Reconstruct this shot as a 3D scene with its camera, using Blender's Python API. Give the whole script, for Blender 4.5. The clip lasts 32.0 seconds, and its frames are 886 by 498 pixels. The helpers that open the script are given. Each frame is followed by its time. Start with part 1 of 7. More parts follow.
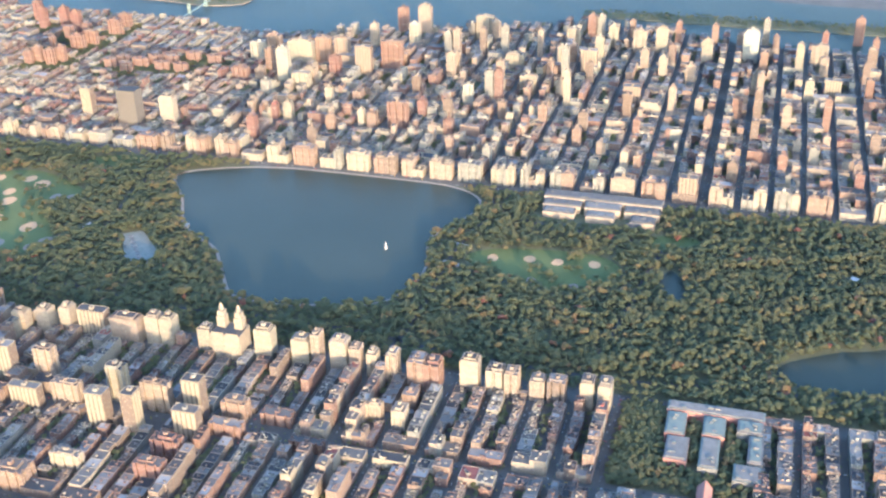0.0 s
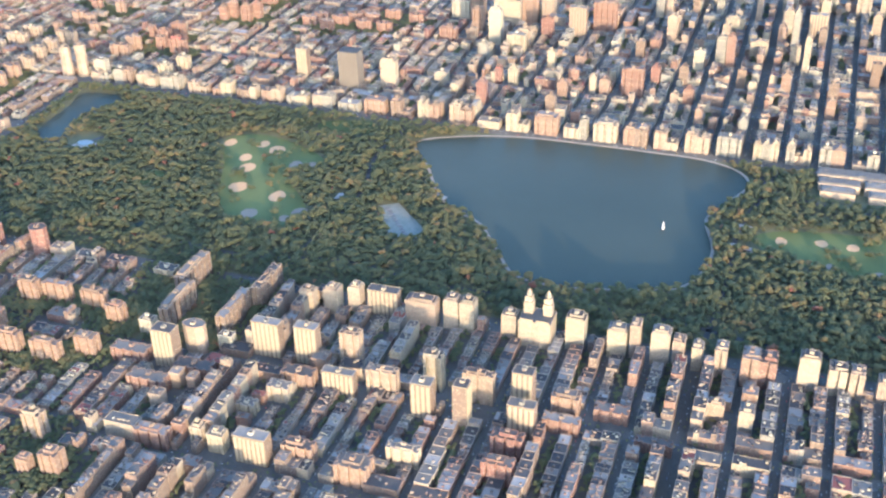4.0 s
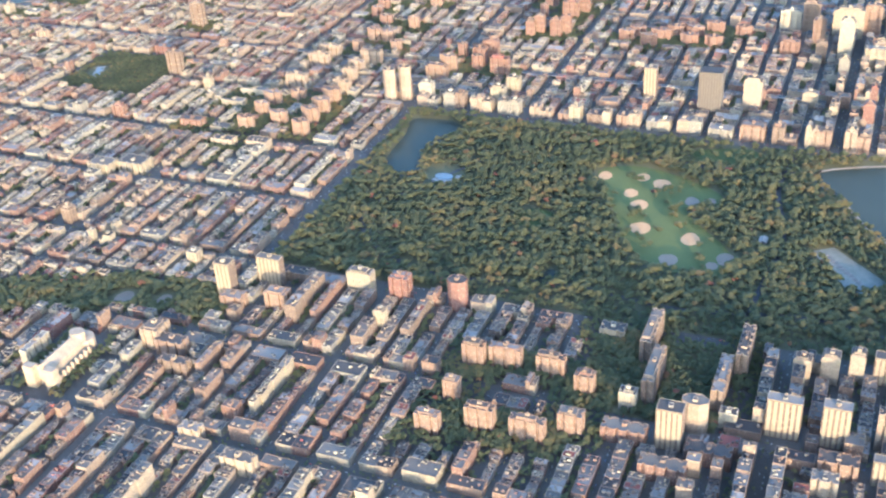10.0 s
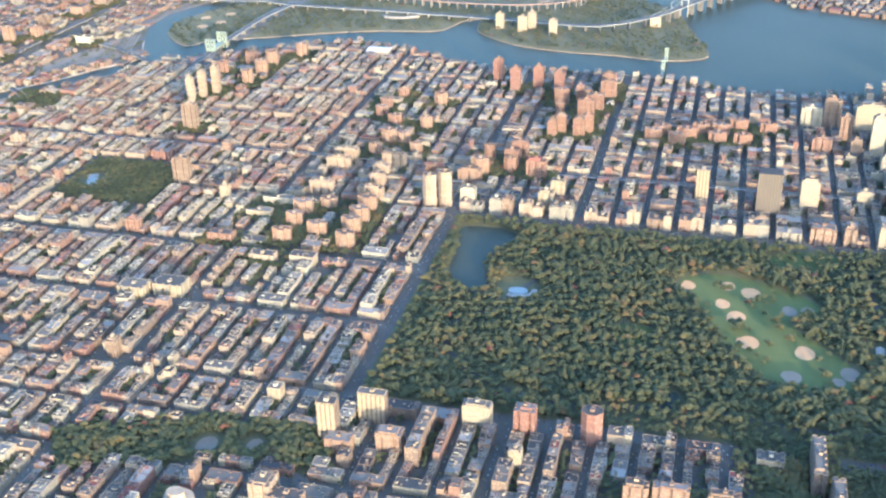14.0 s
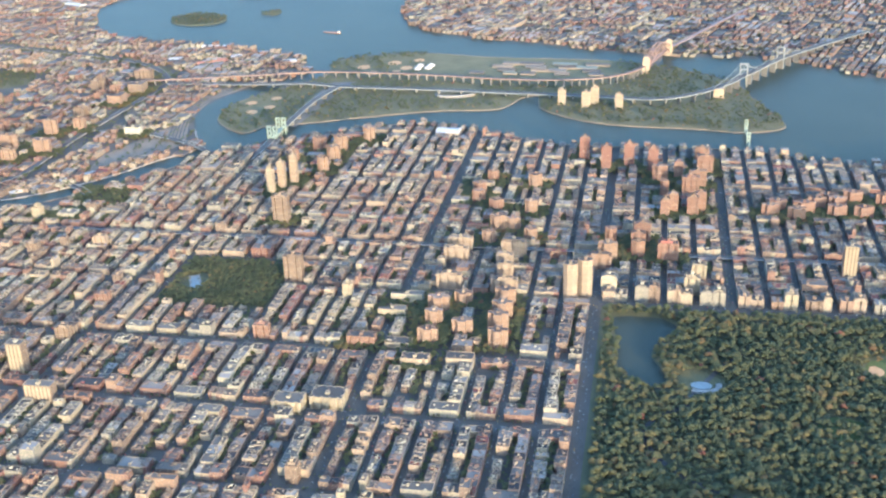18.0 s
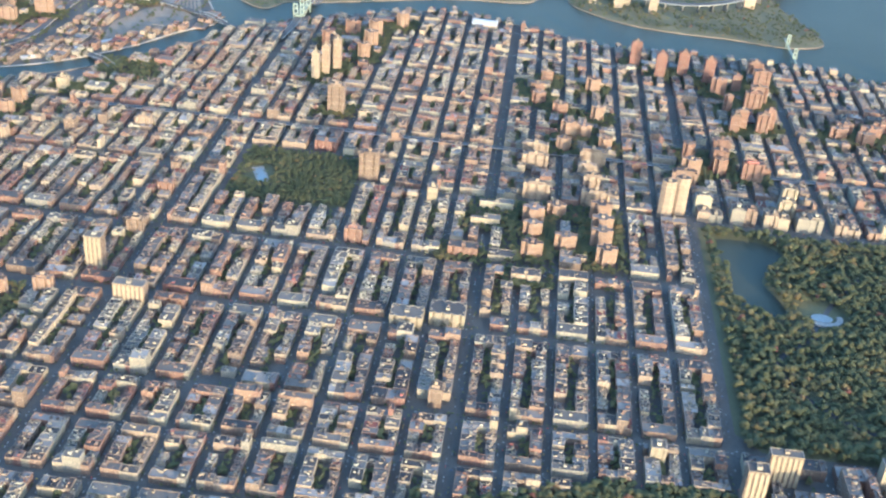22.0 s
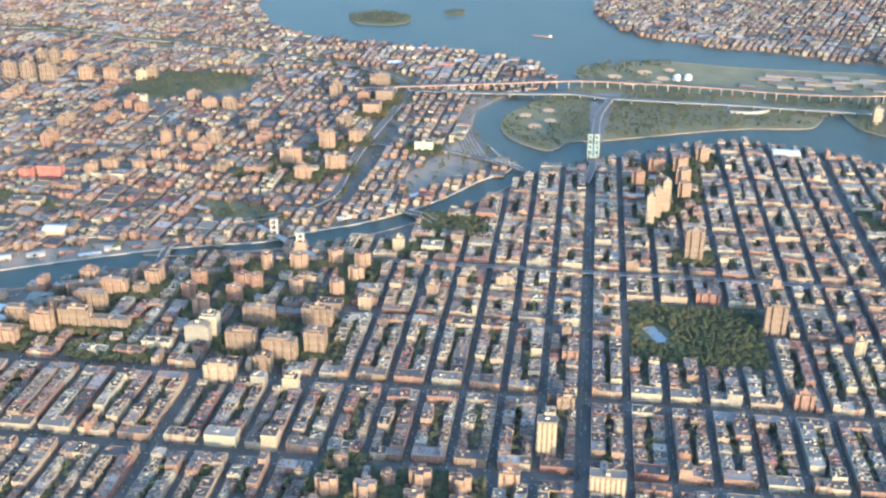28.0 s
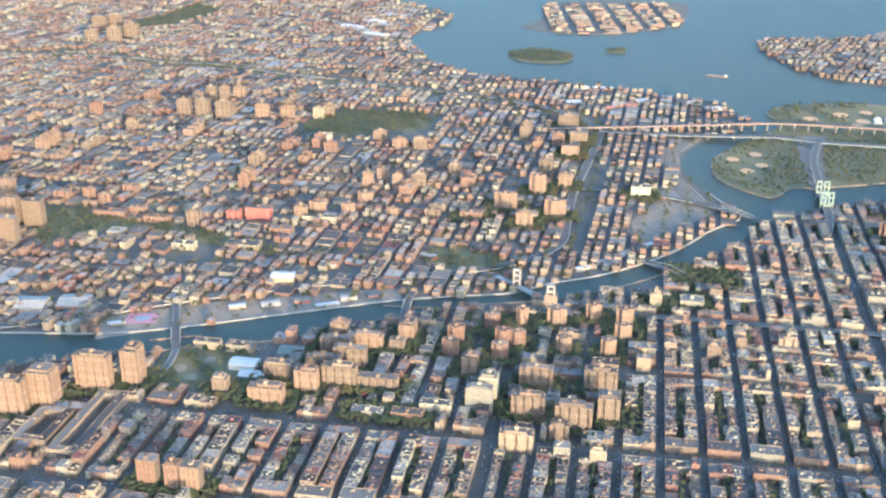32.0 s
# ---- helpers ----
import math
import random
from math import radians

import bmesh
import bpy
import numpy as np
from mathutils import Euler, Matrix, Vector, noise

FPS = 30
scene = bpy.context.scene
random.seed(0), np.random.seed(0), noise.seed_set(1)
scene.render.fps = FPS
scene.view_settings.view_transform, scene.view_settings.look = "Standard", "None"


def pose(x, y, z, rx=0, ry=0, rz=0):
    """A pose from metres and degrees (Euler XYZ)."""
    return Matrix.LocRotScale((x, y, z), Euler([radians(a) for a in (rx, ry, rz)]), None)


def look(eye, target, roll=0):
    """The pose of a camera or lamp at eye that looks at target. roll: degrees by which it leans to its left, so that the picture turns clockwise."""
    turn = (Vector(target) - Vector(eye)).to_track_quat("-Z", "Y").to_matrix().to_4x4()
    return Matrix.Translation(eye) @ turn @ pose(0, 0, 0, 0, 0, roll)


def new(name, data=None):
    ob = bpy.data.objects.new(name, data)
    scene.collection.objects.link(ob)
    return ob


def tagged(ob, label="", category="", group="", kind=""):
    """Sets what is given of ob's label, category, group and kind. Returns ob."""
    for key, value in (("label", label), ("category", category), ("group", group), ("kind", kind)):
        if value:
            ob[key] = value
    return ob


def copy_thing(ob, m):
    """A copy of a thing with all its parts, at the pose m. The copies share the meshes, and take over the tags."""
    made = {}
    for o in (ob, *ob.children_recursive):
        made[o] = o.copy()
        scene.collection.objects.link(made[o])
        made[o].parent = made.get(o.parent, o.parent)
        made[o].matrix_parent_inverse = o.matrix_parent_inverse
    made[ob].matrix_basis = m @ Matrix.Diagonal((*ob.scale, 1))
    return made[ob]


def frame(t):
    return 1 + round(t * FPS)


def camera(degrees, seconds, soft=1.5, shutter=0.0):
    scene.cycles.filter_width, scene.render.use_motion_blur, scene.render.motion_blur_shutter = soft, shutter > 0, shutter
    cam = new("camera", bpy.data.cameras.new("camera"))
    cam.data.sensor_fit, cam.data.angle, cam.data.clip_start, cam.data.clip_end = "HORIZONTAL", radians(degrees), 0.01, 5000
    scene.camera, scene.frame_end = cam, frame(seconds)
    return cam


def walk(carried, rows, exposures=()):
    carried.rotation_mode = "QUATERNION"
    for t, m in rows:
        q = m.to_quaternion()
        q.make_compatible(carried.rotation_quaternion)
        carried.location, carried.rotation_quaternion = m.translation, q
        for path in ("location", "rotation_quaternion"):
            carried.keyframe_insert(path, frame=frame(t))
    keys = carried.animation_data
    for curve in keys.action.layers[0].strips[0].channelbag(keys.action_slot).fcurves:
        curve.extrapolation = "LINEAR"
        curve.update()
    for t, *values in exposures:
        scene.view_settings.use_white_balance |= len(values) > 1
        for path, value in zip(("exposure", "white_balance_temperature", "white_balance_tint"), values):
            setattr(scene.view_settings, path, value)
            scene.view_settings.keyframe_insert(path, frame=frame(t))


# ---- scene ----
from mathutils.geometry import tessellate_polygon

# One unit is four metres of the real place (a flight of some four kilometres, drawn at a quarter).
# All plan figures below are metres: x across the avenues, y uptown, origin at the park's south-west corner.
K = 0.25
cam = camera(42.67, 32.0, soft=2.4)
# seconds, eye, target, roll
PATH = [
    (0, -446.68, 373.78, 323.18, -109.80, 474.80, 132.63, -1.39),
    (0.5, -447.39, 390.89, 323.38, -110.91, 492.64, 132.52, -1.19),
    (1, -448.08, 408.02, 323.59, -110.39, 507.73, 133.80, 0.06),
    (1.5, -448.73, 425.18, 323.79, -110.77, 527.10, 135.65, 0.42),
    (2, -449.30, 442.39, 323.98, -112.71, 543.15, 132.79, 0.71),
    (2.5, -449.77, 459.63, 324.14, -116.62, 559.32, 126.45, 0.29),
    (3, -450.12, 476.90, 324.26, -118.06, 582.72, 127.94, -0.91),
    (3.5, -450.36, 494.18, 324.33, -123.27, 601.08, 120.40, -1.02),
    (4, -450.50, 511.45, 324.34, -126.84, 625.39, 118.75, -1.48),
    (4.5, -450.54, 528.69, 324.31, -131.33, 647.33, 114.49, -1.26),
    (6.5, -450.34, 597.64, 324.03, -131.16, 732.13, 123.92, -1.92),
    (7, -450.16, 614.90, 323.94, -128.86, 741.20, 121.91, -1.24),
    (7.5, -449.86, 632.16, 323.82, -130.19, 756.39, 117.96, -0.90),
    (8, -449.44, 649.45, 323.68, -127.15, 772.32, 121.12, -1.24),
    (8.5, -448.91, 666.73, 323.54, -133.26, 801.70, 118.23, -2.61),
    (9, -448.27, 684.02, 323.38, -136.73, 830.88, 119.97, -4.10),
    (9.5, -447.55, 701.31, 323.23, -135.09, 843.68, 118.04, -3.98),
    (10, -446.73, 718.59, 323.09, -133.33, 856.47, 116.28, -3.83),
    (10.5, -445.82, 735.88, 322.96, -126.70, 863.04, 118.04, -2.82),
    (11, -444.82, 753.18, 322.84, -125.14, 878.49, 117.66, -3.49),
    (11.5, -443.70, 770.51, 322.75, -118.40, 884.97, 120.07, -3.28),
    (12, -442.47, 787.88, 322.69, -112.91, 897.95, 124.51, -2.83),
    (12.5, -441.10, 805.29, 322.65, -108.47, 906.79, 125.03, -2.40),
    (13, -439.61, 822.76, 322.65, -102.45, 918.43, 129.85, -1.62),
    (13.5, -437.98, 840.27, 322.68, -97.04, 936.44, 136.90, -1.40),
    (15.5, -430.94, 910.48, 322.89, -81.06, 988.64, 145.48, -1.49),
    (16, -429.12, 928.00, 322.91, -71.98, 1010.70, 162.87, -2.19),
    (16.5, -427.24, 945.48, 322.89, -66.18, 1030.24, 173.04, -2.67),
    (17, -425.31, 962.89, 322.81, -64.87, 1047.25, 171.26, -2.92),
    (17.5, -423.33, 980.24, 322.66, -64.88, 1057.95, 163.06, -2.80),
    (18, -421.27, 997.53, 322.46, -63.05, 1068.21, 159.10, -1.96),
    (18.5, -419.10, 1014.76, 322.18, -60.96, 1079.93, 156.38, -1.46),
    (19, -416.81, 1031.94, 321.85, -59.68, 1095.26, 153.17, -1.51),
    (19.5, -414.38, 1049.10, 321.46, -56.35, 1111.77, 154.47, -1.91),
    (20, -411.82, 1066.22, 321.01, -53.33, 1127.03, 154.34, -1.85),
    (20.5, -409.15, 1083.34, 320.51, -48.89, 1142.98, 157.24, -1.36),
    (21, -406.34, 1100.47, 319.97, -46.97, 1154.64, 152.88, 0.19),
    (21.5, -403.39, 1117.60, 319.39, -50.64, 1150.74, 133.72, 4.11),
    (22, -400.26, 1134.76, 318.78, -54.75, 1157.43, 118.51, 4.83),
    (22.5, -397.00, 1151.93, 318.14, -47.01, 1188.85, 128.03, 1.90),
    (23, -393.64, 1169.10, 317.44, -39.62, 1220.20, 138.38, 0.42),
    (23.5, -390.20, 1186.27, 316.68, -33.26, 1244.01, 145.62, 0.04),
    (24, -386.71, 1203.42, 315.83, -28.60, 1264.95, 148.59, 0.02),
    (24.5, -383.20, 1220.54, 314.89, -25.43, 1282.51, 147.09, 0.06),
    (25, -379.69, 1237.63, 313.87, -23.06, 1302.09, 144.58, -0.02),
    (25.5, -376.21, 1254.69, 312.75, -19.05, 1320.39, 145.06, -0.34),
    (26, -372.77, 1271.71, 311.54, -15.31, 1335.84, 143.88, -0.45),
    (26.5, -369.37, 1288.70, 310.24, -11.55, 1350.21, 142.35, 0.15),
    (28.5, -355.86, 1356.51, 304.62, 6.55, 1400.60, 141.17, 0.24),
    (29, -352.42, 1373.36, 303.25, 8.82, 1426.67, 139.96, -0.25),
    (29.5, -348.90, 1390.12, 301.92, 13.22, 1446.84, 141.75, 0.11),
    (30, -345.30, 1406.80, 300.64, 16.15, 1468.43, 140.78, -0.10),
    (30.5, -341.63, 1423.41, 299.40, 19.68, 1482.77, 138.36, 0.17),
    (31, -337.90, 1439.99, 298.20, 23.44, 1501.03, 137.85, -0.15),
    (31.5, -334.13, 1456.56, 297.03, 27.39, 1521.03, 138.45, -0.01),
    (32, -330.33, 1473.13, 295.89, 33.78, 1536.89, 143.07, 0.17),
]
walk(cam, [(t, look((a, b, c), (d, e, f), r)) for t, a, b, c, d, e, f, r in PATH], [(0, 1.74, 4880, 10), (13, 1.74, 4820, 8), (16, 1.69, 4800, 5), (18, 1.5, 4830, 5), (26, 1.58, 4880, 4), (32, 1.59, 4930, 4)])

# ---- light ----
SUN_AZ, SUN_EL = radians(236), radians(9.3)   # azimuth clockwise from +y
to_sun = Vector((math.sin(SUN_AZ) * math.cos(SUN_EL), math.cos(SUN_AZ) * math.cos(SUN_EL), math.sin(SUN_EL)))
world = bpy.data.worlds.new("sky")
scene.world = world
world.use_nodes = True
wn = world.node_tree.nodes
sky = wn.new("ShaderNodeTexSky")
sky.sky_type, sky.sun_disc = "NISHITA", False
sky.sun_elevation, sky.sun_rotation = SUN_EL, SUN_AZ
sky.air_density, sky.dust_density, sky.ozone_density = 1.1, 3.5, 1.6
wn["Background"].inputs["Strength"].default_value = 0.36
world.node_tree.links.new(sky.outputs["Color"], wn["Background"].inputs["Color"])
sun = bpy.data.lights.new("sun", "SUN")
sun.energy, sun.angle, sun.color = 4.8, radians(0.6), (1.0, 0.61, 0.27)
sun_ob = new("sun", sun)
sun_ob.matrix_world = look(tuple(to_sun * 900), (0, 0, 0))


# ---- materials ----
def material(name):
    m = bpy.data.materials.new(name)
    m.use_nodes = True
    nt = m.node_tree
    return m, nt.nodes, nt.links, nt.nodes["Principled BSDF"]


def ramp(nodes, stops, mode="LINEAR"):
    r = nodes.new("ShaderNodeValToRGB")
    r.color_ramp.interpolation = mode
    el = r.color_ramp.elements
    while len(el) < len(stops):
        el.new(0.5)
    for e, (p, c) in zip(el, stops):
        e.position, e.color = p, (*c, 1)
    return r


def noise_tex(nodes, scale, detail=4, rough=0.6):
    n = nodes.new("ShaderNodeTexNoise")
    n.inputs["Scale"].default_value, n.inputs["Detail"].default_value, n.inputs["Roughness"].default_value = scale, detail, rough
    return n


def maths(nodes, links, op, a, b=None):
    n = nodes.new("ShaderNodeMath")
    n.operation = op
    for i, v in enumerate((a, b)):
        if v is None:
            continue
        if isinstance(v, (int, float)):
            n.inputs[i].default_value = v
        else:
            links.new(v, n.inputs[i])
    return n.outputs[0]


def mixed(nodes, links, fac, a, b, mode="MIX"):
    n = nodes.new("ShaderNodeMix")
    n.data_type, n.blend_type = "RGBA", mode
    for i, v in ((0, fac), (6, a), (7, b)):
        if isinstance(v, (int, float)):
            n.inputs[i].default_value = v
        elif isinstance(v, tuple):
            n.inputs[i].default_value = (*v, 1)
        else:
            links.new(v, n.inputs[i])
    return n.outputs[2]


def plain(name, c1, c2, scale, rough=0.9, metal=0.0, bump=0.0, fine=6.0):
    """Two tones in patches, broken up by a finer grain."""
    m, n, l, p = material(name)
    co = n.new("ShaderNodeNewGeometry").outputs["Position"]
    a, b = noise_tex(n, scale), noise_tex(n, scale * fine, 3)
    l.new(co, a.inputs["Vector"]), l.new(co, b.inputs["Vector"])
    f = maths(n, l, "ADD", maths(n, l, "MULTIPLY", a.outputs["Fac"], 0.6), maths(n, l, "MULTIPLY", b.outputs["Fac"], 0.4))
    r = ramp(n, [(0.32, c1), (0.66, c2)])
    l.new(f, r.inputs["Fac"]), l.new(r.outputs["Color"], p.inputs["Base Color"])
    p.inputs["Roughness"].default_value, p.inputs["Metallic"].default_value = rough, metal
    if bump:
        bm = n.new("ShaderNodeBump")
        bm.inputs["Strength"].default_value = bump
        l.new(b.outputs["Fac"], bm.inputs["Height"]), l.new(bm.outputs["Normal"], p.inputs["Normal"])
    return m


def toned(name, stops, rough=0.9, patch=1.2, depth=0.35, mode="CONSTANT"):
    """Colour by the piece's own tone, with weathered patches."""
    m, n, l, p = material(name)
    at = n.new("ShaderNodeAttribute")
    at.attribute_name = "tone"
    r = ramp(n, stops, mode)
    l.new(at.outputs["Fac"], r.inputs["Fac"])
    no = noise_tex(n, patch, 5, 0.7)
    l.new(n.new("ShaderNodeNewGeometry").outputs["Position"], no.inputs["Vector"])
    v = maths(n, l, "MULTIPLY_ADD", no.outputs["Fac"], depth * 2)
    n[-1].inputs[2].default_value = 1 - depth
    col = mixed(n, l, 1.0, r.outputs["Color"], v, "MULTIPLY")
    l.new(col, p.inputs["Base Color"])
    p.inputs["Roughness"].default_value = rough
    return m, n, l, p, col


WALL_STOPS = [(0.0, (0.212, 0.068, 0.057)), (0.03, (0.126, 0.063, 0.050)), (0.10, (0.132, 0.076, 0.056)), (0.20, (0.156, 0.105, 0.076)), (0.32, (0.116, 0.085, 0.064)),
              (0.42, (0.191, 0.150, 0.111)), (0.54, (0.218, 0.184, 0.135)), (0.66, (0.203, 0.178, 0.127)), (0.78, (0.151, 0.145, 0.123)),
              (0.86, (0.218, 0.204, 0.157)), (0.94, (0.266, 0.263, 0.216))]


def facade():
    """Brick or stone wall with rows of windows, laid out in metres by the wall's own coordinates."""
    m, n, l, p, col = toned("facade", WALL_STOPS, 0.85, 1.5, 0.22)
    uv = n.new("ShaderNodeUVMap")
    sp = n.new("ShaderNodeSeparateXYZ")
    l.new(uv.outputs["UV"], sp.inputs[0])
    fu = maths(n, l, "FRACT", maths(n, l, "DIVIDE", sp.outputs["X"], 3.4))
    fv = maths(n, l, "FRACT", maths(n, l, "DIVIDE", sp.outputs["Y"], 3.1))
    win = maths(n, l, "MULTIPLY", maths(n, l, "MULTIPLY", maths(n, l, "GREATER_THAN", fu, 0.30), maths(n, l, "LESS_THAN", fu, 0.72)),
                maths(n, l, "MULTIPLY", maths(n, l, "GREATER_THAN", fv, 0.30), maths(n, l, "LESS_THAN", fv, 0.80)))
    wn_ = n.new("ShaderNodeTexWhiteNoise")
    cell = n.new("ShaderNodeCombineXYZ")
    l.new(maths(n, l, "FLOOR", maths(n, l, "DIVIDE", sp.outputs["X"], 3.4)), cell.inputs[0])
    l.new(maths(n, l, "FLOOR", maths(n, l, "DIVIDE", sp.outputs["Y"], 3.1)), cell.inputs[1])
    l.new(cell.outputs[0], wn_.inputs["Vector"])
    glass = ramp(n, [(0.0, (0.03, 0.035, 0.045)), (0.7, (0.07, 0.075, 0.085)), (0.9, (0.30, 0.27, 0.22))])
    l.new(wn_.outputs["Value"], glass.inputs["Fac"])
    l.new(mixed(n, l, win, col, glass.outputs["Color"]), p.inputs["Base Color"])
    l.new(maths(n, l, "MULTIPLY_ADD", win, -0.5), p.inputs["Roughness"])
    n[-1].inputs[2].default_value = 0.85
    return m


M_WALL = facade()
M_BRICK = toned("blank_wall", WALL_STOPS, 0.9, 1.5, 0.25)[0]
M_ROOF = toned("roofing", [(0.0, (0.026, 0.025, 0.027)), (0.2, (0.045, 0.041, 0.040)), (0.42, (0.081, 0.073, 0.066)), (0.62, (0.100, 0.092, 0.084)),
                           (0.78, (0.144, 0.134, 0.125)), (0.90, (0.218, 0.204, 0.190)), (0.97, (0.139, 0.044, 0.034))], 0.85, 0.9, 0.4)[0]
M_COPING = toned("coping", [(0.0, (0.119, 0.087, 0.068)), (0.3, (0.173, 0.143, 0.116)), (0.6, (0.200, 0.181, 0.162)), (0.85, (0.260, 0.249, 0.233))], 0.8, 2.0, 0.2)[0]
LEAF = [(0.0, (0.080, 0.096, 0.046)), (0.25, (0.112, 0.124, 0.056)), (0.5, (0.142, 0.142, 0.062)), (0.68, (0.185, 0.160, 0.066)),
        (0.80, (0.220, 0.168, 0.066)), (0.90, (0.230, 0.145, 0.064)), (1.0, (0.24, 0.10, 0.066))]
M_LEAF, _n, _l, _p, _c = toned("foliage", LEAF, 0.8, 3.0, 0.22, "LINEAR")
_tr, _mx = _n.new("ShaderNodeBsdfTranslucent"), _n.new("ShaderNodeMixShader")
_l.new(_c, _tr.inputs["Color"])
_mx.inputs[0].default_value = 0.5
_ad, _nm = _n.new("ShaderNodeVectorMath"), _n.new("ShaderNodeVectorMath")
_ad.operation, _nm.operation = "ADD", "NORMALIZE"
_ad.inputs[1].default_value = (0, 0, 2.4)      # clump normals bent upward, to even out light and shade on the crowns
_l.new(_n.new("ShaderNodeNewGeometry").outputs["Normal"], _ad.inputs[0]), _l.new(_ad.outputs[0], _nm.inputs[0])
_l.new(_nm.outputs[0], _p.inputs["Normal"]), _l.new(_nm.outputs[0], _tr.inputs["Normal"])
_l.new(_p.outputs[0], _mx.inputs[1]), _l.new(_tr.outputs[0], _mx.inputs[2])
_l.new(_mx.outputs[0], _n["Material Output"].inputs["Surface"])
M_BARK = plain("bark", (0.05, 0.035, 0.025), (0.10, 0.075, 0.055), 6.0)
M_GROUND = plain("city_ground", (0.058, 0.054, 0.048), (0.100, 0.092, 0.082), 0.05, 0.95, fine=14)
M_LAWN = plain("lawn", (0.075, 0.074, 0.038), (0.125, 0.114, 0.062), 0.05, 0.95, bump=0.2, fine=22)
M_WOOD = plain("woodland_floor", (0.060, 0.066, 0.034), (0.100, 0.098, 0.052), 0.06, 0.95, fine=16)
M_MEADOW = plain("mown_lawn", (0.058, 0.078, 0.022), (0.080, 0.100, 0.030), 0.06, 0.95, fine=18)
M_SAND = plain("infield_sand", (0.33, 0.20, 0.10), (0.43, 0.27, 0.14), 0.3, 0.95)
M_PATH = plain("path", (0.17, 0.15, 0.125), (0.25, 0.22, 0.185), 0.2, 0.9)
M_ROAD = plain("asphalt", (0.045, 0.045, 0.048), (0.075, 0.073, 0.072), 0.3, 0.9)
M_CONC = plain("concrete", (0.18, 0.168, 0.152), (0.28, 0.262, 0.238), 0.5, 0.85)
M_STONE = plain("limestone", (0.19, 0.152, 0.11), (0.30, 0.245, 0.18), 0.4, 0.85)
M_GRAVEL = plain("roof_gravel", (0.085, 0.082, 0.078), (0.15, 0.145, 0.138), 0.3, 0.9)
M_DIRT = plain("bare_earth", (0.125, 0.105, 0.082), (0.20, 0.165, 0.13), 0.08, 0.95, fine=12)
M_TAR = plain("roof_tar", (0.05, 0.05, 0.05), (0.10, 0.096, 0.092), 0.5, 0.9)
M_WHITE = plain("white_membrane", (0.28, 0.275, 0.265), (0.42, 0.415, 0.40), 0.4, 0.6)
M_STEEL = plain("bridge_steel", (0.14, 0.15, 0.148), (0.21, 0.222, 0.215), 0.6, 0.6)
M_GREENST = plain("green_painted_steel", (0.125, 0.165, 0.14), (0.185, 0.23, 0.20), 0.6, 0.6)
M_REDST = plain("red_painted_steel", (0.135, 0.09, 0.075), (0.195, 0.135, 0.115), 0.6, 0.6)
M_COPPER = plain("green_copper", (0.095, 0.112, 0.096), (0.14, 0.158, 0.136), 0.5, 0.7)
M_BLUE = plain("court_surface", (0.10, 0.115, 0.10), (0.155, 0.165, 0.15), 0.3, 0.8)
M_POOL = plain("pool_floor", (0.13, 0.155, 0.165), (0.20, 0.225, 0.235), 0.5, 0.4)
M_CLAY = plain("red_clay", (0.19, 0.095, 0.075), (0.27, 0.135, 0.11), 0.4, 0.9)
M_CAR = toned("car_paint", [(0.0, (0.03, 0.03, 0.035)), (0.3, (0.12, 0.12, 0.12)), (0.5, (0.26, 0.26, 0.25)), (0.78, (0.06, 0.08, 0.14)), (0.86, (0.30, 0.04, 0.03)), (0.92, (0.36, 0.22, 0.03))], 0.35, 1.0, 0.1)[0]
M_TANK = plain("tank_wood", (0.13, 0.09, 0.06), (0.22, 0.16, 0.11), 2.0, 0.9)


def water_material():
    m, n, l, p = material("river_water")
    co = n.new("ShaderNodeNewGeometry").outputs["Position"]
    a, b = noise_tex(n, 0.012, 5), noise_tex(n, 0.9, 4)
    l.new(co, a.inputs["Vector"]), l.new(co, b.inputs["Vector"])
    r = ramp(n, [(0.3, (0.030, 0.038, 0.032)), (0.7, (0.040, 0.048, 0.040))])
    l.new(a.outputs["Fac"], r.inputs["Fac"]), l.new(r.outputs["Color"], p.inputs["Base Color"])
    p.inputs["Roughness"].default_value, p.inputs["IOR"].default_value = 0.42, 1.19
    p.inputs["Specular Tint"].default_value = (0.86, 0.92, 0.80, 1)      # tint put on the reflection, so the mirrored sky is less blue
    bm = n.new("ShaderNodeBump")
    bm.inputs["Strength"].default_value, bm.inputs["Distance"].default_value = 0.35, 0.3
    l.new(b.outputs["Fac"], bm.inputs["Height"]), l.new(bm.outputs["Normal"], p.inputs["Normal"])
    return m


M_WATER = water_material()


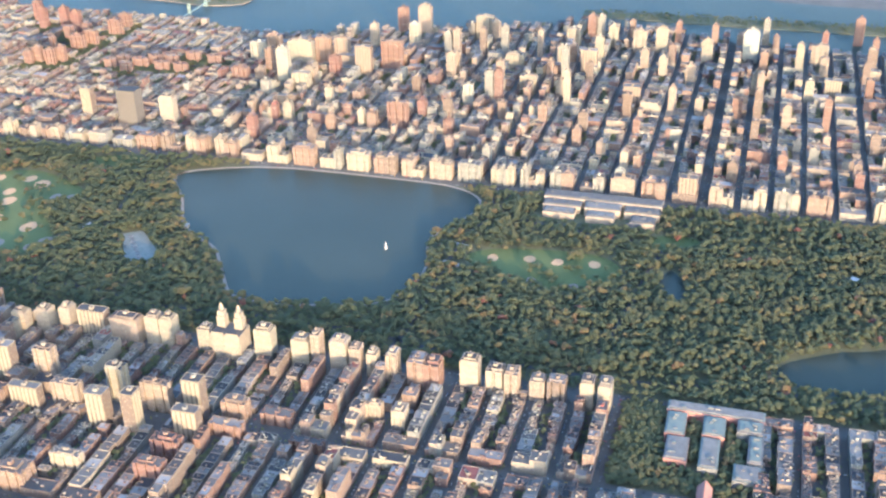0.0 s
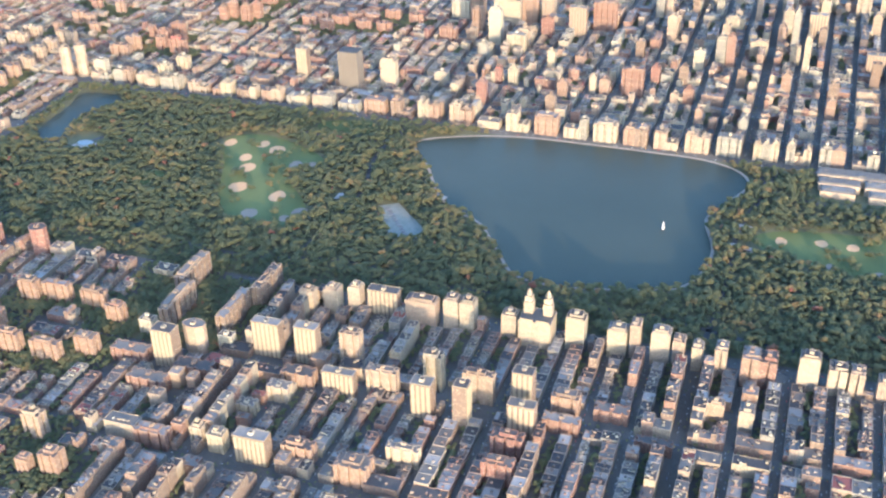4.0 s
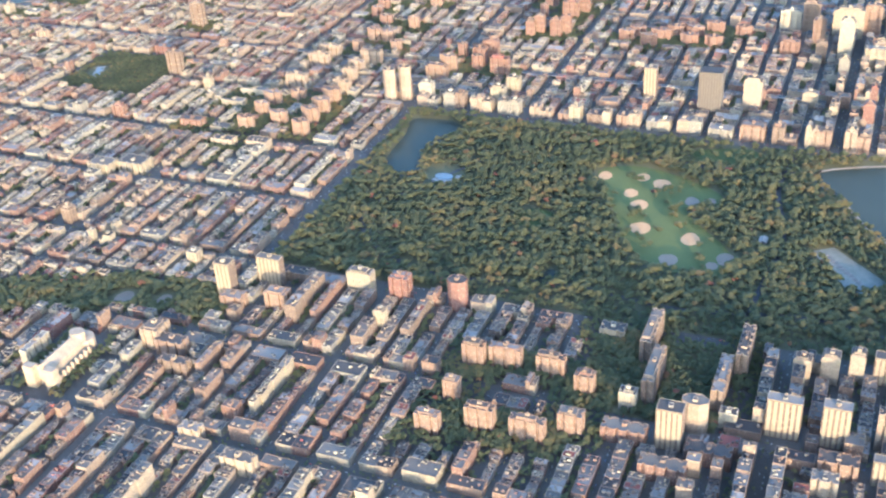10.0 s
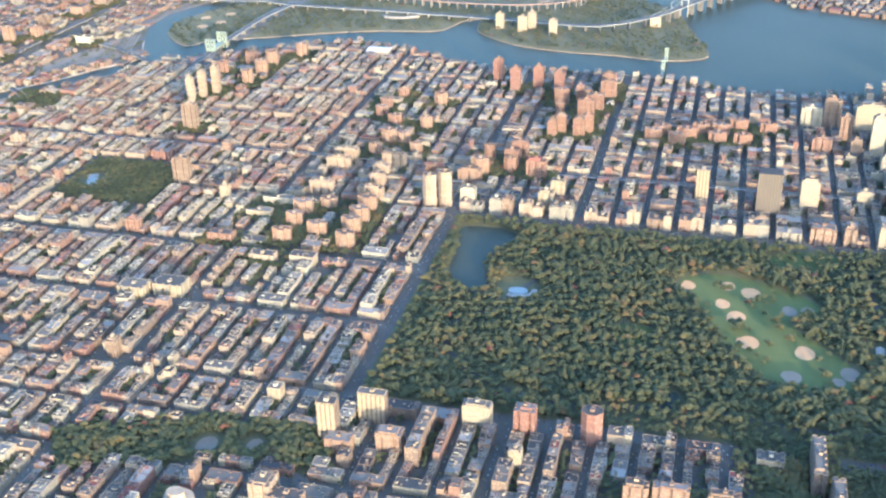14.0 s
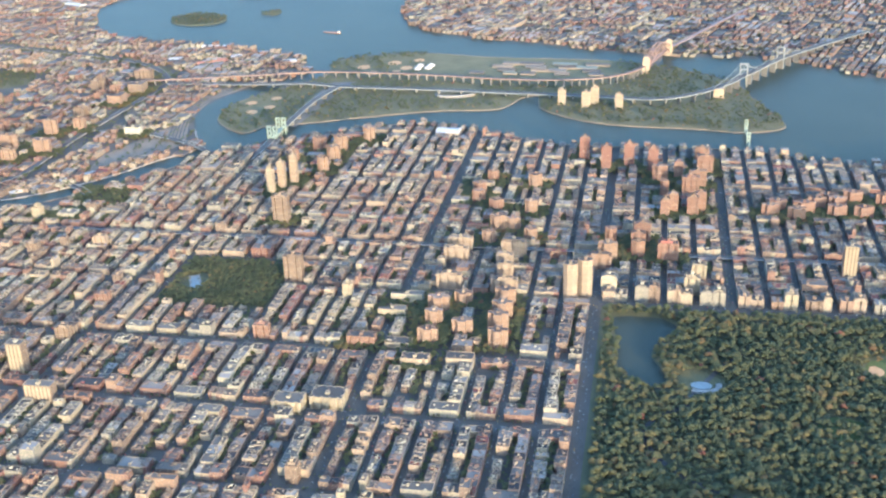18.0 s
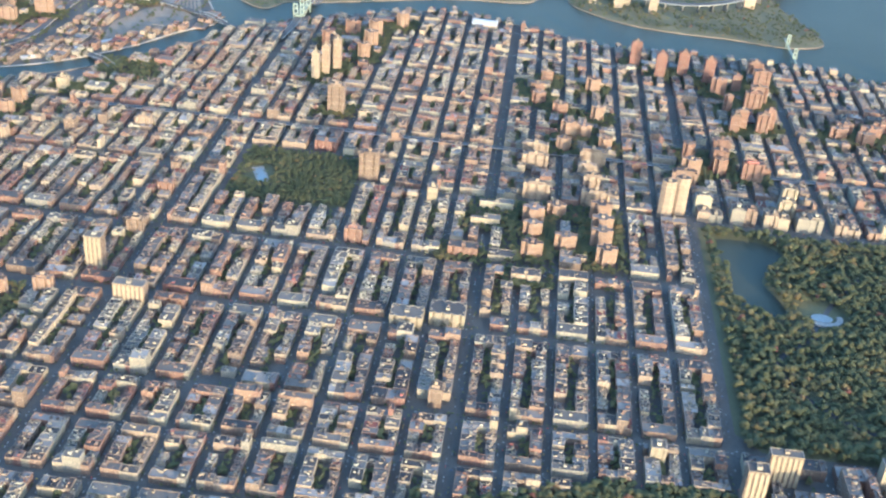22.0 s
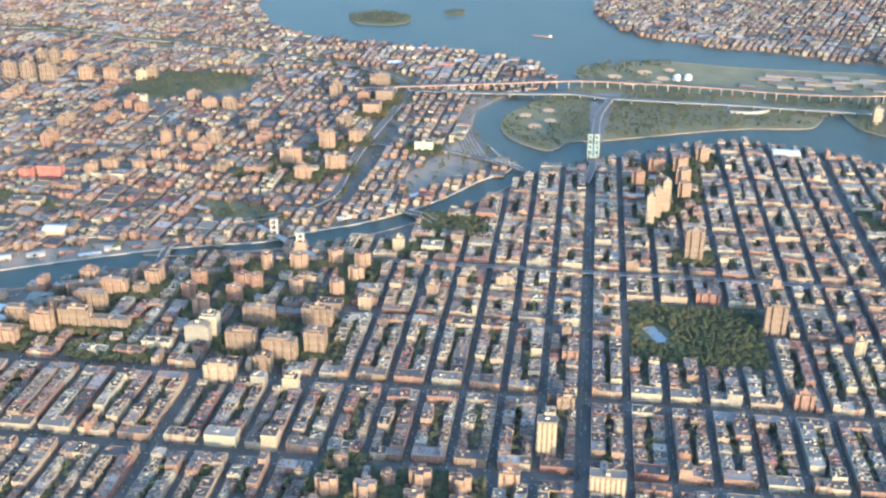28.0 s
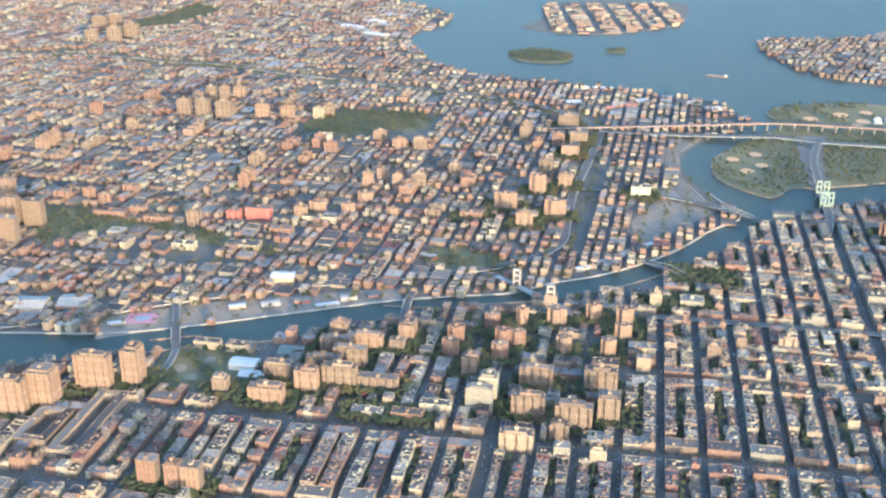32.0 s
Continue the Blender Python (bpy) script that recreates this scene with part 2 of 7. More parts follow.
# ---- mesh helpers ----
class Bag:
    """Collects faces in metres, with a material, wall coordinates and a tone for each, and makes one mesh of them."""

    def __init__(self):
        self.v, self.f, self.m, self.uv, self.t, self.count = [], [], [], [], [], 0

    def quad(self, pts, mat, tone=0.5, uv=None):
        self.v.extend(pts)
        c = self.count
        self.f.append(tuple(range(c, c + len(pts))))
        self.count += len(pts)
        self.m.append(mat)
        self.t.append(tone)
        self.uv.extend(uv if uv else [(p[0], p[1]) for p in pts])

    def prism(self, ring, z0, z1, wall=0, roof=1, tone=0.5, rtone=0.5, top=True, inset=None, base=0.0):
        """Upright walls on a ring of plan points (anticlockwise), with a lid; inset: a coping that wide round a sunken roof."""
        u, n = 0.0, len(ring)
        for i in range(n):
            (ax, ay), (bx, by) = ring[i], ring[(i + 1) % n]
            w = math.hypot(bx - ax, by - ay)
            k = max(1, round(w / 3.4)) * 3.4
            self.quad([(ax, ay, z0), (bx, by, z0), (bx, by, z1), (ax, ay, z1)], wall, tone, [(0, z0), (k, z0), (k, z1), (0, z1)])
            u += w
        if not top:
            return
        if not inset:
            self.quad([(x, y, z1) for x, y in ring], roof, rtone)
            return
        cx, cy = sum(p[0] for p in ring) / n, sum(p[1] for p in ring) / n
        ins = []
        for x, y in ring:
            d = math.hypot(x - cx, y - cy)
            s = max(0.5, 1 - inset * 1.3 / max(d, 1))
            ins.append((cx + (x - cx) * s, cy + (y - cy) * s))
        for i in range(n):
            j = (i + 1) % n
            self.quad([(*ring[i], z1), (*ring[j], z1), (*ins[j], z1), (*ins[i], z1)], inset_mat(wall), (tone * 0.6 + rtone * 0.4))
            self.quad([(*ins[i], z1), (*ins[j], z1), (*ins[j], z1 - 1.1), (*ins[i], z1 - 1.1)], 3, tone)
        self.quad([(*p, z1 - 1.1) for p in ins], roof, rtone)

    def box(self, x0, x1, y0, y1, z0, z1, **kw):
        self.prism([(x0, y0), (x1, y0), (x1, y1), (x0, y1)], z0, z1, **kw)

    def mesh(self, name, mats):
        me = bpy.data.meshes.new(name)
        v = np.array(self.v, dtype=np.float32) * K
        me.from_pydata(v, [], self.f)
        for mt in mats:
            me.materials.append(mt)
        me.polygons.foreach_set("material_index", np.array(self.m, dtype=np.int32))
        me.uv_layers.new(name="UVMap").data.foreach_set("uv", np.array(self.uv, dtype=np.float32).ravel())
        me.attributes.new("tone", "FLOAT", "FACE").data.foreach_set("value", np.array(self.t, dtype=np.float32))
        me.update()
        return me


def inset_mat(wall):
    return 2


CITY = [M_WALL, M_ROOF, M_COPING, M_BRICK]


def part(name, data, parent=None, label="", kind=""):
    ob = new(name, data)
    ob.parent = parent
    return tagged(ob, label, kind=kind)


def thing(name, x, y, label, category, group="", z=0.0, turn=0.0):
    ob = new(name)
    ob.empty_display_size = 2
    ob.matrix_basis = Matrix.Translation((x * K, y * K, z * K)) @ Matrix.Rotation(radians(turn), 4, "Z")
    return tagged(ob, label, category, group)


def sheet(name, pts, z, mat, label, thick=0.0):
    """A flat area with the given outline in metres; thick: with upright edges down by so much."""
    tri = tessellate_polygon([[Vector((x, y, 0)) for x, y in pts]])
    v = [(x * K, y * K, z * K) for x, y in pts]
    area = sum(pts[i - 1][0] * pts[i][1] - pts[i][0] * pts[i - 1][1] for i in range(len(pts)))
    f = []
    for a, b, c in tri:
        (ax, ay), (bx, by), (cx, cy) = pts[a], pts[b], pts[c]
        f.append((a, b, c) if (bx - ax) * (cy - ay) - (by - ay) * (cx - ax) > 0 else (a, c, b))
    if thick:
        n = len(pts)
        v += [(x * K, y * K, (z - thick) * K) for x, y in pts]
        for i in range(n):
            j = (i + 1) % n
            f.append((i + n, j + n, j, i) if area > 0 else (i, j, j + n, i + n))
    me = bpy.data.meshes.new(name)
    me.from_pydata(v, [], f)
    me.materials.append(mat)
    me.update()
    return tagged(new(name, me), label, kind="structure")


def smooth(pts, steps=4, closed=True, rough=0.0, rng=None):
    """A soft line through plan points."""
    out, n = [], len(pts)
    for i in range(n if closed else n - 1):
        p = [pts[(i + k) % n] if closed else pts[min(max(i + k, 0), n - 1)] for k in (-1, 0, 1, 2)]
        for s in range(steps):
            t = s / steps
            q = [0.5 * (2 * p[1][a] + (p[2][a] - p[0][a]) * t + (2 * p[0][a] - 5 * p[1][a] + 4 * p[2][a] - p[3][a]) * t * t
                        + (3 * p[1][a] - p[0][a] - 3 * p[2][a] + p[3][a]) * t ** 3) for a in (0, 1)]
            if rough and rng:
                q = [c + rng.uniform(-rough, rough) for c in q]
            out.append(tuple(q))
    if not closed:
        out.append(tuple(pts[-1]))
    return out


def inside(x, y, poly):
    hit, j = False, len(poly) - 1
    for i in range(len(poly)):
        (ax, ay), (bx, by) = poly[i], poly[j]
        if (ay > y) != (by > y) and x < (bx - ax) * (y - ay) / (by - ay) + ax:
            hit = not hit
        j = i
    return hit


def strip(pts, width, z, bag, mat=0, thick=0.0, tone=0.5):
    """A band along a line of plan points."""
    left, right = [], []
    for i, (x, y) in enumerate(pts):
        ax, ay = pts[max(i - 1, 0)]
        bx, by = pts[min(i + 1, len(pts) - 1)]
        d = math.hypot(bx - ax, by - ay) or 1
        nx, ny = -(by - ay) / d * width / 2, (bx - ax) / d * width / 2
        zz = z[i] if isinstance(z, (list, tuple)) else z
        left.append((x + nx, y + ny, zz)), right.append((x - nx, y - ny, zz))
    for i in range(len(pts) - 1):
        bag.quad([right[i], right[i + 1], left[i + 1], left[i]], mat, tone)
        if thick:
            lo = lambda p: (p[0], p[1], p[2] - thick)
            bag.quad([lo(right[i]), lo(right[i + 1]), right[i + 1], right[i]], mat, tone)
            bag.quad([left[i], left[i + 1], lo(left[i + 1]), lo(left[i])], mat, tone)


# ---- plan ----
WIDE = (72, 79, 86, 96, 106, 110, 116, 125, 135, 145, 155)


def street(n):
    """The middle of a cross street, in metres uptown."""
    return (n - 59) * 79.25 + 12.2 * sum(k < n for k in WIDE) + 6.1 * (n in WIDE)


def east(x):
    return 859.5 + (x - 859.5) * 0.955


FIFTH = 859.5
MANHATTAN = [(2150, 500), (2170, 1100), (2190, 1400), (2225, 1620), (2300, 1850), (2320, 2150), (2200, 2500), (2040, 2920), (1990, 3095),
             (1955, 3300), (1985, 3480), (2050, 3680), (2056, 3900), (2052, 4210), (2080, 4375), (2147, 4500), (2200, 4640), (2247, 4796),
             (2211, 4978), (2096, 5161), (1985, 5330), (1870, 5505), (1709, 5579), (1527, 5701), (1400, 5823), (1298, 5944), (1220, 6066),
             (1149, 6266), (1049, 6431), (969, 6551), (888, 6670), (825, 6842), (770, 6960), (706, 7122), (655, 7230), (600, 7450), (560, 7900), (640, 8600)]
BRONX_BANK = [(800, 8600), (735, 7900), (755, 7500), (813, 7305), (850, 7080), (915, 6905), (1036, 6668), (1148, 6444), (1204, 6287), (1242, 6171),
              (1317, 6081), (1385, 5968), (1480, 5859), (1610, 5752), (1770, 5659), (1896, 5570), (2060, 5640), (2260, 5720), (2480, 5720),
              (2720, 5600), (2932, 5450), (3040, 5510), (3202, 5598), (3306, 5871), (3392, 6179), (3430, 6441), (3584, 6739), (3897, 6928),
              (4200, 7046), (4515, 6900), (4896, 6998), (5600, 7700), (8000, 8900)]
QUEENS_BANK = [(9500, 3400), (6500, 4000), (4721, 4671), (4474, 5244), (4201, 5320), (3869, 5224), (3690, 5078), (3570, 4850), (3482, 4550), (3360, 4237),
               (3300, 4016), (3280, 3800), (3270, 3600), (3220, 3420), (3090, 3260), (2990, 3110), (2900, 2700), (2800, 1900), (2720, 1000), (2700, 500)]
RANDALLS = [(2080, 5470), (2175, 5400), (2201, 5305), (2244, 5198), (2331, 5002), (2405, 4800), (2438, 4589), (2515, 4532), (2600, 4500), (2640, 4440), (2560, 4430),
            (2453, 4400), (2331, 4246), (2281, 4064), (2269, 3847), (2241, 3675), (2298, 3535), (2428, 3540), (2668, 3617), (2857, 3666), (3000, 3790),
            (3080, 3947), (3140, 4050), (3190, 4185), (3205, 4428), (3217, 4727), (3270, 5044), (3190, 5290), (3068, 5400), (2880, 5370), (2660, 5500),
            (2450, 5620), (2230, 5620)]
rng = random.Random(11)
S_MAN = smooth(MANHATTAN, 4, False)
S_BX = smooth(BRONX_BANK, 4, False)
S_QU = smooth(QUEENS_BANK, 4, False)
S_RAND = smooth(RANDALLS, 4)
LAND_M = S_MAN + [(-1500, 8600), (-1500, 500)]
LAND_B = S_BX + [(8000, 14000), (-500, 14000), (300, 9000)]
LAND_Q = S_QU + [(2700, -800), (9500, -800)]

ground_bag = Bag()
ground_bag.quad([(-26000, -26000, 0), (30000, -26000, 0), (30000, 30000, 0), (-26000, 30000, 0)], 0)
tagged(new("ground", ground_bag.mesh("ground", [M_GROUND])), "dark grey city ground of streets and yards", kind="structure")
river = S_MAN + S_BX + S_QU
sheet("water", river, 0.35, M_WATER, "blue-grey river water with fine ripples")
sheet("ground_island", S_RAND, 2.2, M_LAWN, "wooded grassy island with a stone shore", thick=2.4)
NBRO = smooth([(3917, 6500), (4026, 6379), (3960, 6230), (3830, 6200), (3754, 6290), (3780, 6440)], 4)
SBRO = smooth([(4040, 6060), (4110, 6010), (4090, 5960), (4010, 5975)], 4)
RIK = smooth([(4517, 6500), (4761, 6430), (5286, 6380), (5409, 5698), (4903, 5675), (4657, 5766), (4415, 6132)], 4)
ROOSE = smooth([(2440, 2180), (2490, 2060), (2500, 1500), (2480, 800), (2400, 800), (2400, 1500), (2410, 2060)], 4)
for nm, pl, ml in (("ground_islet", NBRO, M_WOOD), ("ground_islet", SBRO, M_WOOD), ("ground_island", RIK, M_GROUND), ("ground_island", ROOSE, M_WOOD)):
    sheet(nm, pl, 2.0, ml, "low island with a rubble shore", thick=2.2)
for nm, ln, wd in (("seawall_bronx", S_BX[8:66], 5.5), ("seawall_manhattan", S_MAN[40:140], 4), ("seawall_island", S_RAND + S_RAND[:1], 2)):
    b = Bag()
    strip(ln, wd, 3.0, b, 0, 3.0)
    tagged(new(nm, b.mesh(nm, [M_CONC if nm == "seawall_bronx" else M_DIRT])), "stone and rubble seawall along the river", kind="structure")


# ---- city blocks ----
AVE_W = [(-1097, 15), (-823, 15), (-549, 15), (-274, 15), (0, 15)]
AVE_E = [(FIFTH, 15)] + [(east(x), w) for x, w in ((1014.9, 12), (1170.4, 21), (1326.5, 11), (1481, 15), (1697.4, 15), (1926, 15), (2153, 15), (2381, 15))]
AVE_H = [(-823, 15), (-549, 15), (-274, 15), (-130, 12), (0, 15), (274.3, 22), (548.6, 22)] + AVE_E
PARK = (15, FIFTH - 15, street(59), street(110) - 15)
MORNING = [(-246, 4617), (-210, 4552), (-169, 4453), (-124, 4338), (-121, 4252), (-111, 4155), (-141, 4099), (-193, 4074), (-250, 4103),
           (-220, 4183), (-240, 4214), (-254, 4323), (-291, 4385), (-303, 4471), (-346, 4544)]
CUT = [(1300, 7480), (1600, 7640), (1620, 7480), (1560, 7330), (1545, 7200), (1480, 6980), (1410, 6800), (1350, 6800), (1420, 7040), (1470, 7230), (1480, 7340), (1330, 7440)]
BANK = [(1400, 6430), (1500, 6420), (1510, 6290), (1400, 6150), (1330, 6170)]
FARWOOD = [(3999, 8427), (4323, 8275), (4668, 8171), (4863, 8379), (4278, 8511)]
LOT = [(2030, 5800), (1995, 5700), (1950, 5630), (1850, 5690), (1690, 5790), (1560, 5860), (1800, 5885)]
WIDEST = [(2760, 6110), (2765, 6000), (1800, 5985), (1760, 6050)]
EXPRESS = [(3456, 8820), (3505, 8563), (3500, 8200), (3440, 7981), (3434, 7712), (3329, 7417), (3276, 7150), (3200, 6850), (3060, 6400), (2900, 6150), (2700, 6010)]


def ribbon(line, half):
    """The outline of a band along a line."""
    left, right = [], []
    for i, (x, y) in enumerate(line):
        (ax, ay), (bx, by) = line[max(i - 1, 0)], line[min(i + 1, len(line) - 1)]
        d = math.hypot(bx - ax, by - ay)
        nx, ny = (ay - by) / d * half, (bx - ax) / d * half
        left.append((x + nx, y + ny)), right.append((x - nx, y - ny))
    return left + right[::-1]


CORRIDOR = ribbon(EXPRESS, 48)
RIVER_LOTS = [(822, 7075), (908, 6925), (988, 6760), (1158, 6425), (1228, 6455), (1132, 6700), (1062, 6880), (992, 7010), (932, 7110)]
GREEN = [RIVER_LOTS, CORRIDOR, MORNING, CUT, BANK, FARWOOD, LOT, WIDEST]     # open ground inside the grids
CLEAR = []          # plan rectangles kept free of row houses


def clear(x0, x1, y0, y1):
    CLEAR.append((x0, x1, y0, y1))


def free(x, y):
    return not any(a <= x <= b and c <= y <= d for a, b, c, d in CLEAR) and not any(inside(x, y, p) for p in GREEN)


def st_nicholas(x, y):
    """True on the slanting avenue that cuts the grid above the park."""
    ax, ay, bx, by = 560, 4190, -10, 5080
    d = abs((bx - ax) * (ay - y) - (ax - x) * (by - ay)) / math.hypot(bx - ax, by - ay)
    return d < 13 and 4150 < y < 5100


def house(b, x0, x1, y0, y1, h, tone, r, detail=2):
    """One building of a block: walls, coping, sunken roof, and what stands on it."""
    rt = r.choice((0.05, 0.1, 0.25, 0.3, 0.45, 0.45, 0.5, 0.5, 0.65, 0.65, 0.7, 0.8, 0.8, 0.8, 0.92)) if r.random() < 0.97 else 0.98
    b.box(x0, x1, y0, y1, 0, h, tone=tone, rtone=rt, inset=0.9 if detail > 1 else None)
    w, d = x1 - x0, y1 - y0
    if detail and w > 5 and d > 8:
        for _ in range(2 + (w * d > 250) + (w * d > 500) + (w * d > 900)):
            bw, bd = r.uniform(1.8, min(5, w * 0.4)), r.uniform(2, min(6, d * 0.3))
            bx, by = r.uniform(x0 + 1.5, x1 - 1.5 - bw), r.uniform(y0 + 1.5, y1 - 1.5 - bd)
            b.box(bx, bx + bw, by, by + bd, h - 1.1, h + r.uniform(0.6, 3.4), wall=3, tone=min(0.97, tone + r.uniform(-0.1, 0.4)), rtone=r.choice((0.1, 0.3, 0.5, 0.7, 0.8)))


SOLO = [300]        # houses still to be built as things of their own


def solo_house(x0, x1, y0, y1, h, tone, r):
    """A single row house: walls, a roof behind its coping, and a stair bulkhead."""
    cx, cy = (x0 + x1) / 2, (y0 + y1) / 2
    w, d = x1 - x0, y1 - y0
    b = Bag()
    b.box(-w / 2, w / 2, -d / 2, d / 2, 0, h - 1, tone=tone, top=False)
    root = new("row_house", b.mesh("row_house", CITY))
    root.location = (cx * K, cy * K, 0)
    tagged(root, "%s row house with a flat roof and bulkhead" % tone_word(tone), "house", "row houses west of the park")
    b = Bag()
    b.box(-w / 2 - 0.15, w / 2 + 0.15, -d / 2 - 0.15, d / 2 + 0.15, h - 1, h, wall=3, tone=min(0.97, tone + 0.1), rtone=r.choice((0.1, 0.3, 0.5, 0.7, 0.8, 0.92)), inset=0.8)
    part("roof", b.mesh("roof", CITY), root, "flat roof behind a cornice")
    b = Bag()
    bx, by = r.uniform(-w * 0.2, w * 0.2), r.uniform(-d * 0.25, d * 0.25)
    b.box(bx - 1.4, bx + 1.4, by - 2, by + 2, h - 1.1, h + 2.2, wall=3, tone=tone, rtone=0.6)
    part("bulkhead", b.mesh("bulkhead", CITY), root)
    SOLO[0] -= 1


def tone_for(style, r):
    if style == "harlem":
        return r.choice((0.05, 0.12, 0.15, 0.18, 0.25, 0.28, 0.35, 0.36, 0.45, 0.5, 0.5, 0.58, 0.6, 0.7, 0.7, 0.8, 0.88, 0.9))
    if style == "west":
        return r.choice((0.12, 0.15, 0.25, 0.28, 0.3, 0.36, 0.38, 0.45, 0.5, 0.58, 0.7, 0.8))
    if style == "upper":
        return r.choice((0.12, 0.15, 0.28, 0.3, 0.36, 0.45, 0.5, 0.58, 0.6, 0.68, 0.7, 0.8, 0.88))
    return r.choice((0.05, 0.12, 0.15, 0.15, 0.25, 0.28, 0.28, 0.36, 0.38, 0.45, 0.5, 0.58, 0.7, 0.8, 0.9))


YARD = []           # where back-yard trees stand


def row_block(name, x0, x1, y0, y1, style, r, land, detail=2, tall=(False, False), solo=False):
    """A block of row houses and walk-ups: two rows back to back, larger buildings on the avenue ends."""
    b = Bag()
    deep = y1 - y0
    ends = []
    for sx, sgn in ((x0, 1), (x1, -1)):
        wid = r.uniform(22, 34) if x1 - x0 > 120 else r.uniform(14, 22)
        y = y0
        while y < y1 - 4:
            w = min(r.choice((9, 14, 20, 30, deep)), y1 - y)
            if y1 - y - w < 7:
                w = y1 - y
            base = {"harlem": (15, 21), "west": (16, 36), "upper": (17, 42), "bronx": (10, 20)}[style]
            h = r.uniform(*base)
            if style in ("upper", "west") and r.random() < 0.55:
                h = r.uniform(15, 22)
            if style == "harlem" and r.random() < 0.06:
                h = r.uniform(24, 38)
            xa, xb = (sx, sx + wid) if sgn > 0 else (sx - wid, sx)
            cx, cy = (xa + xb) / 2, y + w / 2
            if inside(cx, cy, land) and free(cx, cy) and not st_nicholas(cx, cy):
                house(b, xa, xb, y, y + w, h, tone_for(style, r), r, detail)
            y += w
        ends.append(wid)
    tone = tone_for(style, r)
    for side in (0, 1):
        x, xe = x0 + ends[0] + 0.4, x1 - ends[1]
        hh = r.uniform(11, 16)
        run = 0
        while x < xe - 3:
            if run <= 0:
                run, tone = r.randint(2, 8), tone_for(style, r)
                wl = r.choice((5.6, 6, 7.6, 8, 12, 16, 24))
                hh = r.uniform(11, 15) if wl < 10 else r.uniform(14, 22)
                dd = r.uniform(14, 19) if wl < 10 else r.uniform(20, 26)
                if style in ("west", "upper") and r.random() < 0.10:
                    hh, wl = r.uniform(26, 46), 22
                if style == "harlem" and r.random() < 0.14:
                    hh, wl, dd = r.uniform(18, 27), r.choice((16, 24, 30)), r.uniform(20, 28)
            if tall[side] and style != "harlem":
                hh, wl, dd, tone, run = r.uniform(34, 50), r.choice((18, 24, 30)), 20, tone_for(style, r), 0
            run -= 1
            w = min(wl, xe - x)
            d = min(dd + r.uniform(-2, 2), deep * 0.46)
            ya, yb = (y0, y0 + d) if side == 0 else (y1 - d, y1)
            cx, cy = x + w / 2, (ya + yb) / 2
            if r.random() > (0.08 if style == "harlem" else 0.035) and inside(cx, cy, land) and free(cx, cy) and not st_nicholas(cx, cy):
                if solo and SOLO[0] > 0:
                    solo_house(x, x + w - 0.2, ya, yb, hh + r.uniform(-0.7, 0.7), tone, r)
                else:
                    house(b, x, x + w - 0.2, ya, yb, hh + r.uniform(-0.7, 0.7), tone, r, detail)
            x += w
    for _ in range(0 if not detail else int((x1 - x0) / (13 if detail < 2 else 7))):
        cx, cy = r.uniform(x0 + 28, x1 - 28), (y0 + y1) / 2 + r.uniform(-7, 7)
        if inside(cx, cy, land) and free(cx, cy):
            YARD.append((cx, cy, r.uniform(3.8, 7.0), r.uniform(0, 0.6)))
    if b.count:
        ob = new(name, b.mesh(name, CITY))
        tagged(ob, {"harlem": "city block of brick row houses and walk-ups with flat roofs", "west": "city block of brownstone rows and apartment houses",
                    "upper": "dense city block of apartment houses and town houses", "bronx": "block of low brick houses and sheds"}[style],
               "city block", kind="stuff")


def lay_blocks():
    r, rw = random.Random(5), random.Random(6)
    for n in range(63, 165):
        ya, yb = street(n) + (15 if n in WIDE else 9), street(n + 1) - (15 if n + 1 in WIDE else 9)
        cols = AVE_W + AVE_E if n < 110 else AVE_H
        for (xa, wa), (xb, wb) in zip(cols, cols[1:]):
            x0, x1 = xa + wa, xb - wb
            if (n < 110 and x0 > 0 and x1 < FIFTH) or (x0 < -900 and n >= 110) or (x0 < -300 and n > 140):
                continue
            heights = x1 < -840 or (x1 < -560 and not 88 < n < 118) or (x0 < -300 and n > 126)     # streets towards the Hudson, out of view, added to shade the near blocks
            if not any(inside(x, (ya + yb) / 2, LAND_M) for x in (x0 + 10, x1 - 10)):
                continue
            far = x0 > 1500
            style = "harlem" if n >= 97 and (n >= 109 or x0 > 800) else ("west" if x0 < 100 else "upper")
            row_block("city_block", x0, x1, ya, yb, style, rw if heights else r, LAND_M, 0 if heights else 1 if far else 2, (n in (72, 79, 86, 96) or n == 80 and x0 < 0, n + 1 in (72, 79, 86, 96)), 87 <= n <= 96 and -560 < x0 < -200)


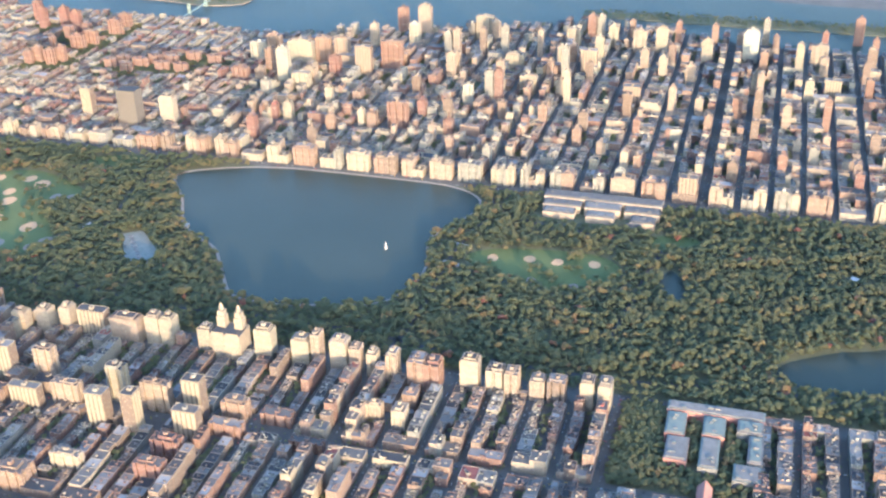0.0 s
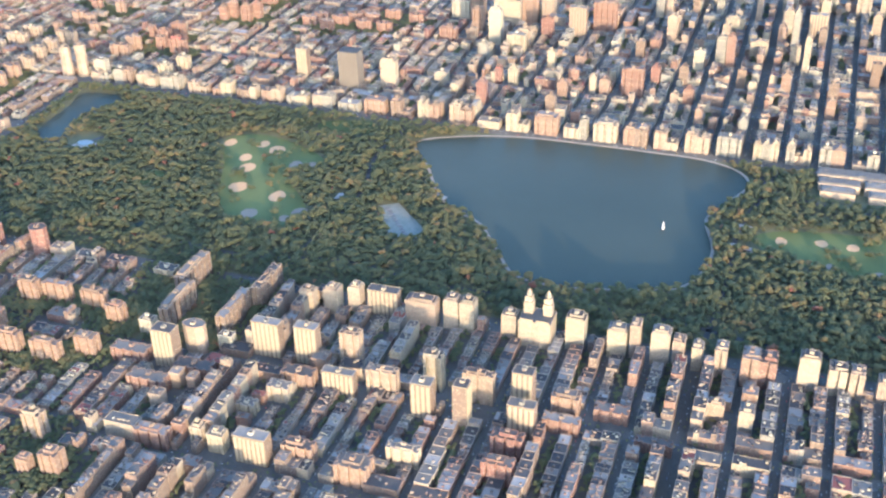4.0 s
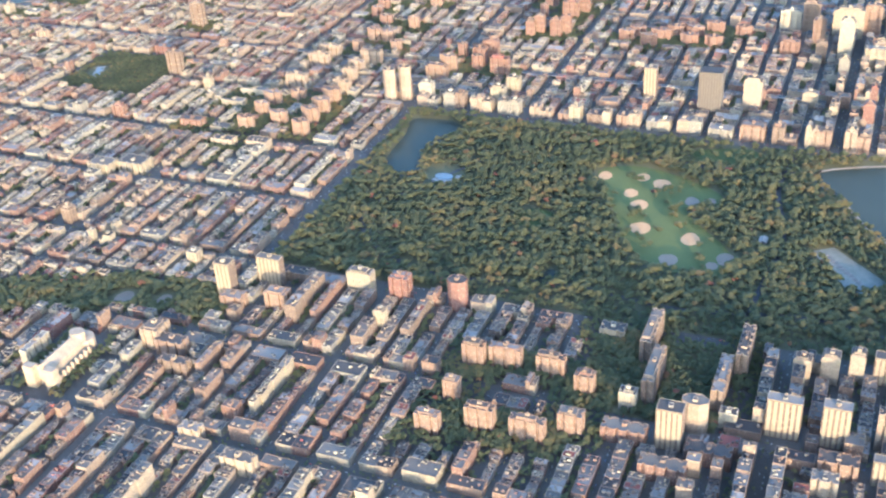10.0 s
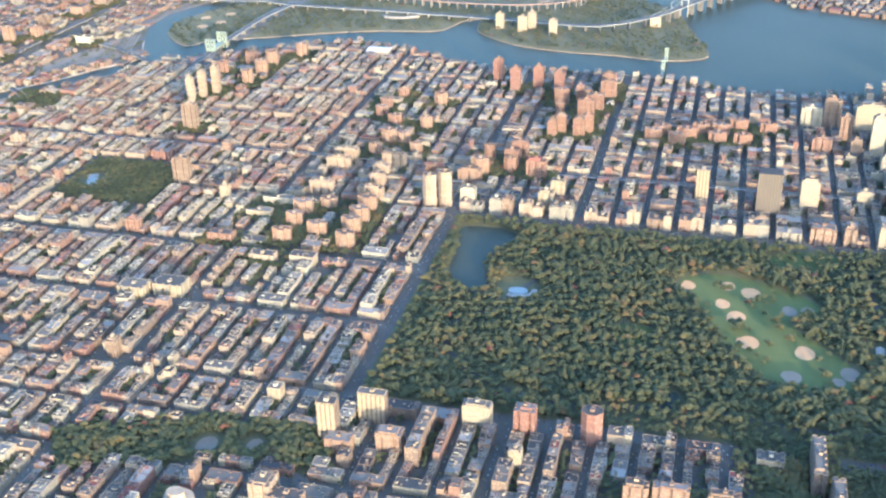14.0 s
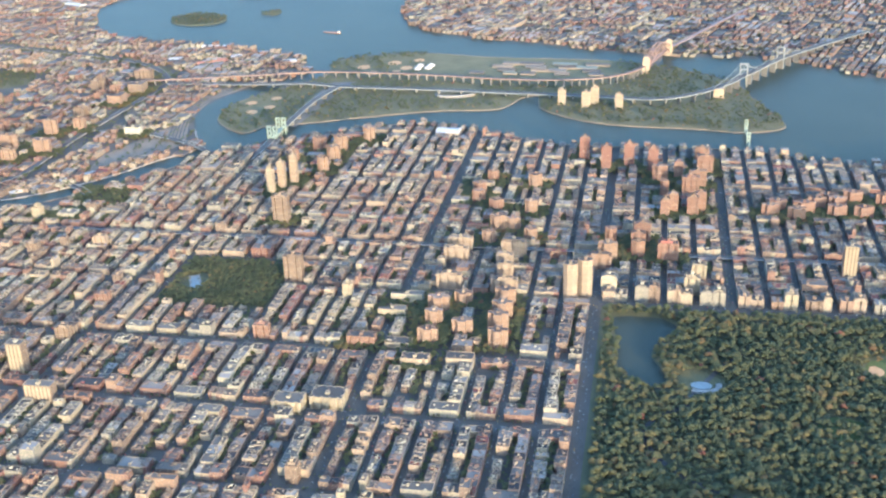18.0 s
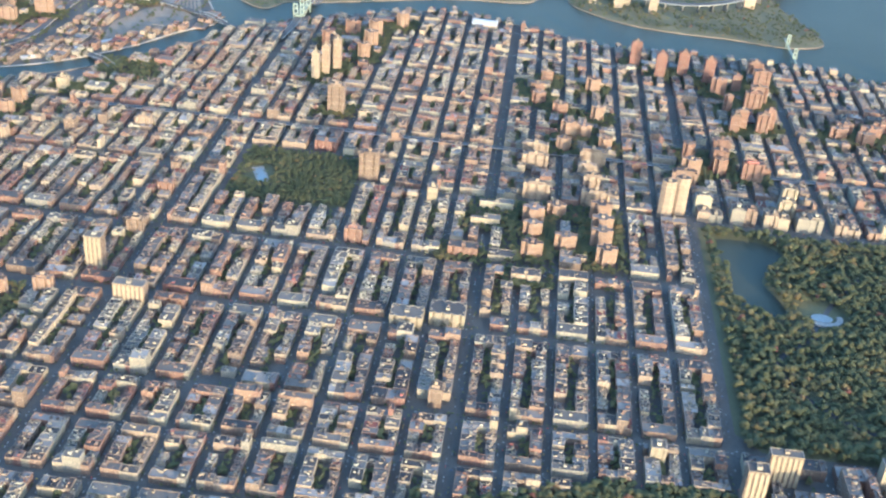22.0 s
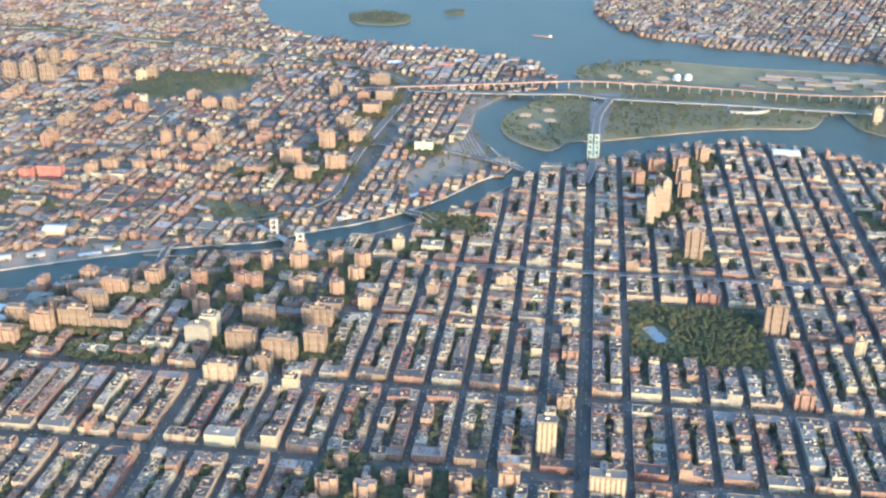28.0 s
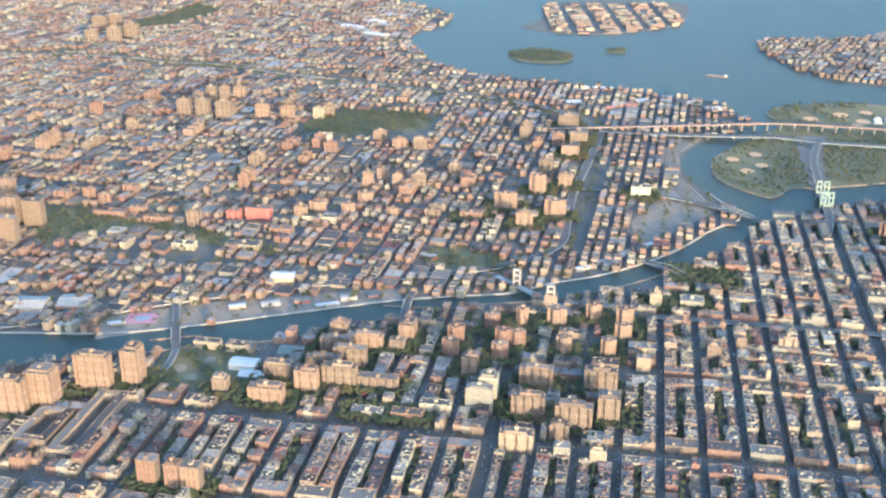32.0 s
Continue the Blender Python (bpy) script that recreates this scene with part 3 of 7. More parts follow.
def outer_blocks(name, ox, oy, turn, nx, ny, bw, bd, gap, land, seed, keep):
    """A turned grid of low blocks across the river, several blocks to an object."""
    r = random.Random(seed)
    c, s = math.cos(radians(turn)), math.sin(radians(turn))
    bags = {}
    for i in range(nx):
        for j in range(ny):
            lx, ly = i * (bw + gap), j * (bd + gap * 1.4)
            wx, wy = ox + (lx + bw / 2) * c - (ly + bd / 2) * s, oy + (lx + bw / 2) * s + (ly + bd / 2) * c
            if not keep(wx, wy):
                continue
            dist = math.hypot(wx + 1300, wy - 5600)
            coarse = dist > 4600
            b = bags.setdefault((i // 2, j // 2), Bag())
            y = ly
            industrial = r.random() < (0.5 if wx > 3350 and wy > 6000 else 0.16)
            runs, rowtone, rowroof = 0, 0.3, 0.3
            while y < ly + bd - 5:
                big = r.random() < (0.6 if industrial else 0.12)
                w = r.uniform(30, 60) if big else r.choice((8, 10, 14, 20, 26, 34)) * (1.3 if coarse else 1)
                runs -= 1
                if runs < 0:
                    runs, rowtone, rowroof = r.randint(1, 5), tone_for("bronx", r), r.choice((0.05, 0.25, 0.3, 0.45, 0.5, 0.65, 0.7, 0.8, 0.8, 0.92, 0.92))
                w = min(w, ly + bd - y)
                for side in ((0,) if big else (0, 1)):
                    d = bw if big else bw * r.uniform(0.34, 0.45)
                    xa = lx if side == 0 else lx + bw - d
                    h = r.uniform(6, 13) if big else (r.choice((7, 9, 10, 12)) if w < 12 else r.choice((12, 15, 17, 19, 22))) + r.uniform(-1, 1)
                    if r.random() < 0.16:
                        continue
                    q = [(xa, y), (xa + d, y), (xa + d, y + w - 0.5), (xa, y + w - 0.5)]
                    ring = [(ox + px * c - py * s, oy + px * s + py * c) for px, py in q]
                    mx, my = sum(p[0] for p in ring) / 4, sum(p[1] for p in ring) / 4
                    if not (inside(mx, my, land) and free(mx, my)):
                        continue
                    tone = rowtone if r.random() < 0.7 else tone_for("bronx", r)
                    rt = (rowroof if r.random() < 0.6 else r.choice((0.1, 0.3, 0.5, 0.7, 0.8))) if r.random() > 0.02 else 0.98
                    b.prism(ring, 0, h, tone=tone, rtone=rt, inset=None if coarse or dist > 3600 else 0.9)
                    if not coarse and r.random() < 0.5:
                        b.box(mx - 2.5, mx + 2.5, my - 2, my + 2, h - 1.2, h + 2.6, wall=3, tone=tone, rtone=0.6)
                for _ in range(2 if r.random() < 0.6 else 1):
                    t = lx + bw / 2 + r.uniform(-8, 8), y + w / 2
                    tx, ty = ox + t[0] * c - t[1] * s, oy + t[0] * s + t[1] * c
                    if inside(tx, ty, land):
                        YARD.append((tx, ty, r.uniform(3.5, 7), r.uniform(0, 0.6)))
                y += w
    for b in bags.values():
        if b.count:
            tagged(new(name, b.mesh(name, CITY)), "blocks of low brick houses, garages and sheds", "city block", kind="stuff")


# ---- towers ----
def tone_word(t):
    for lim, word in ((0.10, "dark red brick"), (0.20, "red brick"), (0.32, "orange brick"), (0.42, "brown brick"), (0.54, "tan brick"), (0.66, "buff brick"),
                      (0.78, "cream brick"), (0.86, "grey stone"), (0.94, "pale limestone"), (2, "white")):
        if t < lim:
            return word


def ring_of(kind, w, d):
    a, b = w / 2, d / 2
    if kind == "cross":
        p, q = w * 0.20, d * 0.20
        return [(-p, -b), (p, -b), (p, -q), (a, -q), (a, q), (p, q), (p, b), (-p, b), (-p, q), (-a, q), (-a, -q), (-p, -q)]
    if kind == "ell":
        return [(-a, -b), (a, -b), (a, -b * 0.1), (0, -b * 0.1), (0, b), (-a, b)]
    if kind == "oct":
        k = 0.3
        return [(-a + w * k, -b), (a - w * k, -b), (a, -b + d * k), (a, b - d * k), (a - w * k, b), (-a + w * k, b), (-a, b - d * k), (-a, -b + d * k)]
    if kind == "slab":
        return notched(a, b, 4.2, 5.0, 17.0) if max(w, d) > 32 and min(w, d) > 14 else notched(a, b)
    return [(-a, -b), (a, -b), (a, b), (-a, b)]


def notched(a, b, deep=1.6, wide=2.6, pitch=11.0):
    """A slab's outline, its long walls broken by window recesses."""
    out = []
    for (ax, ay), (bx, by), (nx, ny) in (((-a, -b), (a, -b), (0, 1)), ((a, -b), (a, b), (-1, 0)), ((a, b), (-a, b), (0, -1)), ((-a, b), (-a, -b), (1, 0))):
        n = math.hypot(bx - ax, by - ay)
        ux, uy = (bx - ax) / n, (by - ay) / n
        out.append((ax, ay))
        k = int(n // pitch)
        for i in range(k if n > 16 else 0):
            m = n * (i + 0.5) / k
            for u, d in ((m - wide / 2, 0), (m - wide / 2, deep), (m + wide / 2, deep), (m + wide / 2, 0)):
                out.append((ax + ux * u + nx * d, ay + uy * u + ny * d))
    return out


def tower(x, y, w, d, h, tone, kind="slab", turn=0.0, group="", name="apartment_tower", label=""):
    """An apartment tower: walls, window bays, roof, bulkhead and often a water tank."""
    r = random.Random(int(x * 13 + y * 7 + h))
    what = {"cross": "cross-plan", "ell": "L-plan", "step": "stepped", "oct": "faceted", "bays": "bayed"}.get(kind, "slab")
    root = thing(name, x, y, label or "%s %s tower with a flat roof and rooftop bulkhead" % (tone_word(tone), what), "building", group, turn=turn)
    ring = ring_of(kind, w, d)
    rt = r.choice((0.25, 0.3, 0.45, 0.5, 0.65, 0.8))
    b = Bag()
    b.prism(ring, 0, h, tone=0.36 if kind == "bays" else tone, top=False)
    part("wall", b.mesh("wall", CITY), root)
    b = Bag()
    b.prism(ring, h, h + 1.2, wall=3, tone=min(0.97, tone + 0.06), rtone=rt, inset=1.2)
    part("roof", b.mesh("roof", CITY), root, "flat roof behind a parapet")
    top = h
    if kind == "step":
        z = h
        for s, up in ((0.86, 0.05), (0.68, 0.06)):
            b = Bag()
            ox, oy = r.uniform(-0.04, 0.04) * w, r.uniform(-0.04, 0.04) * d
            b.box(ox - w / 2 * s, ox + w / 2 * s, oy - d / 2 * s, oy + d / 2 * s, z, z + h * up, tone=tone, rtone=rt, inset=0.8)
            part("setback_tier", b.mesh("setback_tier", CITY), root)
            z += h * up
        top = z
        w, d = w * 0.68, d * 0.68
    elif kind == "slab" and h > 34 and min(w, d) > 17:
        s, up = r.uniform(0.5, 0.75), r.uniform(3.5, 7.5)
        ox, oy = r.uniform(-0.1, 0.1) * w, r.uniform(-0.1, 0.1) * d
        b = Bag()
        b.box(ox - w / 2 * s, ox + w / 2 * s, oy - d / 2 * s, oy + d / 2 * s, h - 0.2, h + up, tone=min(0.97, tone + r.uniform(-0.1, 0.15)), rtone=rt, inset=0.8)
        part("penthouse", b.mesh("penthouse", CITY), root, "set-back penthouse floor")
        top = h + up
        w, d = w * s, d * s
    if kind == "bays":
        for face in (-1, 1):
            k = max(2, round(w / 9)) if w > d else max(2, round(d / 9))
            span = max(w, d)
            for i in range(k):
                u0, u1 = -span / 2 + span * (i + 0.16) / k, -span / 2 + span * (i + 0.72) / k
                b = Bag()
                if w > d:
                    yy = sorted((face * d / 2, face * (d / 2 + 1.4)))
                    b.box(u0, u1, yy[0], yy[1], 3, h - 1, wall=3, tone=min(0.97, tone))
                else:
                    xx = sorted((face * w / 2, face * (w / 2 + 1.4)))
                    b.box(xx[0], xx[1], u0, u1, 3, h - 1, wall=3, tone=min(0.97, tone))
                part("bay", b.mesh("bay", CITY), root)
    bw, bd = min(9, w * 0.4), min(8, d * 0.4)
    ox = r.uniform(-w * 0.15, w * 0.15)
    b = Bag()
    b.box(ox - bw / 2, ox + bw / 2, -bd / 2, bd / 2, top - 0.1, top + r.uniform(4, 6.5), wall=3, tone=min(0.97, tone + r.uniform(0, 0.3)), rtone=0.6, inset=0.7)
    part("bulkhead", b.mesh("bulkhead", CITY), root)
    if r.random() < 0.5 and kind != "cross":
        b = Bag()
        tx = ox + bw * 0.5 + 3.0 if ox < 0 else ox - bw * 0.5 - 3.0
        n = 8
        ring2 = [(tx + 1.9 * math.cos(6.2832 * i / n), 1.9 * math.sin(6.2832 * i / n)) for i in range(n)]
        b.prism(ring2, top + 2.2, top + 5.6, wall=0, roof=0)
        b.prism([(tx + 0.7 * math.cos(6.2832 * i / n), 0.7 * math.sin(6.2832 * i / n)) for i in range(n)], top - 0.2, top + 2.2, wall=0, roof=0)
        part("water_tank", b.mesh("water_tank", [M_TANK]), root, "round wooden water tank")
    return root


TOWER_SPOTS = []


ESTATE = []         # lawns between estate towers, where trees grow


def towers(rows, group="", name="apartment_tower", margin=5, turn=0.0, label=""):
    """Rows of x, y, width across, depth uptown, height, tone, kind; margin: open ground kept round each."""
    for x, y, w, d, h, tone, kind in rows:
        TOWER_SPOTS.append((x, y, w / 2 + 3, d / 2 + 3))
        a, b = w / 2 + margin + 3, d / 2 + margin + 3
        clear(x - a, x + a, y - b, y + b)
        if margin > 15:
            ESTATE.append((x - a - 6, x + a + 6, y - b - 6, y + b + 6))
        tower(x, y, w, d, h, tone, kind, turn, group, name, label)


# ---- open places, kept free of houses ----
clear(720, 1003, street(120), street(124))   # the rocky square
clear(-560, -330, 4215, 4345)                         # the cathedral close
ESTATE.append((-250, -15, 1610, street(80) - 12))
clear(-255, 5, street(77) + 4, street(80) - 4)        # the natural history museum
clear(-262, -20, 3065, 3325)                          # between the park-side slabs
clear(640, 830, 6650, 6900)                           # riverside playground
for a in ((-262, -20, 3065, 3325), (280, 540, street(127), street(131))):
    ESTATE.append(a)
clear(2076, 2160, 4652, 4758)                         # factory on the East River
clear(805, 868, 6575, 6652)
clear(1290, 1420, 5800, 6010)
ESTATE.append((1330, 1500, 5600, 5790))
clear(1340, 1480, 5620, 5780)
clear(2440, 2830, 6620, 7110)                         # park across the river
for a in ((1250, 1480, 7000, 7080), (1280, 1340, 6880, 7420), (1560, 2900, 6000, 6075), (1990, 2750, 5640, 5760), (1830, 2080, 5620, 5760)):
    clear(*a)

# ---- towers and large buildings ----
towers([(2530, 4337, 24, 30, 60, 0.58, 'slab'), (2510, 4243, 24, 34, 62, 0.58, 'ell'), (2545, 4212, 22, 30, 68, 0.58, 'slab'), (2480, 4118, 22, 30, 60, 0.58, 'slab')],
       'tan hospital towers on the island', 'hospital_tower', 8)
towers([
    (-34, 2651, 30, 30, 64, 0.58, 'step'),
    (-34, 2618, 30, 30, 64, 0.7, 'step'),
    (-34, 2532, 28, 30, 54, 0.58, 'slab'),
    (-34, 2401, 30, 37, 71, 0.7, 'step'),
    (-34, 2320, 32, 37, 61, 0.7, 'step'),
    (-34, 2287, 30, 18, 80, 0.45, 'slab'),
    (-34, 2239, 30, 35, 70, 0.58, 'step'),
    (-34, 2205, 30, 22, 60, 0.45, 'slab'),
    (-34, 2170, 28, 20, 52, 0.58, 'slab'),
    (-38, 2127, 34, 22, 61, 0.45, 'slab'),
    (-50, 2073, 40, 32, 64, 0.25, 'slab'),
    (-49, 2042, 40, 32, 61, 0.15, 'slab'),
    (-34, 1971, 30, 36, 69, 0.58, 'step'),
], "towers along the park's west side", 'apartment_tower', 5)
towers([
    (-34, 1921, 34, 32, 56, 0.58, 'slab'),
    (-36, 1742, 36, 26, 60, 0.6, 'step'),
    (-36, 1709, 36, 24, 60, 0.6, 'step'),
    (-34, 1801, 30, 34, 50, 0.36, 'slab'),
    (-34, 1838, 30, 28, 46, 0.5, 'slab'),
    (-35, 1888, 34, 26, 56, 0.45, 'slab'),
], "towers along the park's west side", 'apartment_tower', 5)
towers([
    (-254, 2446, 26, 38, 91, 0.7, 'bays'),
    (-313, 2433, 24, 49, 66, 0.58, 'bays'),
    (-249, 2530, 20, 58, 64, 0.45, 'slab'),
    (-324, 2538, 28, 26, 94, 0.7, 'bays'),
    (-239, 2372, 26, 49, 43, 0.25, 'slab'),
    (-287, 2369, 24, 65, 28, 0.2, 'slab'),
    (-231, 2291, 26, 61, 25, 0.12, 'slab'),
    (-294, 2207, 20, 64, 23, 0.12, 'slab'),
    (-377, 2441, 26, 55, 46, 0.08, 'slab'),
    (-443, 2438, 26, 53, 46, 0.08, 'slab'),
    (-188, 2065, 30, 25, 46, 0.58, 'slab'),
    (-175, 2119, 20, 30, 38, 0.45, 'slab'),
    (-123, 2065, 26, 28, 36, 0.28, 'slab'),
], 'apartment towers west of the park', 'apartment_tower', 5)
towers([
    (-230, 2959, 22, 57, 79, 0.7, 'bays'),
    (-229, 2876, 24, 45, 84, 0.7, 'bays'),
    (-212, 2793, 24, 40, 76, 0.45, 'slab'),
    (-34, 2796, 24, 65, 59, 0.7, 'bays'),
    (-44, 2711, 30, 63, 58, 0.45, 'step'),
    (-302, 2781, 20, 62, 51, 0.7, 'bays'),
    (-280, 2704, 22, 58, 56, 0.45, 'slab'),
    (-315, 2614, 28, 38, 76, 0.7, 'bays'),
    (-235, 2620, 26, 35, 76, 0.7, 'slab'),
    (-300, 2863, 30, 63, 33, 0.25, 'slab'),
    (-349, 2879, 26, 42, 33, 0.58, 'slab'),
    (-515, 2849, 26, 59, 58, 0.7, 'bays'),
    (-493, 2774, 26, 55, 38, 0.25, 'slab'),
], 'apartment towers by the nineties', 'apartment_tower', 5)
towers([
    (-510, 2666, 40, 58, 43, 0.25, 'slab'),
    (-447, 2602, 20, 58, 36, 0.58, 'slab'),
], 'apartment towers by the nineties', 'apartment_tower', 5)
towers([
    (-53, 2900, 30, 31, 56, 0.58, 'step'),
    (-37, 2856, 28, 26, 58, 0.58, 'step'),
    (-70, 2947, 26, 31, 53, 0.58, 'step'),
    (-313, 3132, 30, 44, 84, 0.7, 'bays'),
    (-259, 3101, 30, 45, 64, 0.45, 'oct'),
    (-236, 3221, 22, 31, 38, 0.9, 'slab'),
    (-234, 3048, 20, 30, 33, 0.9, 'slab'),
    (-322, 3207, 30, 76, 30, 0.15, 'slab'),
    (-395, 3126, 30, 76, 33, 0.2, 'slab'),
    (-335, 3063, 30, 76, 30, 0.2, 'slab'),
    (-529, 3035, 26, 62, 36, 0.2, 'slab'),
    (-496, 2964, 24, 23, 36, 0.58, 'slab'),
    (-507, 2921, 24, 30, 38, 0.7, 'slab'),
], 'apartment towers by the nineties', 'apartment_tower', 5)
towers([
    (-403, 2918, 24, 35, 25, 0.7, 'slab'),
], 'apartment towers by the nineties', 'apartment_tower', 5)
towers([
    (-57, 3220, 112, 23, 56, 0.37, 'slab'),
    (-170, 3191, 112, 22, 56, 0.37, 'slab'),
    (-52, 3049, 100, 22, 56, 0.37, 'slab'),
    (-155, 3073, 112, 22, 51, 0.37, 'slab'),
], 'long slabs of the park-side housing estate', 'apartment_slab', 24)
towers([
    (-204, 3521, 22, 42, 53, 0.25, 'slab'),
    (-191, 3463, 20, 62, 48, 0.25, 'slab'),
    (-191, 3375, 20, 54, 46, 0.25, 'slab'),
    (-223, 3303, 24, 35, 46, 0.25, 'slab'),
    (-372, 3448, 22, 52, 51, 0.25, 'slab'),
    (-375, 3361, 20, 62, 48, 0.25, 'slab'),
    (-335, 3296, 26, 43, 48, 0.25, 'slab'),
    (-573, 3243, 24, 36, 56, 0.45, 'slab'),
    (-660, 3203, 20, 23, 38, 0.25, 'slab'),
    (-646, 3156, 30, 34, 51, 0.25, 'slab'),
], 'brick estate towers', 'apartment_tower', 36)
towers([
    (-310, 3524, 22, 29, 48, 0.25, 'slab'),
    (-407, 3532, 20, 44, 44, 0.25, 'slab'),
    (-36, 3299, 30, 48, 23, 0.7, 'slab'),
], 'brick estate towers in the trees', 'apartment_tower', 36)
towers([
    (-137, 4095, 26, 36, 90, 0.7, 'bays'),
    (-62, 4033, 20, 55, 67, 0.7, 'bays'),
    (-139, 3975, 30, 49, 41, 0.25, 'slab'),
    (-164, 4066, 30, 49, 32, 0.25, 'slab'),
    (-34, 3835, 26, 54, 50, 0.7, 'step'),
    (-40, 3742, 30, 40, 60, 0.1, 'slab'),
    (-34, 3619, 34, 39, 70, 0.1, 'oct'),
    (-146, 3740, 22, 23, 46, 0.7, 'slab'),
    (-324, 4148, 46, 40, 46, 0.45, 'slab'),
    (-341, 4100, 30, 60, 34, 0.3, 'slab'),
    (-393, 4060, 22, 62, 30, 0.36, 'slab'),
    (-478, 3882, 24, 29, 32, 0.12, 'slab'),
    (-552, 3921, 24, 40, 30, 0.58, 'slab'),
], 'buildings round the north-west corner of the park', 'apartment_tower', 5)
towers([
    (-598, 3797, 24, 61, 34, 0.58, 'slab'),
    (-440, 4349, 70, 16, 42, 0.9, 'slab'),
], 'buildings round the north-west corner of the park', 'apartment_tower', 5)
towers([
    (904, 4487, 22, 65, 42, 0.5, 'slab'),
    (890, 4342, 22, 68, 42, 0.5, 'slab'),
    (979, 4351, 22, 42, 42, 0.5, 'slab'),
    (1069, 4496, 22, 67, 42, 0.5, 'slab'),
    (1146, 4498, 22, 69, 38, 0.5, 'slab'),
    (1049, 4362, 22, 47, 38, 0.5, 'slab'),
    (1124, 4347, 24, 67, 44, 0.45, 'slab'),
    (876, 4174, 26, 35, 100, 0.45, 'oct'),
    (903, 4139, 26, 35, 100, 0.45, 'oct'),
    (917, 4080, 26, 39, 52, 0.9, 'step'),
    (1072, 4112, 26, 64, 38, 0.25, 'slab'),
], "brick towers above the park's north-east corner", 'apartment_tower', 5)
towers([
    (766, 4489, 34, 52, 46, 0.25, 'cross'),
    (817, 4435, 34, 45, 35, 0.25, 'cross'),
    (659, 4412, 30, 50, 41, 0.25, 'cross'),
    (607, 4486, 28, 48, 41, 0.25, 'cross'),
    (821, 4330, 34, 51, 49, 0.25, 'cross'),
    (749, 4328, 34, 50, 49, 0.25, 'cross'),
    (689, 4330, 34, 49, 49, 0.25, 'cross'),
    (612, 4320, 34, 46, 46, 0.25, 'cross'),
    (701, 4488, 28, 44, 41, 0.25, 'cross'),
    (814, 4578, 24, 81, 26, 0.9, 'ell'),
    (732, 4599, 26, 68, 24, 0.7, 'ell'),
    (578, 4638, 30, 66, 30, 0.15, 'slab'),
    (502, 4494, 30, 64, 24, 0.58, 'slab'),
], 'cross-plan estate towers', 'apartment_tower', 24)
towers([
    (1070, 3481, 26, 34, 96, 0.7, 'bays'),
    (1074, 3209, 30, 46, 84, 0.58, 'step'),
    (1497, 3011, 28, 40, 110, 0.9, 'step'),
    (1436, 2925, 30, 58, 60, 0.7, 'slab'),
    (1691, 3187, 24, 62, 60, 0.9, 'slab'),
    (1580, 3093, 24, 36, 80, 0.25, 'slab'),
    (1446, 3073, 24, 30, 60, 0.36, 'slab'),
    (1704, 2951, 30, 50, 90, 0.3, 'slab'),
    (1718, 2888, 30, 50, 90, 0.45, 'slab'),
    (1482, 3163, 26, 55, 44, 0.15, 'slab'),
    (1017, 3856, 26, 37, 50, 0.7, 'slab'),
    (941, 3875, 26, 39, 50, 0.7, 'slab'),
], 'towers behind Fifth Avenue', 'tower_block', 5)
towers([
    (1514, 3620, 30, 49, 40, 0.12, 'cross'),
    (1504, 3547, 30, 61, 40, 0.12, 'cross'),
    (1574, 3472, 30, 54, 40, 0.12, 'cross'),
    (1602, 3398, 30, 54, 40, 0.12, 'cross'),
    (1485, 3457, 30, 53, 40, 0.12, 'cross'),
    (1483, 3384, 30, 53, 40, 0.12, 'cross'),
    (1588, 3311, 30, 49, 40, 0.12, 'cross'),
    (1464, 3922, 22, 32, 65, 0.15, 'slab'),
    (1449, 3864, 22, 34, 65, 0.15, 'slab'),
    (1482, 3842, 22, 32, 65, 0.15, 'slab'),
    (1680, 3846, 24, 52, 60, 0.15, 'slab'),
    (1628, 3868, 24, 51, 60, 0.15, 'slab'),
    (1243, 4004, 24, 47, 62, 0.12, 'slab'),
], 'red brick estate towers', 'apartment_tower', 24)
towers([
    (1122, 3934, 24, 55, 60, 0.12, 'slab'),
    (1175, 4014, 24, 40, 62, 0.12, 'slab'),
], 'red brick estate towers', 'apartment_tower', 24)
towers([
    (359, 5390, 26, 37, 77, 0.7, 'bays'),
    (248, 5277, 26, 64, 44, 0.6, 'bays'),
    (900, 4902, 24, 48, 74, 0.34, 'slab'),
    (816, 4734, 22, 23, 44, 0.7, 'slab'),
    (253, 5196, 22, 64, 20, 0.12, 'slab'),
    (543, 5369, 26, 53, 26, 0.36, 'slab'),
    (713, 5355, 26, 34, 31, 0.12, 'slab'),
    (1041, 5037, 30, 57, 29, 0.08, 'slab'),
    (286, 4724, 44, 66, 29, 0.7, 'slab'),
    (314, 4644, 50, 72, 31, 0.75, 'slab'),
    (532, 6074, 26, 65, 42, 0.45, 'slab'),
    (665, 6165, 24, 54, 55, 0.8, 'step'),
    (640, 6250, 24, 64, 26, 0.9, 'slab'),
], 'Harlem apartment towers', 'apartment_tower', 5)
towers([
    (9, 6028, 30, 86, 44, 0.2, 'slab'),
], 'Harlem apartment towers', 'apartment_tower', 5)
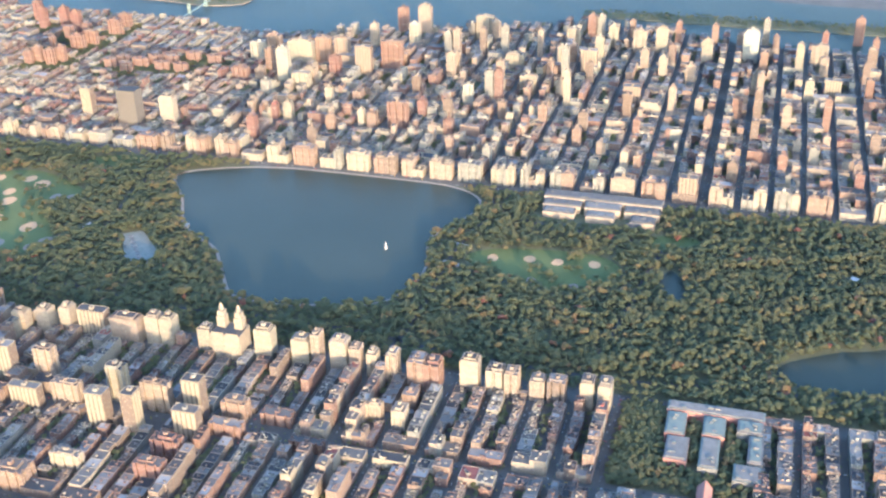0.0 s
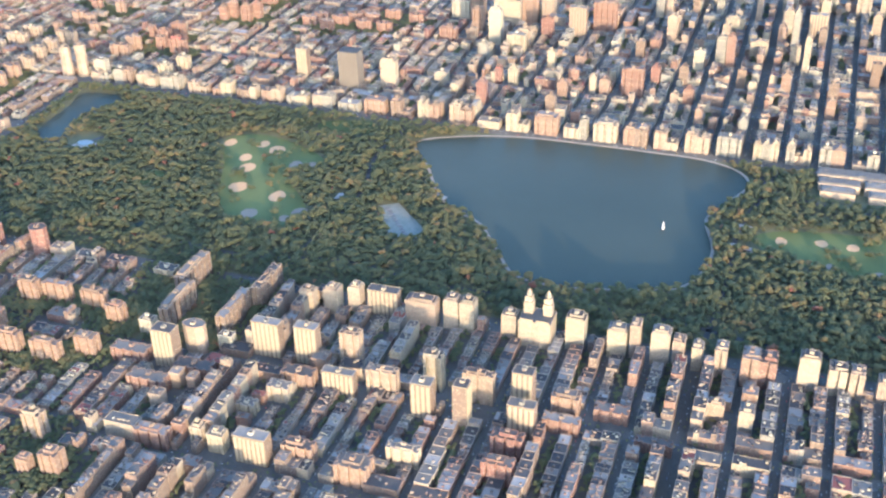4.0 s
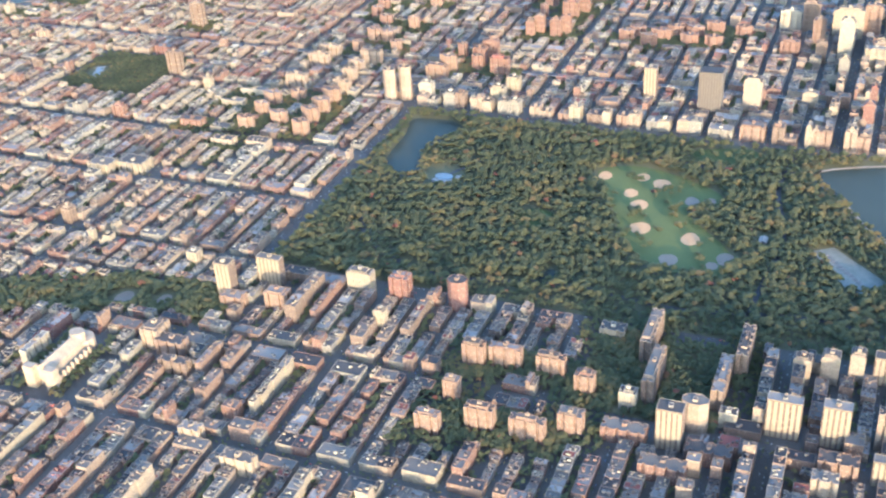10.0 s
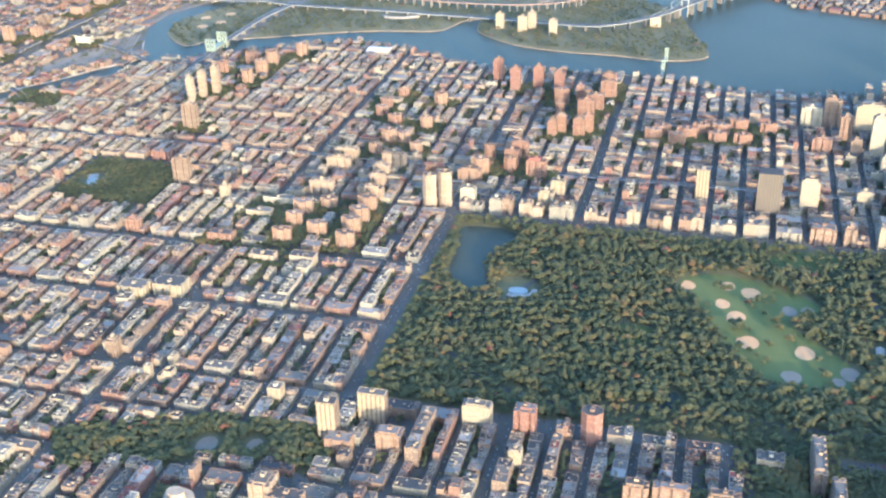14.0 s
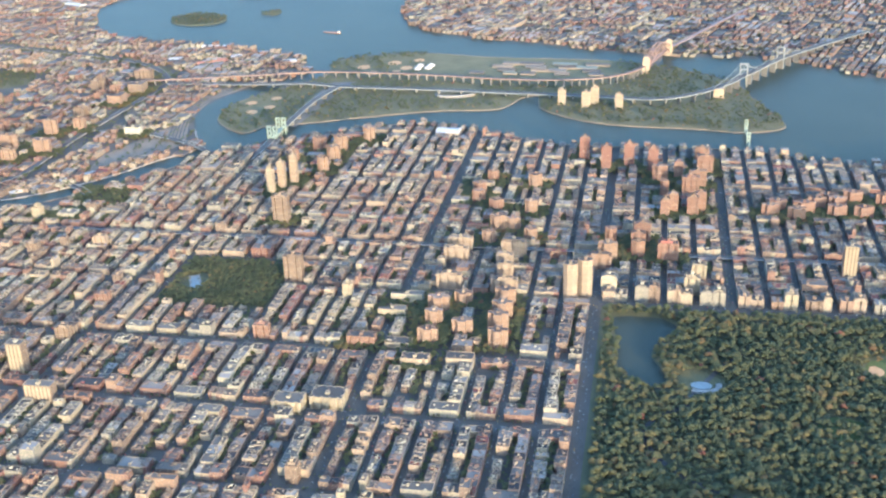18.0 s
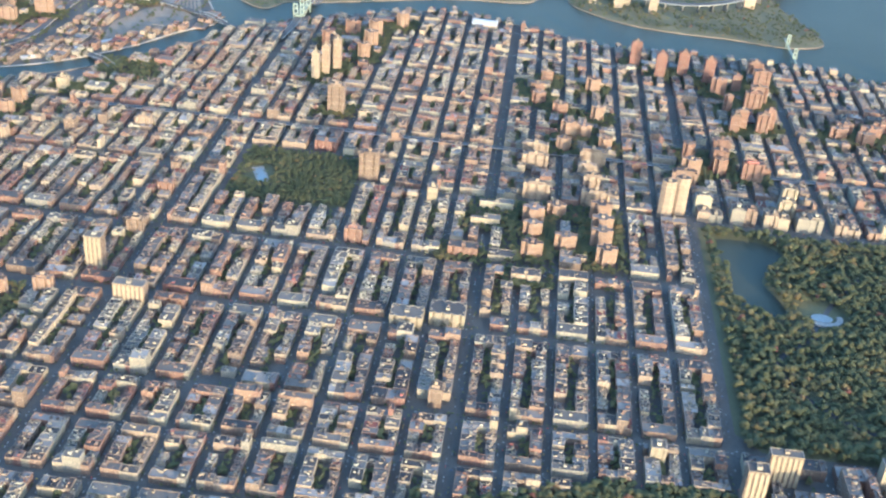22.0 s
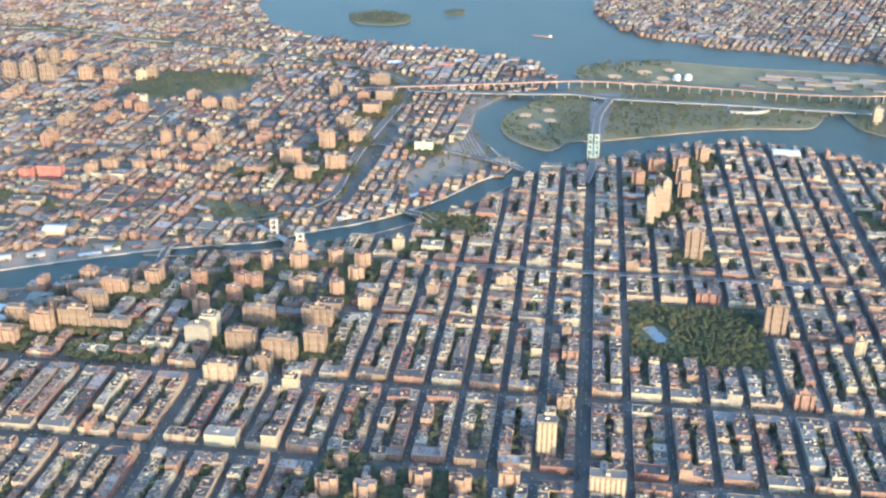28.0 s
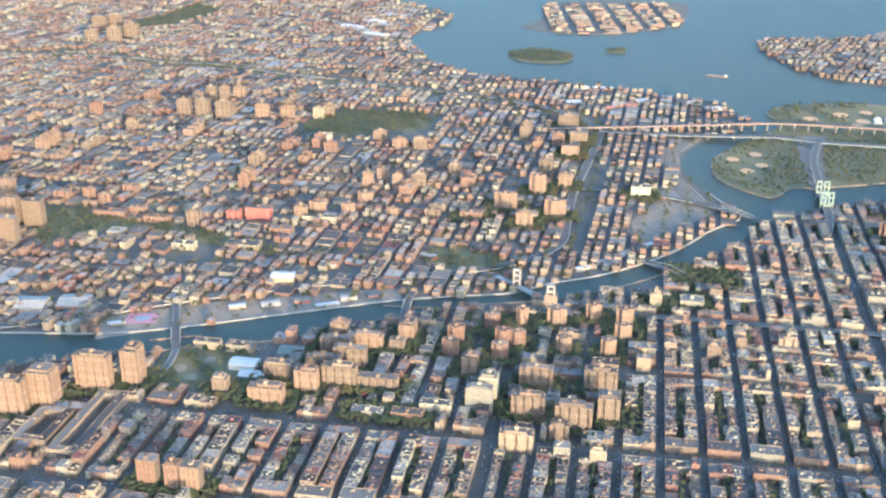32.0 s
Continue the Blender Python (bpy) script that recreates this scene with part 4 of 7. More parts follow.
towers([
    (175, 5768, 34, 39, 42, 0.25, 'cross'),
    (170, 5698, 34, 39, 42, 0.25, 'cross'),
    (218, 5607, 34, 39, 42, 0.25, 'cross'),
    (211, 5535, 34, 39, 42, 0.25, 'cross'),
    (105, 5779, 34, 35, 42, 0.25, 'cross'),
    (153, 5609, 34, 35, 42, 0.25, 'cross'),
    (113, 5611, 34, 35, 42, 0.25, 'cross'),
    (146, 5527, 34, 39, 42, 0.25, 'cross'),
    (45, 5762, 34, 37, 42, 0.25, 'cross'),
    (56, 5692, 34, 39, 42, 0.25, 'cross'),
    (93, 5523, 34, 37, 42, 0.25, 'cross'),
    (31, 5833, 34, 38, 42, 0.25, 'cross'),
    (59, 5620, 34, 37, 42, 0.25, 'cross'),
], 'cross-plan estate towers in the trees', 'apartment_tower', 24)
towers([
    (257, 5760, 24, 25, 33, 0.25, 'cross'),
    (215, 5665, 24, 25, 33, 0.25, 'cross'),
], 'cross-plan estate towers in the trees', 'apartment_tower', 24)
towers([
    (659, 6065, 24, 68, 52, 0.36, 'slab'),
    (629, 5972, 26, 73, 55, 0.36, 'slab'),
    (784, 5926, 24, 69, 55, 0.36, 'slab'),
    (676, 5905, 40, 44, 58, 0.36, 'slab'),
    (781, 6061, 24, 70, 50, 0.36, 'slab'),
    (711, 6467, 26, 73, 52, 0.36, 'slab'),
    (795, 6466, 26, 71, 52, 0.36, 'slab'),
    (676, 6529, 26, 48, 55, 0.28, 'slab'),
    (882, 6454, 22, 80, 41, 0.28, 'slab'),
    (715, 6386, 24, 86, 32, 0.36, 'slab'),
], 'tan brick riverside estate towers', 'apartment_tower', 24)
towers([
    (1029, 6187, 26, 35, 45, 0.2, 'cross'),
    (1066, 6121, 30, 27, 50, 0.25, 'cross'),
    (1079, 6042, 30, 45, 48, 0.22, 'cross'),
    (1125, 5958, 30, 36, 45, 0.22, 'cross'),
    (1107, 5885, 30, 40, 48, 0.22, 'cross'),
    (1034, 5887, 28, 39, 42, 0.22, 'cross'),
    (960, 6261, 28, 38, 42, 0.2, 'cross'),
    (956, 6152, 28, 38, 45, 0.2, 'cross'),
    (955, 6119, 28, 34, 45, 0.2, 'cross'),
    (885, 6261, 28, 37, 45, 0.2, 'cross'),
    (943, 6015, 30, 34, 45, 0.25, 'cross'),
    (948, 5917, 30, 34, 45, 0.3, 'cross'),
], 'riverside red brick towers', 'apartment_tower', 24)
towers([
    (886, 6151, 28, 37, 45, 0.2, 'cross'),
    (1226, 5814, 26, 28, 42, 0.7, 'slab'),
    (1250, 5727, 40, 57, 20, 0.9, 'slab'),
    (708, 6152, 34, 39, 60, 0.9, 'step'),
    (806, 6206, 26, 33, 50, 0.28, 'slab'),
], 'riverside brick towers', 'apartment_tower', 24)
towers([
    (605, 6967, 24, 76, 84, 0.28, 'slab'),
    (646, 6898, 44, 36, 86, 0.28, 'slab'),
    (525, 7038, 44, 57, 86, 0.28, 'slab'),
    (479, 7083, 26, 65, 84, 0.28, 'slab'),
    (916, 6521, 28, 40, 50, 0.28, 'slab'),
    (853, 6512, 26, 71, 42, 0.36, 'slab'),
    (952, 6371, 44, 35, 45, 0.28, 'slab'),
    (889, 6382, 24, 34, 32, 0.36, 'slab'),
    (761, 6517, 24, 74, 42, 0.36, 'slab'),
    (719, 6597, 24, 74, 38, 0.36, 'slab'),
], 'paired brick towers on the river', 'apartment_tower', 24)
towers([
    (616, 6597, 26, 73, 42, 0.28, 'slab'),
    (298, 6714, 24, 36, 60, 0.2, 'bays'),
    (294, 6630, 24, 36, 58, 0.28, 'bays'),
    (292, 6664, 24, 26, 60, 0.2, 'slab'),
    (641, 6704, 24, 32, 38, 0.36, 'slab'),
    (609, 6384, 24, 65, 14, 0.9, 'slab'),
    (609, 6302, 26, 65, 18, 0.15, 'slab'),
], 'riverside brick towers', 'apartment_tower', 24)
towers([
    (1797, 5182, 30, 38, 50, 0.2, 'cross'),
    (1918, 5123, 30, 49, 50, 0.2, 'cross'),
    (1929, 5050, 40, 44, 55, 0.22, 'cross'),
    (1824, 5048, 40, 43, 55, 0.22, 'cross'),
    (1708, 5052, 30, 37, 55, 0.22, 'cross'),
    (2032, 4975, 40, 40, 55, 0.22, 'cross'),
    (1491, 5159, 20, 22, 92, 0.6, 'slab'),
    (1537, 5138, 20, 22, 98, 0.5, 'slab'),
    (1583, 5112, 20, 22, 104, 0.5, 'slab'),
    (1622, 5130, 22, 26, 100, 0.36, 'slab'),
    (1275, 5056, 26, 46, 88, 0.34, 'slab'),
    (1614, 4504, 26, 68, 25, 0.58, 'slab'),
    (1680, 4481, 22, 35, 38, 0.2, 'cross'),
    (1571, 4507, 30, 40, 40, 0.2, 'cross'),
    (1503, 4501, 30, 40, 40, 0.2, 'cross'),
], 'East Harlem estate towers', 'apartment_tower', 24)
towers([
    (1434, 4438, 30, 43, 40, 0.2, 'cross'),
], 'East Harlem estate towers', 'apartment_tower', 24)
towers([
    (1900, 4207, 24, 33, 84, 0.1, 'slab'),
    (1819, 4132, 24, 32, 84, 0.1, 'slab'),
    (1849, 4060, 24, 32, 84, 0.1, 'slab'),
    (1808, 3983, 24, 32, 84, 0.1, 'slab'),
    (1892, 3829, 26, 46, 60, 0.15, 'slab'),
    (1807, 3820, 26, 50, 65, 0.15, 'slab'),
    (1751, 3904, 24, 27, 62, 0.15, 'slab'),
    (1592, 3946, 26, 26, 58, 0.15, 'cross'),
    (1439, 3943, 26, 27, 58, 0.2, 'slab'),
    (1722, 3960, 26, 48, 58, 0.12, 'cross'),
    (1638, 4342, 34, 43, 48, 0.22, 'cross'),
], 'red brick estate towers near the East River', 'apartment_tower', 24)
towers([
    (1289, 4413, 34, 43, 50, 0.22, 'cross'),
    (1418, 4332, 28, 36, 48, 0.22, 'cross'),
    (1294, 4371, 30, 43, 42, 0.22, 'cross'),
    (1193, 4425, 26, 38, 42, 0.22, 'cross'),
    (1228, 4312, 26, 36, 38, 0.22, 'cross'),
    (1118, 4093, 30, 51, 55, 0.22, 'cross'),
    (1229, 4089, 26, 32, 50, 0.15, 'cross'),
    (1148, 4013, 26, 35, 50, 0.2, 'cross'),
    (1471, 3644, 28, 50, 42, 0.2, 'cross'),
    (1450, 3573, 28, 50, 42, 0.2, 'cross'),
    (1539, 3508, 28, 52, 42, 0.2, 'cross'),
    (1545, 3449, 28, 52, 42, 0.2, 'cross'),
], 'red brick estate towers of East Harlem', 'apartment_tower', 24)
towers([
    (1834, 6256, 30, 68, 56, 0.25, 'cross'),
    (1991, 6176, 30, 52, 64, 0.25, 'cross'),
    (1795, 6106, 30, 62, 56, 0.25, 'cross'),
    (1707, 6186, 24, 48, 46, 0.25, 'slab'),
    (2059, 6096, 24, 41, 49, 0.25, 'slab'),
    (2727, 6135, 40, 71, 51, 0.36, 'slab'),
    (2553, 6085, 60, 60, 46, 0.4, 'ell'),
    (2396, 6104, 60, 58, 44, 0.28, 'ell'),
    (2016, 5862, 30, 59, 38, 0.97, 'ell'),
    (1736, 6344, 24, 66, 26, 0.2, 'slab'),
], 'Bronx estate towers', 'apartment_tower', 24)
towers([
    (1954, 6704, 24, 31, 52, 0.28, 'slab'),
    (1936, 6606, 24, 31, 60, 0.28, 'slab'),
    (1959, 6544, 26, 43, 55, 0.36, 'slab'),
    (2348, 6688, 24, 47, 45, 0.28, 'slab'),
    (2361, 6617, 24, 47, 45, 0.36, 'slab'),
    (2444, 6777, 24, 49, 38, 0.28, 'slab'),
    (2404, 6975, 24, 60, 30, 0.97, 'ell'),
    (2628, 7582, 28, 51, 65, 0.36, 'slab'),
    (2631, 7508, 28, 53, 65, 0.36, 'slab'),
    (2616, 7419, 28, 59, 70, 0.36, 'slab'),
    (2648, 7279, 24, 53, 55, 0.28, 'slab'),
    (2650, 7180, 24, 52, 55, 0.28, 'slab'),
    (2719, 7039, 24, 38, 50, 0.36, 'slab'),
], 'Bronx towers', 'tower_block', 5)
towers([
    (2691, 7072, 24, 41, 42, 0.7, 'slab'),
    (2869, 7509, 24, 37, 58, 0.36, 'slab'),
], 'Bronx towers', 'tower_block', 5)
towers([
    (2859, 7561, 24, 37, 58, 0.36, 'slab'),
    (2888, 7453, 24, 47, 55, 0.28, 'slab'),
    (1614, 7733, 28, 49, 80, 0.28, 'slab'),
    (1462, 7638, 28, 58, 80, 0.28, 'slab'),
    (1459, 7563, 28, 57, 80, 0.36, 'bays'),
    (1321, 7563, 28, 51, 80, 0.36, 'bays'),
    (3817, 8417, 30, 67, 70, 0.4, 'slab'),
    (4070, 8614, 30, 70, 70, 0.4, 'slab'),
    (4132, 8554, 30, 70, 70, 0.4, 'slab'),
    (3919, 8375, 30, 67, 70, 0.4, 'slab'),
    (3782, 8519, 26, 59, 62, 0.36, 'slab'),
    (1629, 6953, 30, 74, 38, 0.02, 'ell'),
    (1612, 7022, 30, 38, 32, 0.02, 'slab'),
], 'Bronx apartment houses', 'tower_block', 5)
towers([
    (1551, 7119, 30, 38, 45, 0.36, 'slab'),
], 'Bronx apartment houses', 'tower_block', 5)
towers([
    (1572, 7387, 26, 98, 20, 0.12, 'ell'),
    (1607, 7314, 26, 46, 25, 0.2, 'slab'),
    (1552, 7232, 24, 79, 20, 0.15, 'slab'),
    (1525, 6852, 30, 65, 22, 0.15, 'slab'),
    (1412, 6924, 40, 95, 15, 0.7, 'slab'),
    (1378, 7081, 30, 64, 18, 0.9, 'slab'),
    (1637, 6773, 24, 100, 20, 0.9, 'ell'),
    (1819, 6681, 26, 46, 35, 0.3, 'cross'),
    (1712, 6799, 26, 50, 35, 0.25, 'cross'),
    (1713, 6707, 26, 40, 35, 0.25, 'cross'),
    (1720, 6577, 22, 33, 28, 0.25, 'cross'),
    (1661, 7446, 26, 36, 35, 0.2, 'cross'),
    (1700, 7514, 26, 41, 35, 0.2, 'cross'),
], 'Bronx apartment houses', 'tower_block', 5)
towers([
    (1675, 7588, 26, 49, 32, 0.2, 'slab'),
    (1767, 7409, 26, 49, 30, 0.2, 'slab'),
], 'Bronx apartment houses', 'tower_block', 5)
towers([
    (1692, 3128, 26, 49, 90, 0.37, 'slab'),
    (1666, 3019, 26, 88, 84, 0.7, 'step'),
    (1609, 2771, 24, 56, 104, 0.5, 'bays'),
    (1698, 2701, 26, 73, 96, 0.16, 'slab'),
    (1581, 2863, 24, 36, 70, 0.1, 'slab'),
    (2077, 2782, 24, 37, 96, 0.12, 'slab'),
    (2077, 2698, 26, 48, 104, 0.5, 'step'),
    (1950, 2700, 22, 36, 80, 0.9, 'slab'),
    (1204, 2521, 26, 61, 80, 0.2, 'slab'),
    (1186, 2866, 22, 28, 52, 0.7, 'slab'),
    (1130, 3067, 26, 40, 40, 0.7, 'step'),
    (1146, 2996, 26, 59, 34, 0.25, 'slab'),
    (1213, 2756, 26, 47, 44, 0.6, 'slab'),
], 'tall towers of the upper east side', 'tower_block', 5)
towers([
    (1251, 2700, 24, 33, 42, 0.12, 'oct'),
    (1483, 2913, 24, 43, 60, 0.5, 'slab'),
], 'tall towers of the upper east side', 'tower_block', 5)
towers([
    (1638, 2477, 22, 30, 92, 0.5, 'slab'),
    (1430, 2365, 22, 31, 66, 0.9, 'slab'),
    (1550, 2299, 26, 42, 46, 0.7, 'step'),
    (2065, 2470, 26, 61, 88, 0.7, 'slab'),
    (2015, 2418, 20, 30, 84, 0.5, 'slab'),
    (1578, 2206, 26, 52, 56, 0.55, 'slab'),
    (1795, 2299, 26, 60, 48, 0.7, 'slab'),
    (1788, 2139, 22, 33, 88, 0.58, 'slab'),
    (1783, 2047, 26, 54, 86, 0.6, 'bays'),
    (2127, 2092, 20, 31, 96, 0.12, 'slab'),
    (2063, 1840, 24, 41, 84, 0.7, 'step'),
    (1536, 1872, 26, 53, 64, 0.5, 'bays'),
    (1561, 2099, 22, 29, 58, 0.6, 'slab'),
], 'tall towers of the upper east side', 'tower_block', 5)
towers([
    (1978, 1680, 22, 35, 80, 0.6, 'slab'),
    (2020, 1540, 26, 51, 104, 0.95, 'step'),
], 'tall towers of the upper east side', 'tower_block', 5)
towers([
    (1496, 1554, 22, 31, 60, 0.12, 'slab'),
    (1716, 1510, 20, 27, 70, 0.7, 'slab'),
    (2031, 1318, 26, 54, 70, 0.6, 'slab'),
    (1738, 1279, 26, 50, 58, 0.7, 'bays'),
    (1430, 1412, 20, 25, 76, 0.45, 'slab'),
    (1996, 1155, 20, 29, 80, 0.37, 'slab'),
    (2274, 1186, 20, 31, 96, 0.12, 'slab'),
    (893, 1644, 24, 46, 70, 0.5, 'bays'),
    (918, 1821, 24, 26, 58, 0.9, 'slab'),
    (1800, 1807, 20, 26, 72, 0.66, 'slab'),
    (1750, 1715, 22, 30, 70, 0.5, 'slab'),
    (2043, 2144, 24, 49, 70, 0.7, 'slab'),
    (2039, 1912, 24, 46, 80, 0.6, 'slab'),
], 'tall towers of the upper east side', 'tower_block', 5)
towers([
    (2075, 2009, 22, 33, 76, 0.7, 'slab'),
    (1682, 1350, 22, 27, 66, 0.7, 'slab'),
], 'tall towers of the upper east side', 'tower_block', 5)


def courtyard_house(x0, x1, y0, y1, h, tone):
    """Four wings of walk-ups round a long inner court."""
    cx, cy = (x0 + x1) / 2, (y0 + y1) / 2
    root = thing("courtyard_apartments", cx, cy, "%s apartment house with four wings round a court" % tone_word(tone), "building")
    w, d, k = (x1 - x0) / 2, (y1 - y0) / 2, 17
    r = random.Random(int(x0 + y0))
    for a, b_, c, e in ((-w, w, -d, -d + k), (-w, w, d - k, d), (-w, -w + k, -d + k, d - k), (w - k, w, -d + k, d - k)):
        b = Bag()
        house(b, a + 0.1, b_ - 0.1, c + 0.1, e - 0.1, h + r.uniform(-1, 1), tone, r)
        part("wing", b.mesh("wing", CITY), root)
    clear(x0 - 4, x1 + 4, y0 - 4, y1 + 4)
    TOWER_SPOTS.append((cx, cy, w + 2, d + 2))


courtyard_house(372, 494, 6956, 7028, 22, 0.36)
courtyard_house(350, 582, 6880, 6944, 20, 0.45)


def eldorado():
    """A twin-towered apartment house on the park."""
    root = thing("twin_tower_building", -36, 2478, "buff stone apartment building with two stepped towers and pointed tops", "building")
    b = Bag()
    b.box(-24, 26, -32, 32, 0, 58, tone=0.58, rtone=0.5, inset=1.2)
    part("base", b.mesh("base", CITY), root)
    for sy in (-19, 19):
        b = Bag()
        b.box(2, 20, sy - 9, sy + 9, 58, 84, tone=0.6, rtone=0.5)
        b.box(4, 18, sy - 7, sy + 7, 84, 96, tone=0.62, rtone=0.5)
        b.prism([(11 + 5 * math.cos(6.283 * i / 8), sy + 5 * math.sin(6.283 * i / 8)) for i in range(8)], 96, 104, tone=0.7, rtone=0.5)
        tw = part("tower", b.mesh("tower", CITY), root)
        b = Bag()
        n = 8
        for i in range(n):
            p = [(11 + 4 * math.cos(6.283 * k / n), sy + 4 * math.sin(6.283 * k / n), 104) for k in (i, i + 1)]
            b.quad([p[0], p[1], (11, sy, 113)], 0)
        part("spire", b.mesh("spire", [M_STONE]), tw, "pointed finial")
    for sy in (-16, 16):
        b = Bag()
        b.box(-25.5, -21, sy - 12, sy + 12, 0, 64, tone=0.64, rtone=0.4)
        part("wing", b.mesh("wing", CITY), root)
    clear(-66, -4, 2440, 2516)


eldorado()


def dark_hospital():
    """A dark ribbed hospital tower beyond Fifth Avenue."""
    root = thing("hospital_tower", 1033, 3312, "dark brown ribbed steel hospital tower, flat topped", "building")
    b = Bag()
    b.box(-22, 22, -30, 30, 0, 118, wall=1, tone=0.5, rtone=0.1)
    part("wall", b.mesh("wall", CITY), root)
    for i in range(9):
        y = -28 + i * 7
        b = Bag()
        b.box(-24.2, -22, y - 1.2, y + 1.2, 4, 121, wall=1, tone=0.7, rtone=0.1)
        part("rib", b.mesh("rib", CITY), root)
    clear(1003, 1063, 3276, 3348)


dark_hospital()


def cathedral():
    """The long unfinished cathedral on the heights."""
    root = thing("cathedral", -438, 4276, "cream stone cathedral with a long nave and buttresses", "church")
    root.scale = (1.0, 1.25, 1.1)
    b = Bag()
    b.box(-68, 40, -14, 14, 0, 34, wall=0, roof=0)
    for s in (-1, 1):
        b.quad([(-68, s * 14, 34), (40, s * 14, 34), (40, 0, 46), (-68, 0, 46)][::s], 0)
    b.quad([(-68, 14, 34), (-68, -14, 34), (-68, 0, 46)], 0)
    b.quad([(40, -14, 34), (40, 14, 34), (40, 0, 46)], 0)
    part("nave", b.mesh("nave", [M_STONE]), root)
    for s in (-1, 1):
        b = Bag()
        y = sorted((s * 14, s * 24))
        b.box(-66, 38, y[0], y[1], 0, 20, wall=0, roof=1)
        part("aisle", b.mesh("aisle", [M_STONE, M_COPPER]), root)
        for i in range(8):
            x = -62 + i * 13
            b = Bag()
            y = sorted((s * 22, s * 27))
            b.box(x - 1.5, x + 1.5, y[0], y[1], 0, 27, wall=0, roof=0)
            part("buttress", b.mesh("buttress", [M_STONE]), root)
        b = Bag()
        y = sorted((s * 10, s * 28))
        b.box(-82, -66, y[0], y[1], 0, 44, wall=0, roof=0)
        part("tower", b.mesh("tower", [M_STONE]), root)
    b = Bag()
    b.prism([(48 + 22 * math.cos(6.283 * i / 12), 22 * math.sin(6.283 * i / 12)) for i in range(12)], 0, 32, wall=0, roof=0)
    b.prism([(40 + 13 * math.cos(6.283 * i / 12), 13 * math.sin(6.283 * i / 12)) for i in range(12)], 32, 48, wall=0, roof=0)
    part("crossing", b.mesh("crossing", [M_STONE]), root)


cathedral()


def museum(name, x, y, wings, label, mats):
    root = thing(name, x, y, label, "museum")
    for x0, x1, y0, y1, h, wall, roof in wings:
        b = Bag()
        b.box(x0, x1, y0, y1, 0, h, wall=wall, roof=roof, tone=0.5)
        wing = part("wing", b.mesh("wing", mats), root)
        r = random.Random(int(x0 * 3 + y0))
        if min(x1 - x0, y1 - y0) > 16:
            b = Bag()
            b.box(x0 + 4, x1 - 4, y0 + 4, y1 - 4, h, h + 2.2, wall=2, roof=2 if r.random() < 0.7 else 1)
            part("attic", b.mesh("attic", mats), wing)
            for _ in range(3):
                u, v = r.uniform(x0 + 6, x1 - 10), r.uniform(y0 + 6, y1 - 12)
                b = Bag()
                b.box(u, u + r.uniform(3, 6), v, v + r.uniform(4, 10), h + 2.2, h + r.uniform(3.4, 5.5), wall=2, roof=r.choice((1, 2)))
                part("skylight", b.mesh("skylight", mats), wing)
    return root


museum("art_museum", 775, 1845, [(20, 62, -150, 150, 24, 0, 1), (-20, 18, -148, -60, 20, 0, 2), (-22, 18, -50, 40, 22, 0, 1), (-18, 18, 50, 146, 20, 0, 1),
                                 (-64, -24, -140, -80, 16, 0, 2), (-60, -24, -40, 30, 18, 0, 1), (-55, -20, 60, 140, 17, 0, 2), (-82, -62, -110, -70, 12, 0, 1)],
       "pale limestone art museum with grey flat roofs and skylights", [M_STONE, M_GRAVEL, M_TAR])
WINGS = [(60, 90, -88, 88, 24, 0, 1), (-10, 58, 50, 86, 22, 0, 1), (-80, -12, 40, 80, 20, 0, 2), (0, 58, -20, 20, 22, 0, 1), (-90, -4, -14, 20, 20, 2, 1), (20, 58, -86, -40, 24, 2, 2), (-60, 16, -88, -62, 22, 2, 2), (-112, -66, -86, -40, 20, 2, 1)]
museum("natural_history_museum", -100, 1505, WINGS,
       "red granite natural history museum with green copper roofs", [M_CLAY, M_COPPER, M_GRAVEL])


def church(x, y, tone_mat, h, w, d, turn=0.0):
    root = thing("church", x, y, "brick church with a steep gabled roof", "church", turn=turn)
    b = Bag()
    b.box(-w / 2, w / 2, -d / 2, d / 2, 0, h, wall=0, roof=0)
    part("wall", b.mesh("wall", [tone_mat]), root)
    b = Bag()
    for s in (-1, 1):
        b.quad([(-w / 2 - 1, s * (d / 2 + 1), h), (w / 2 + 1, s * (d / 2 + 1), h), (w / 2 + 1, 0, h + d * 0.7), (-w / 2 - 1, 0, h + d * 0.7)][::s], 0)
    b.quad([(-w / 2 - 1, d / 2 + 1, h), (-w / 2 - 1, -d / 2 - 1, h), (-w / 2 - 1, 0, h + d * 0.7)], 0)
    b.quad([(w / 2 + 1, -d / 2 - 1, h), (w / 2 + 1, d / 2 + 1, h), (w / 2 + 1, 0, h + d * 0.7)], 0)
    part("roof", b.mesh("roof", [tone_mat]), root)
    clear(x - w / 2 - 3, x + w / 2 + 3, y - d / 2 - 3, y + d / 2 + 3)


church(-262, 1508, M_CLAY, 16, 48, 24)


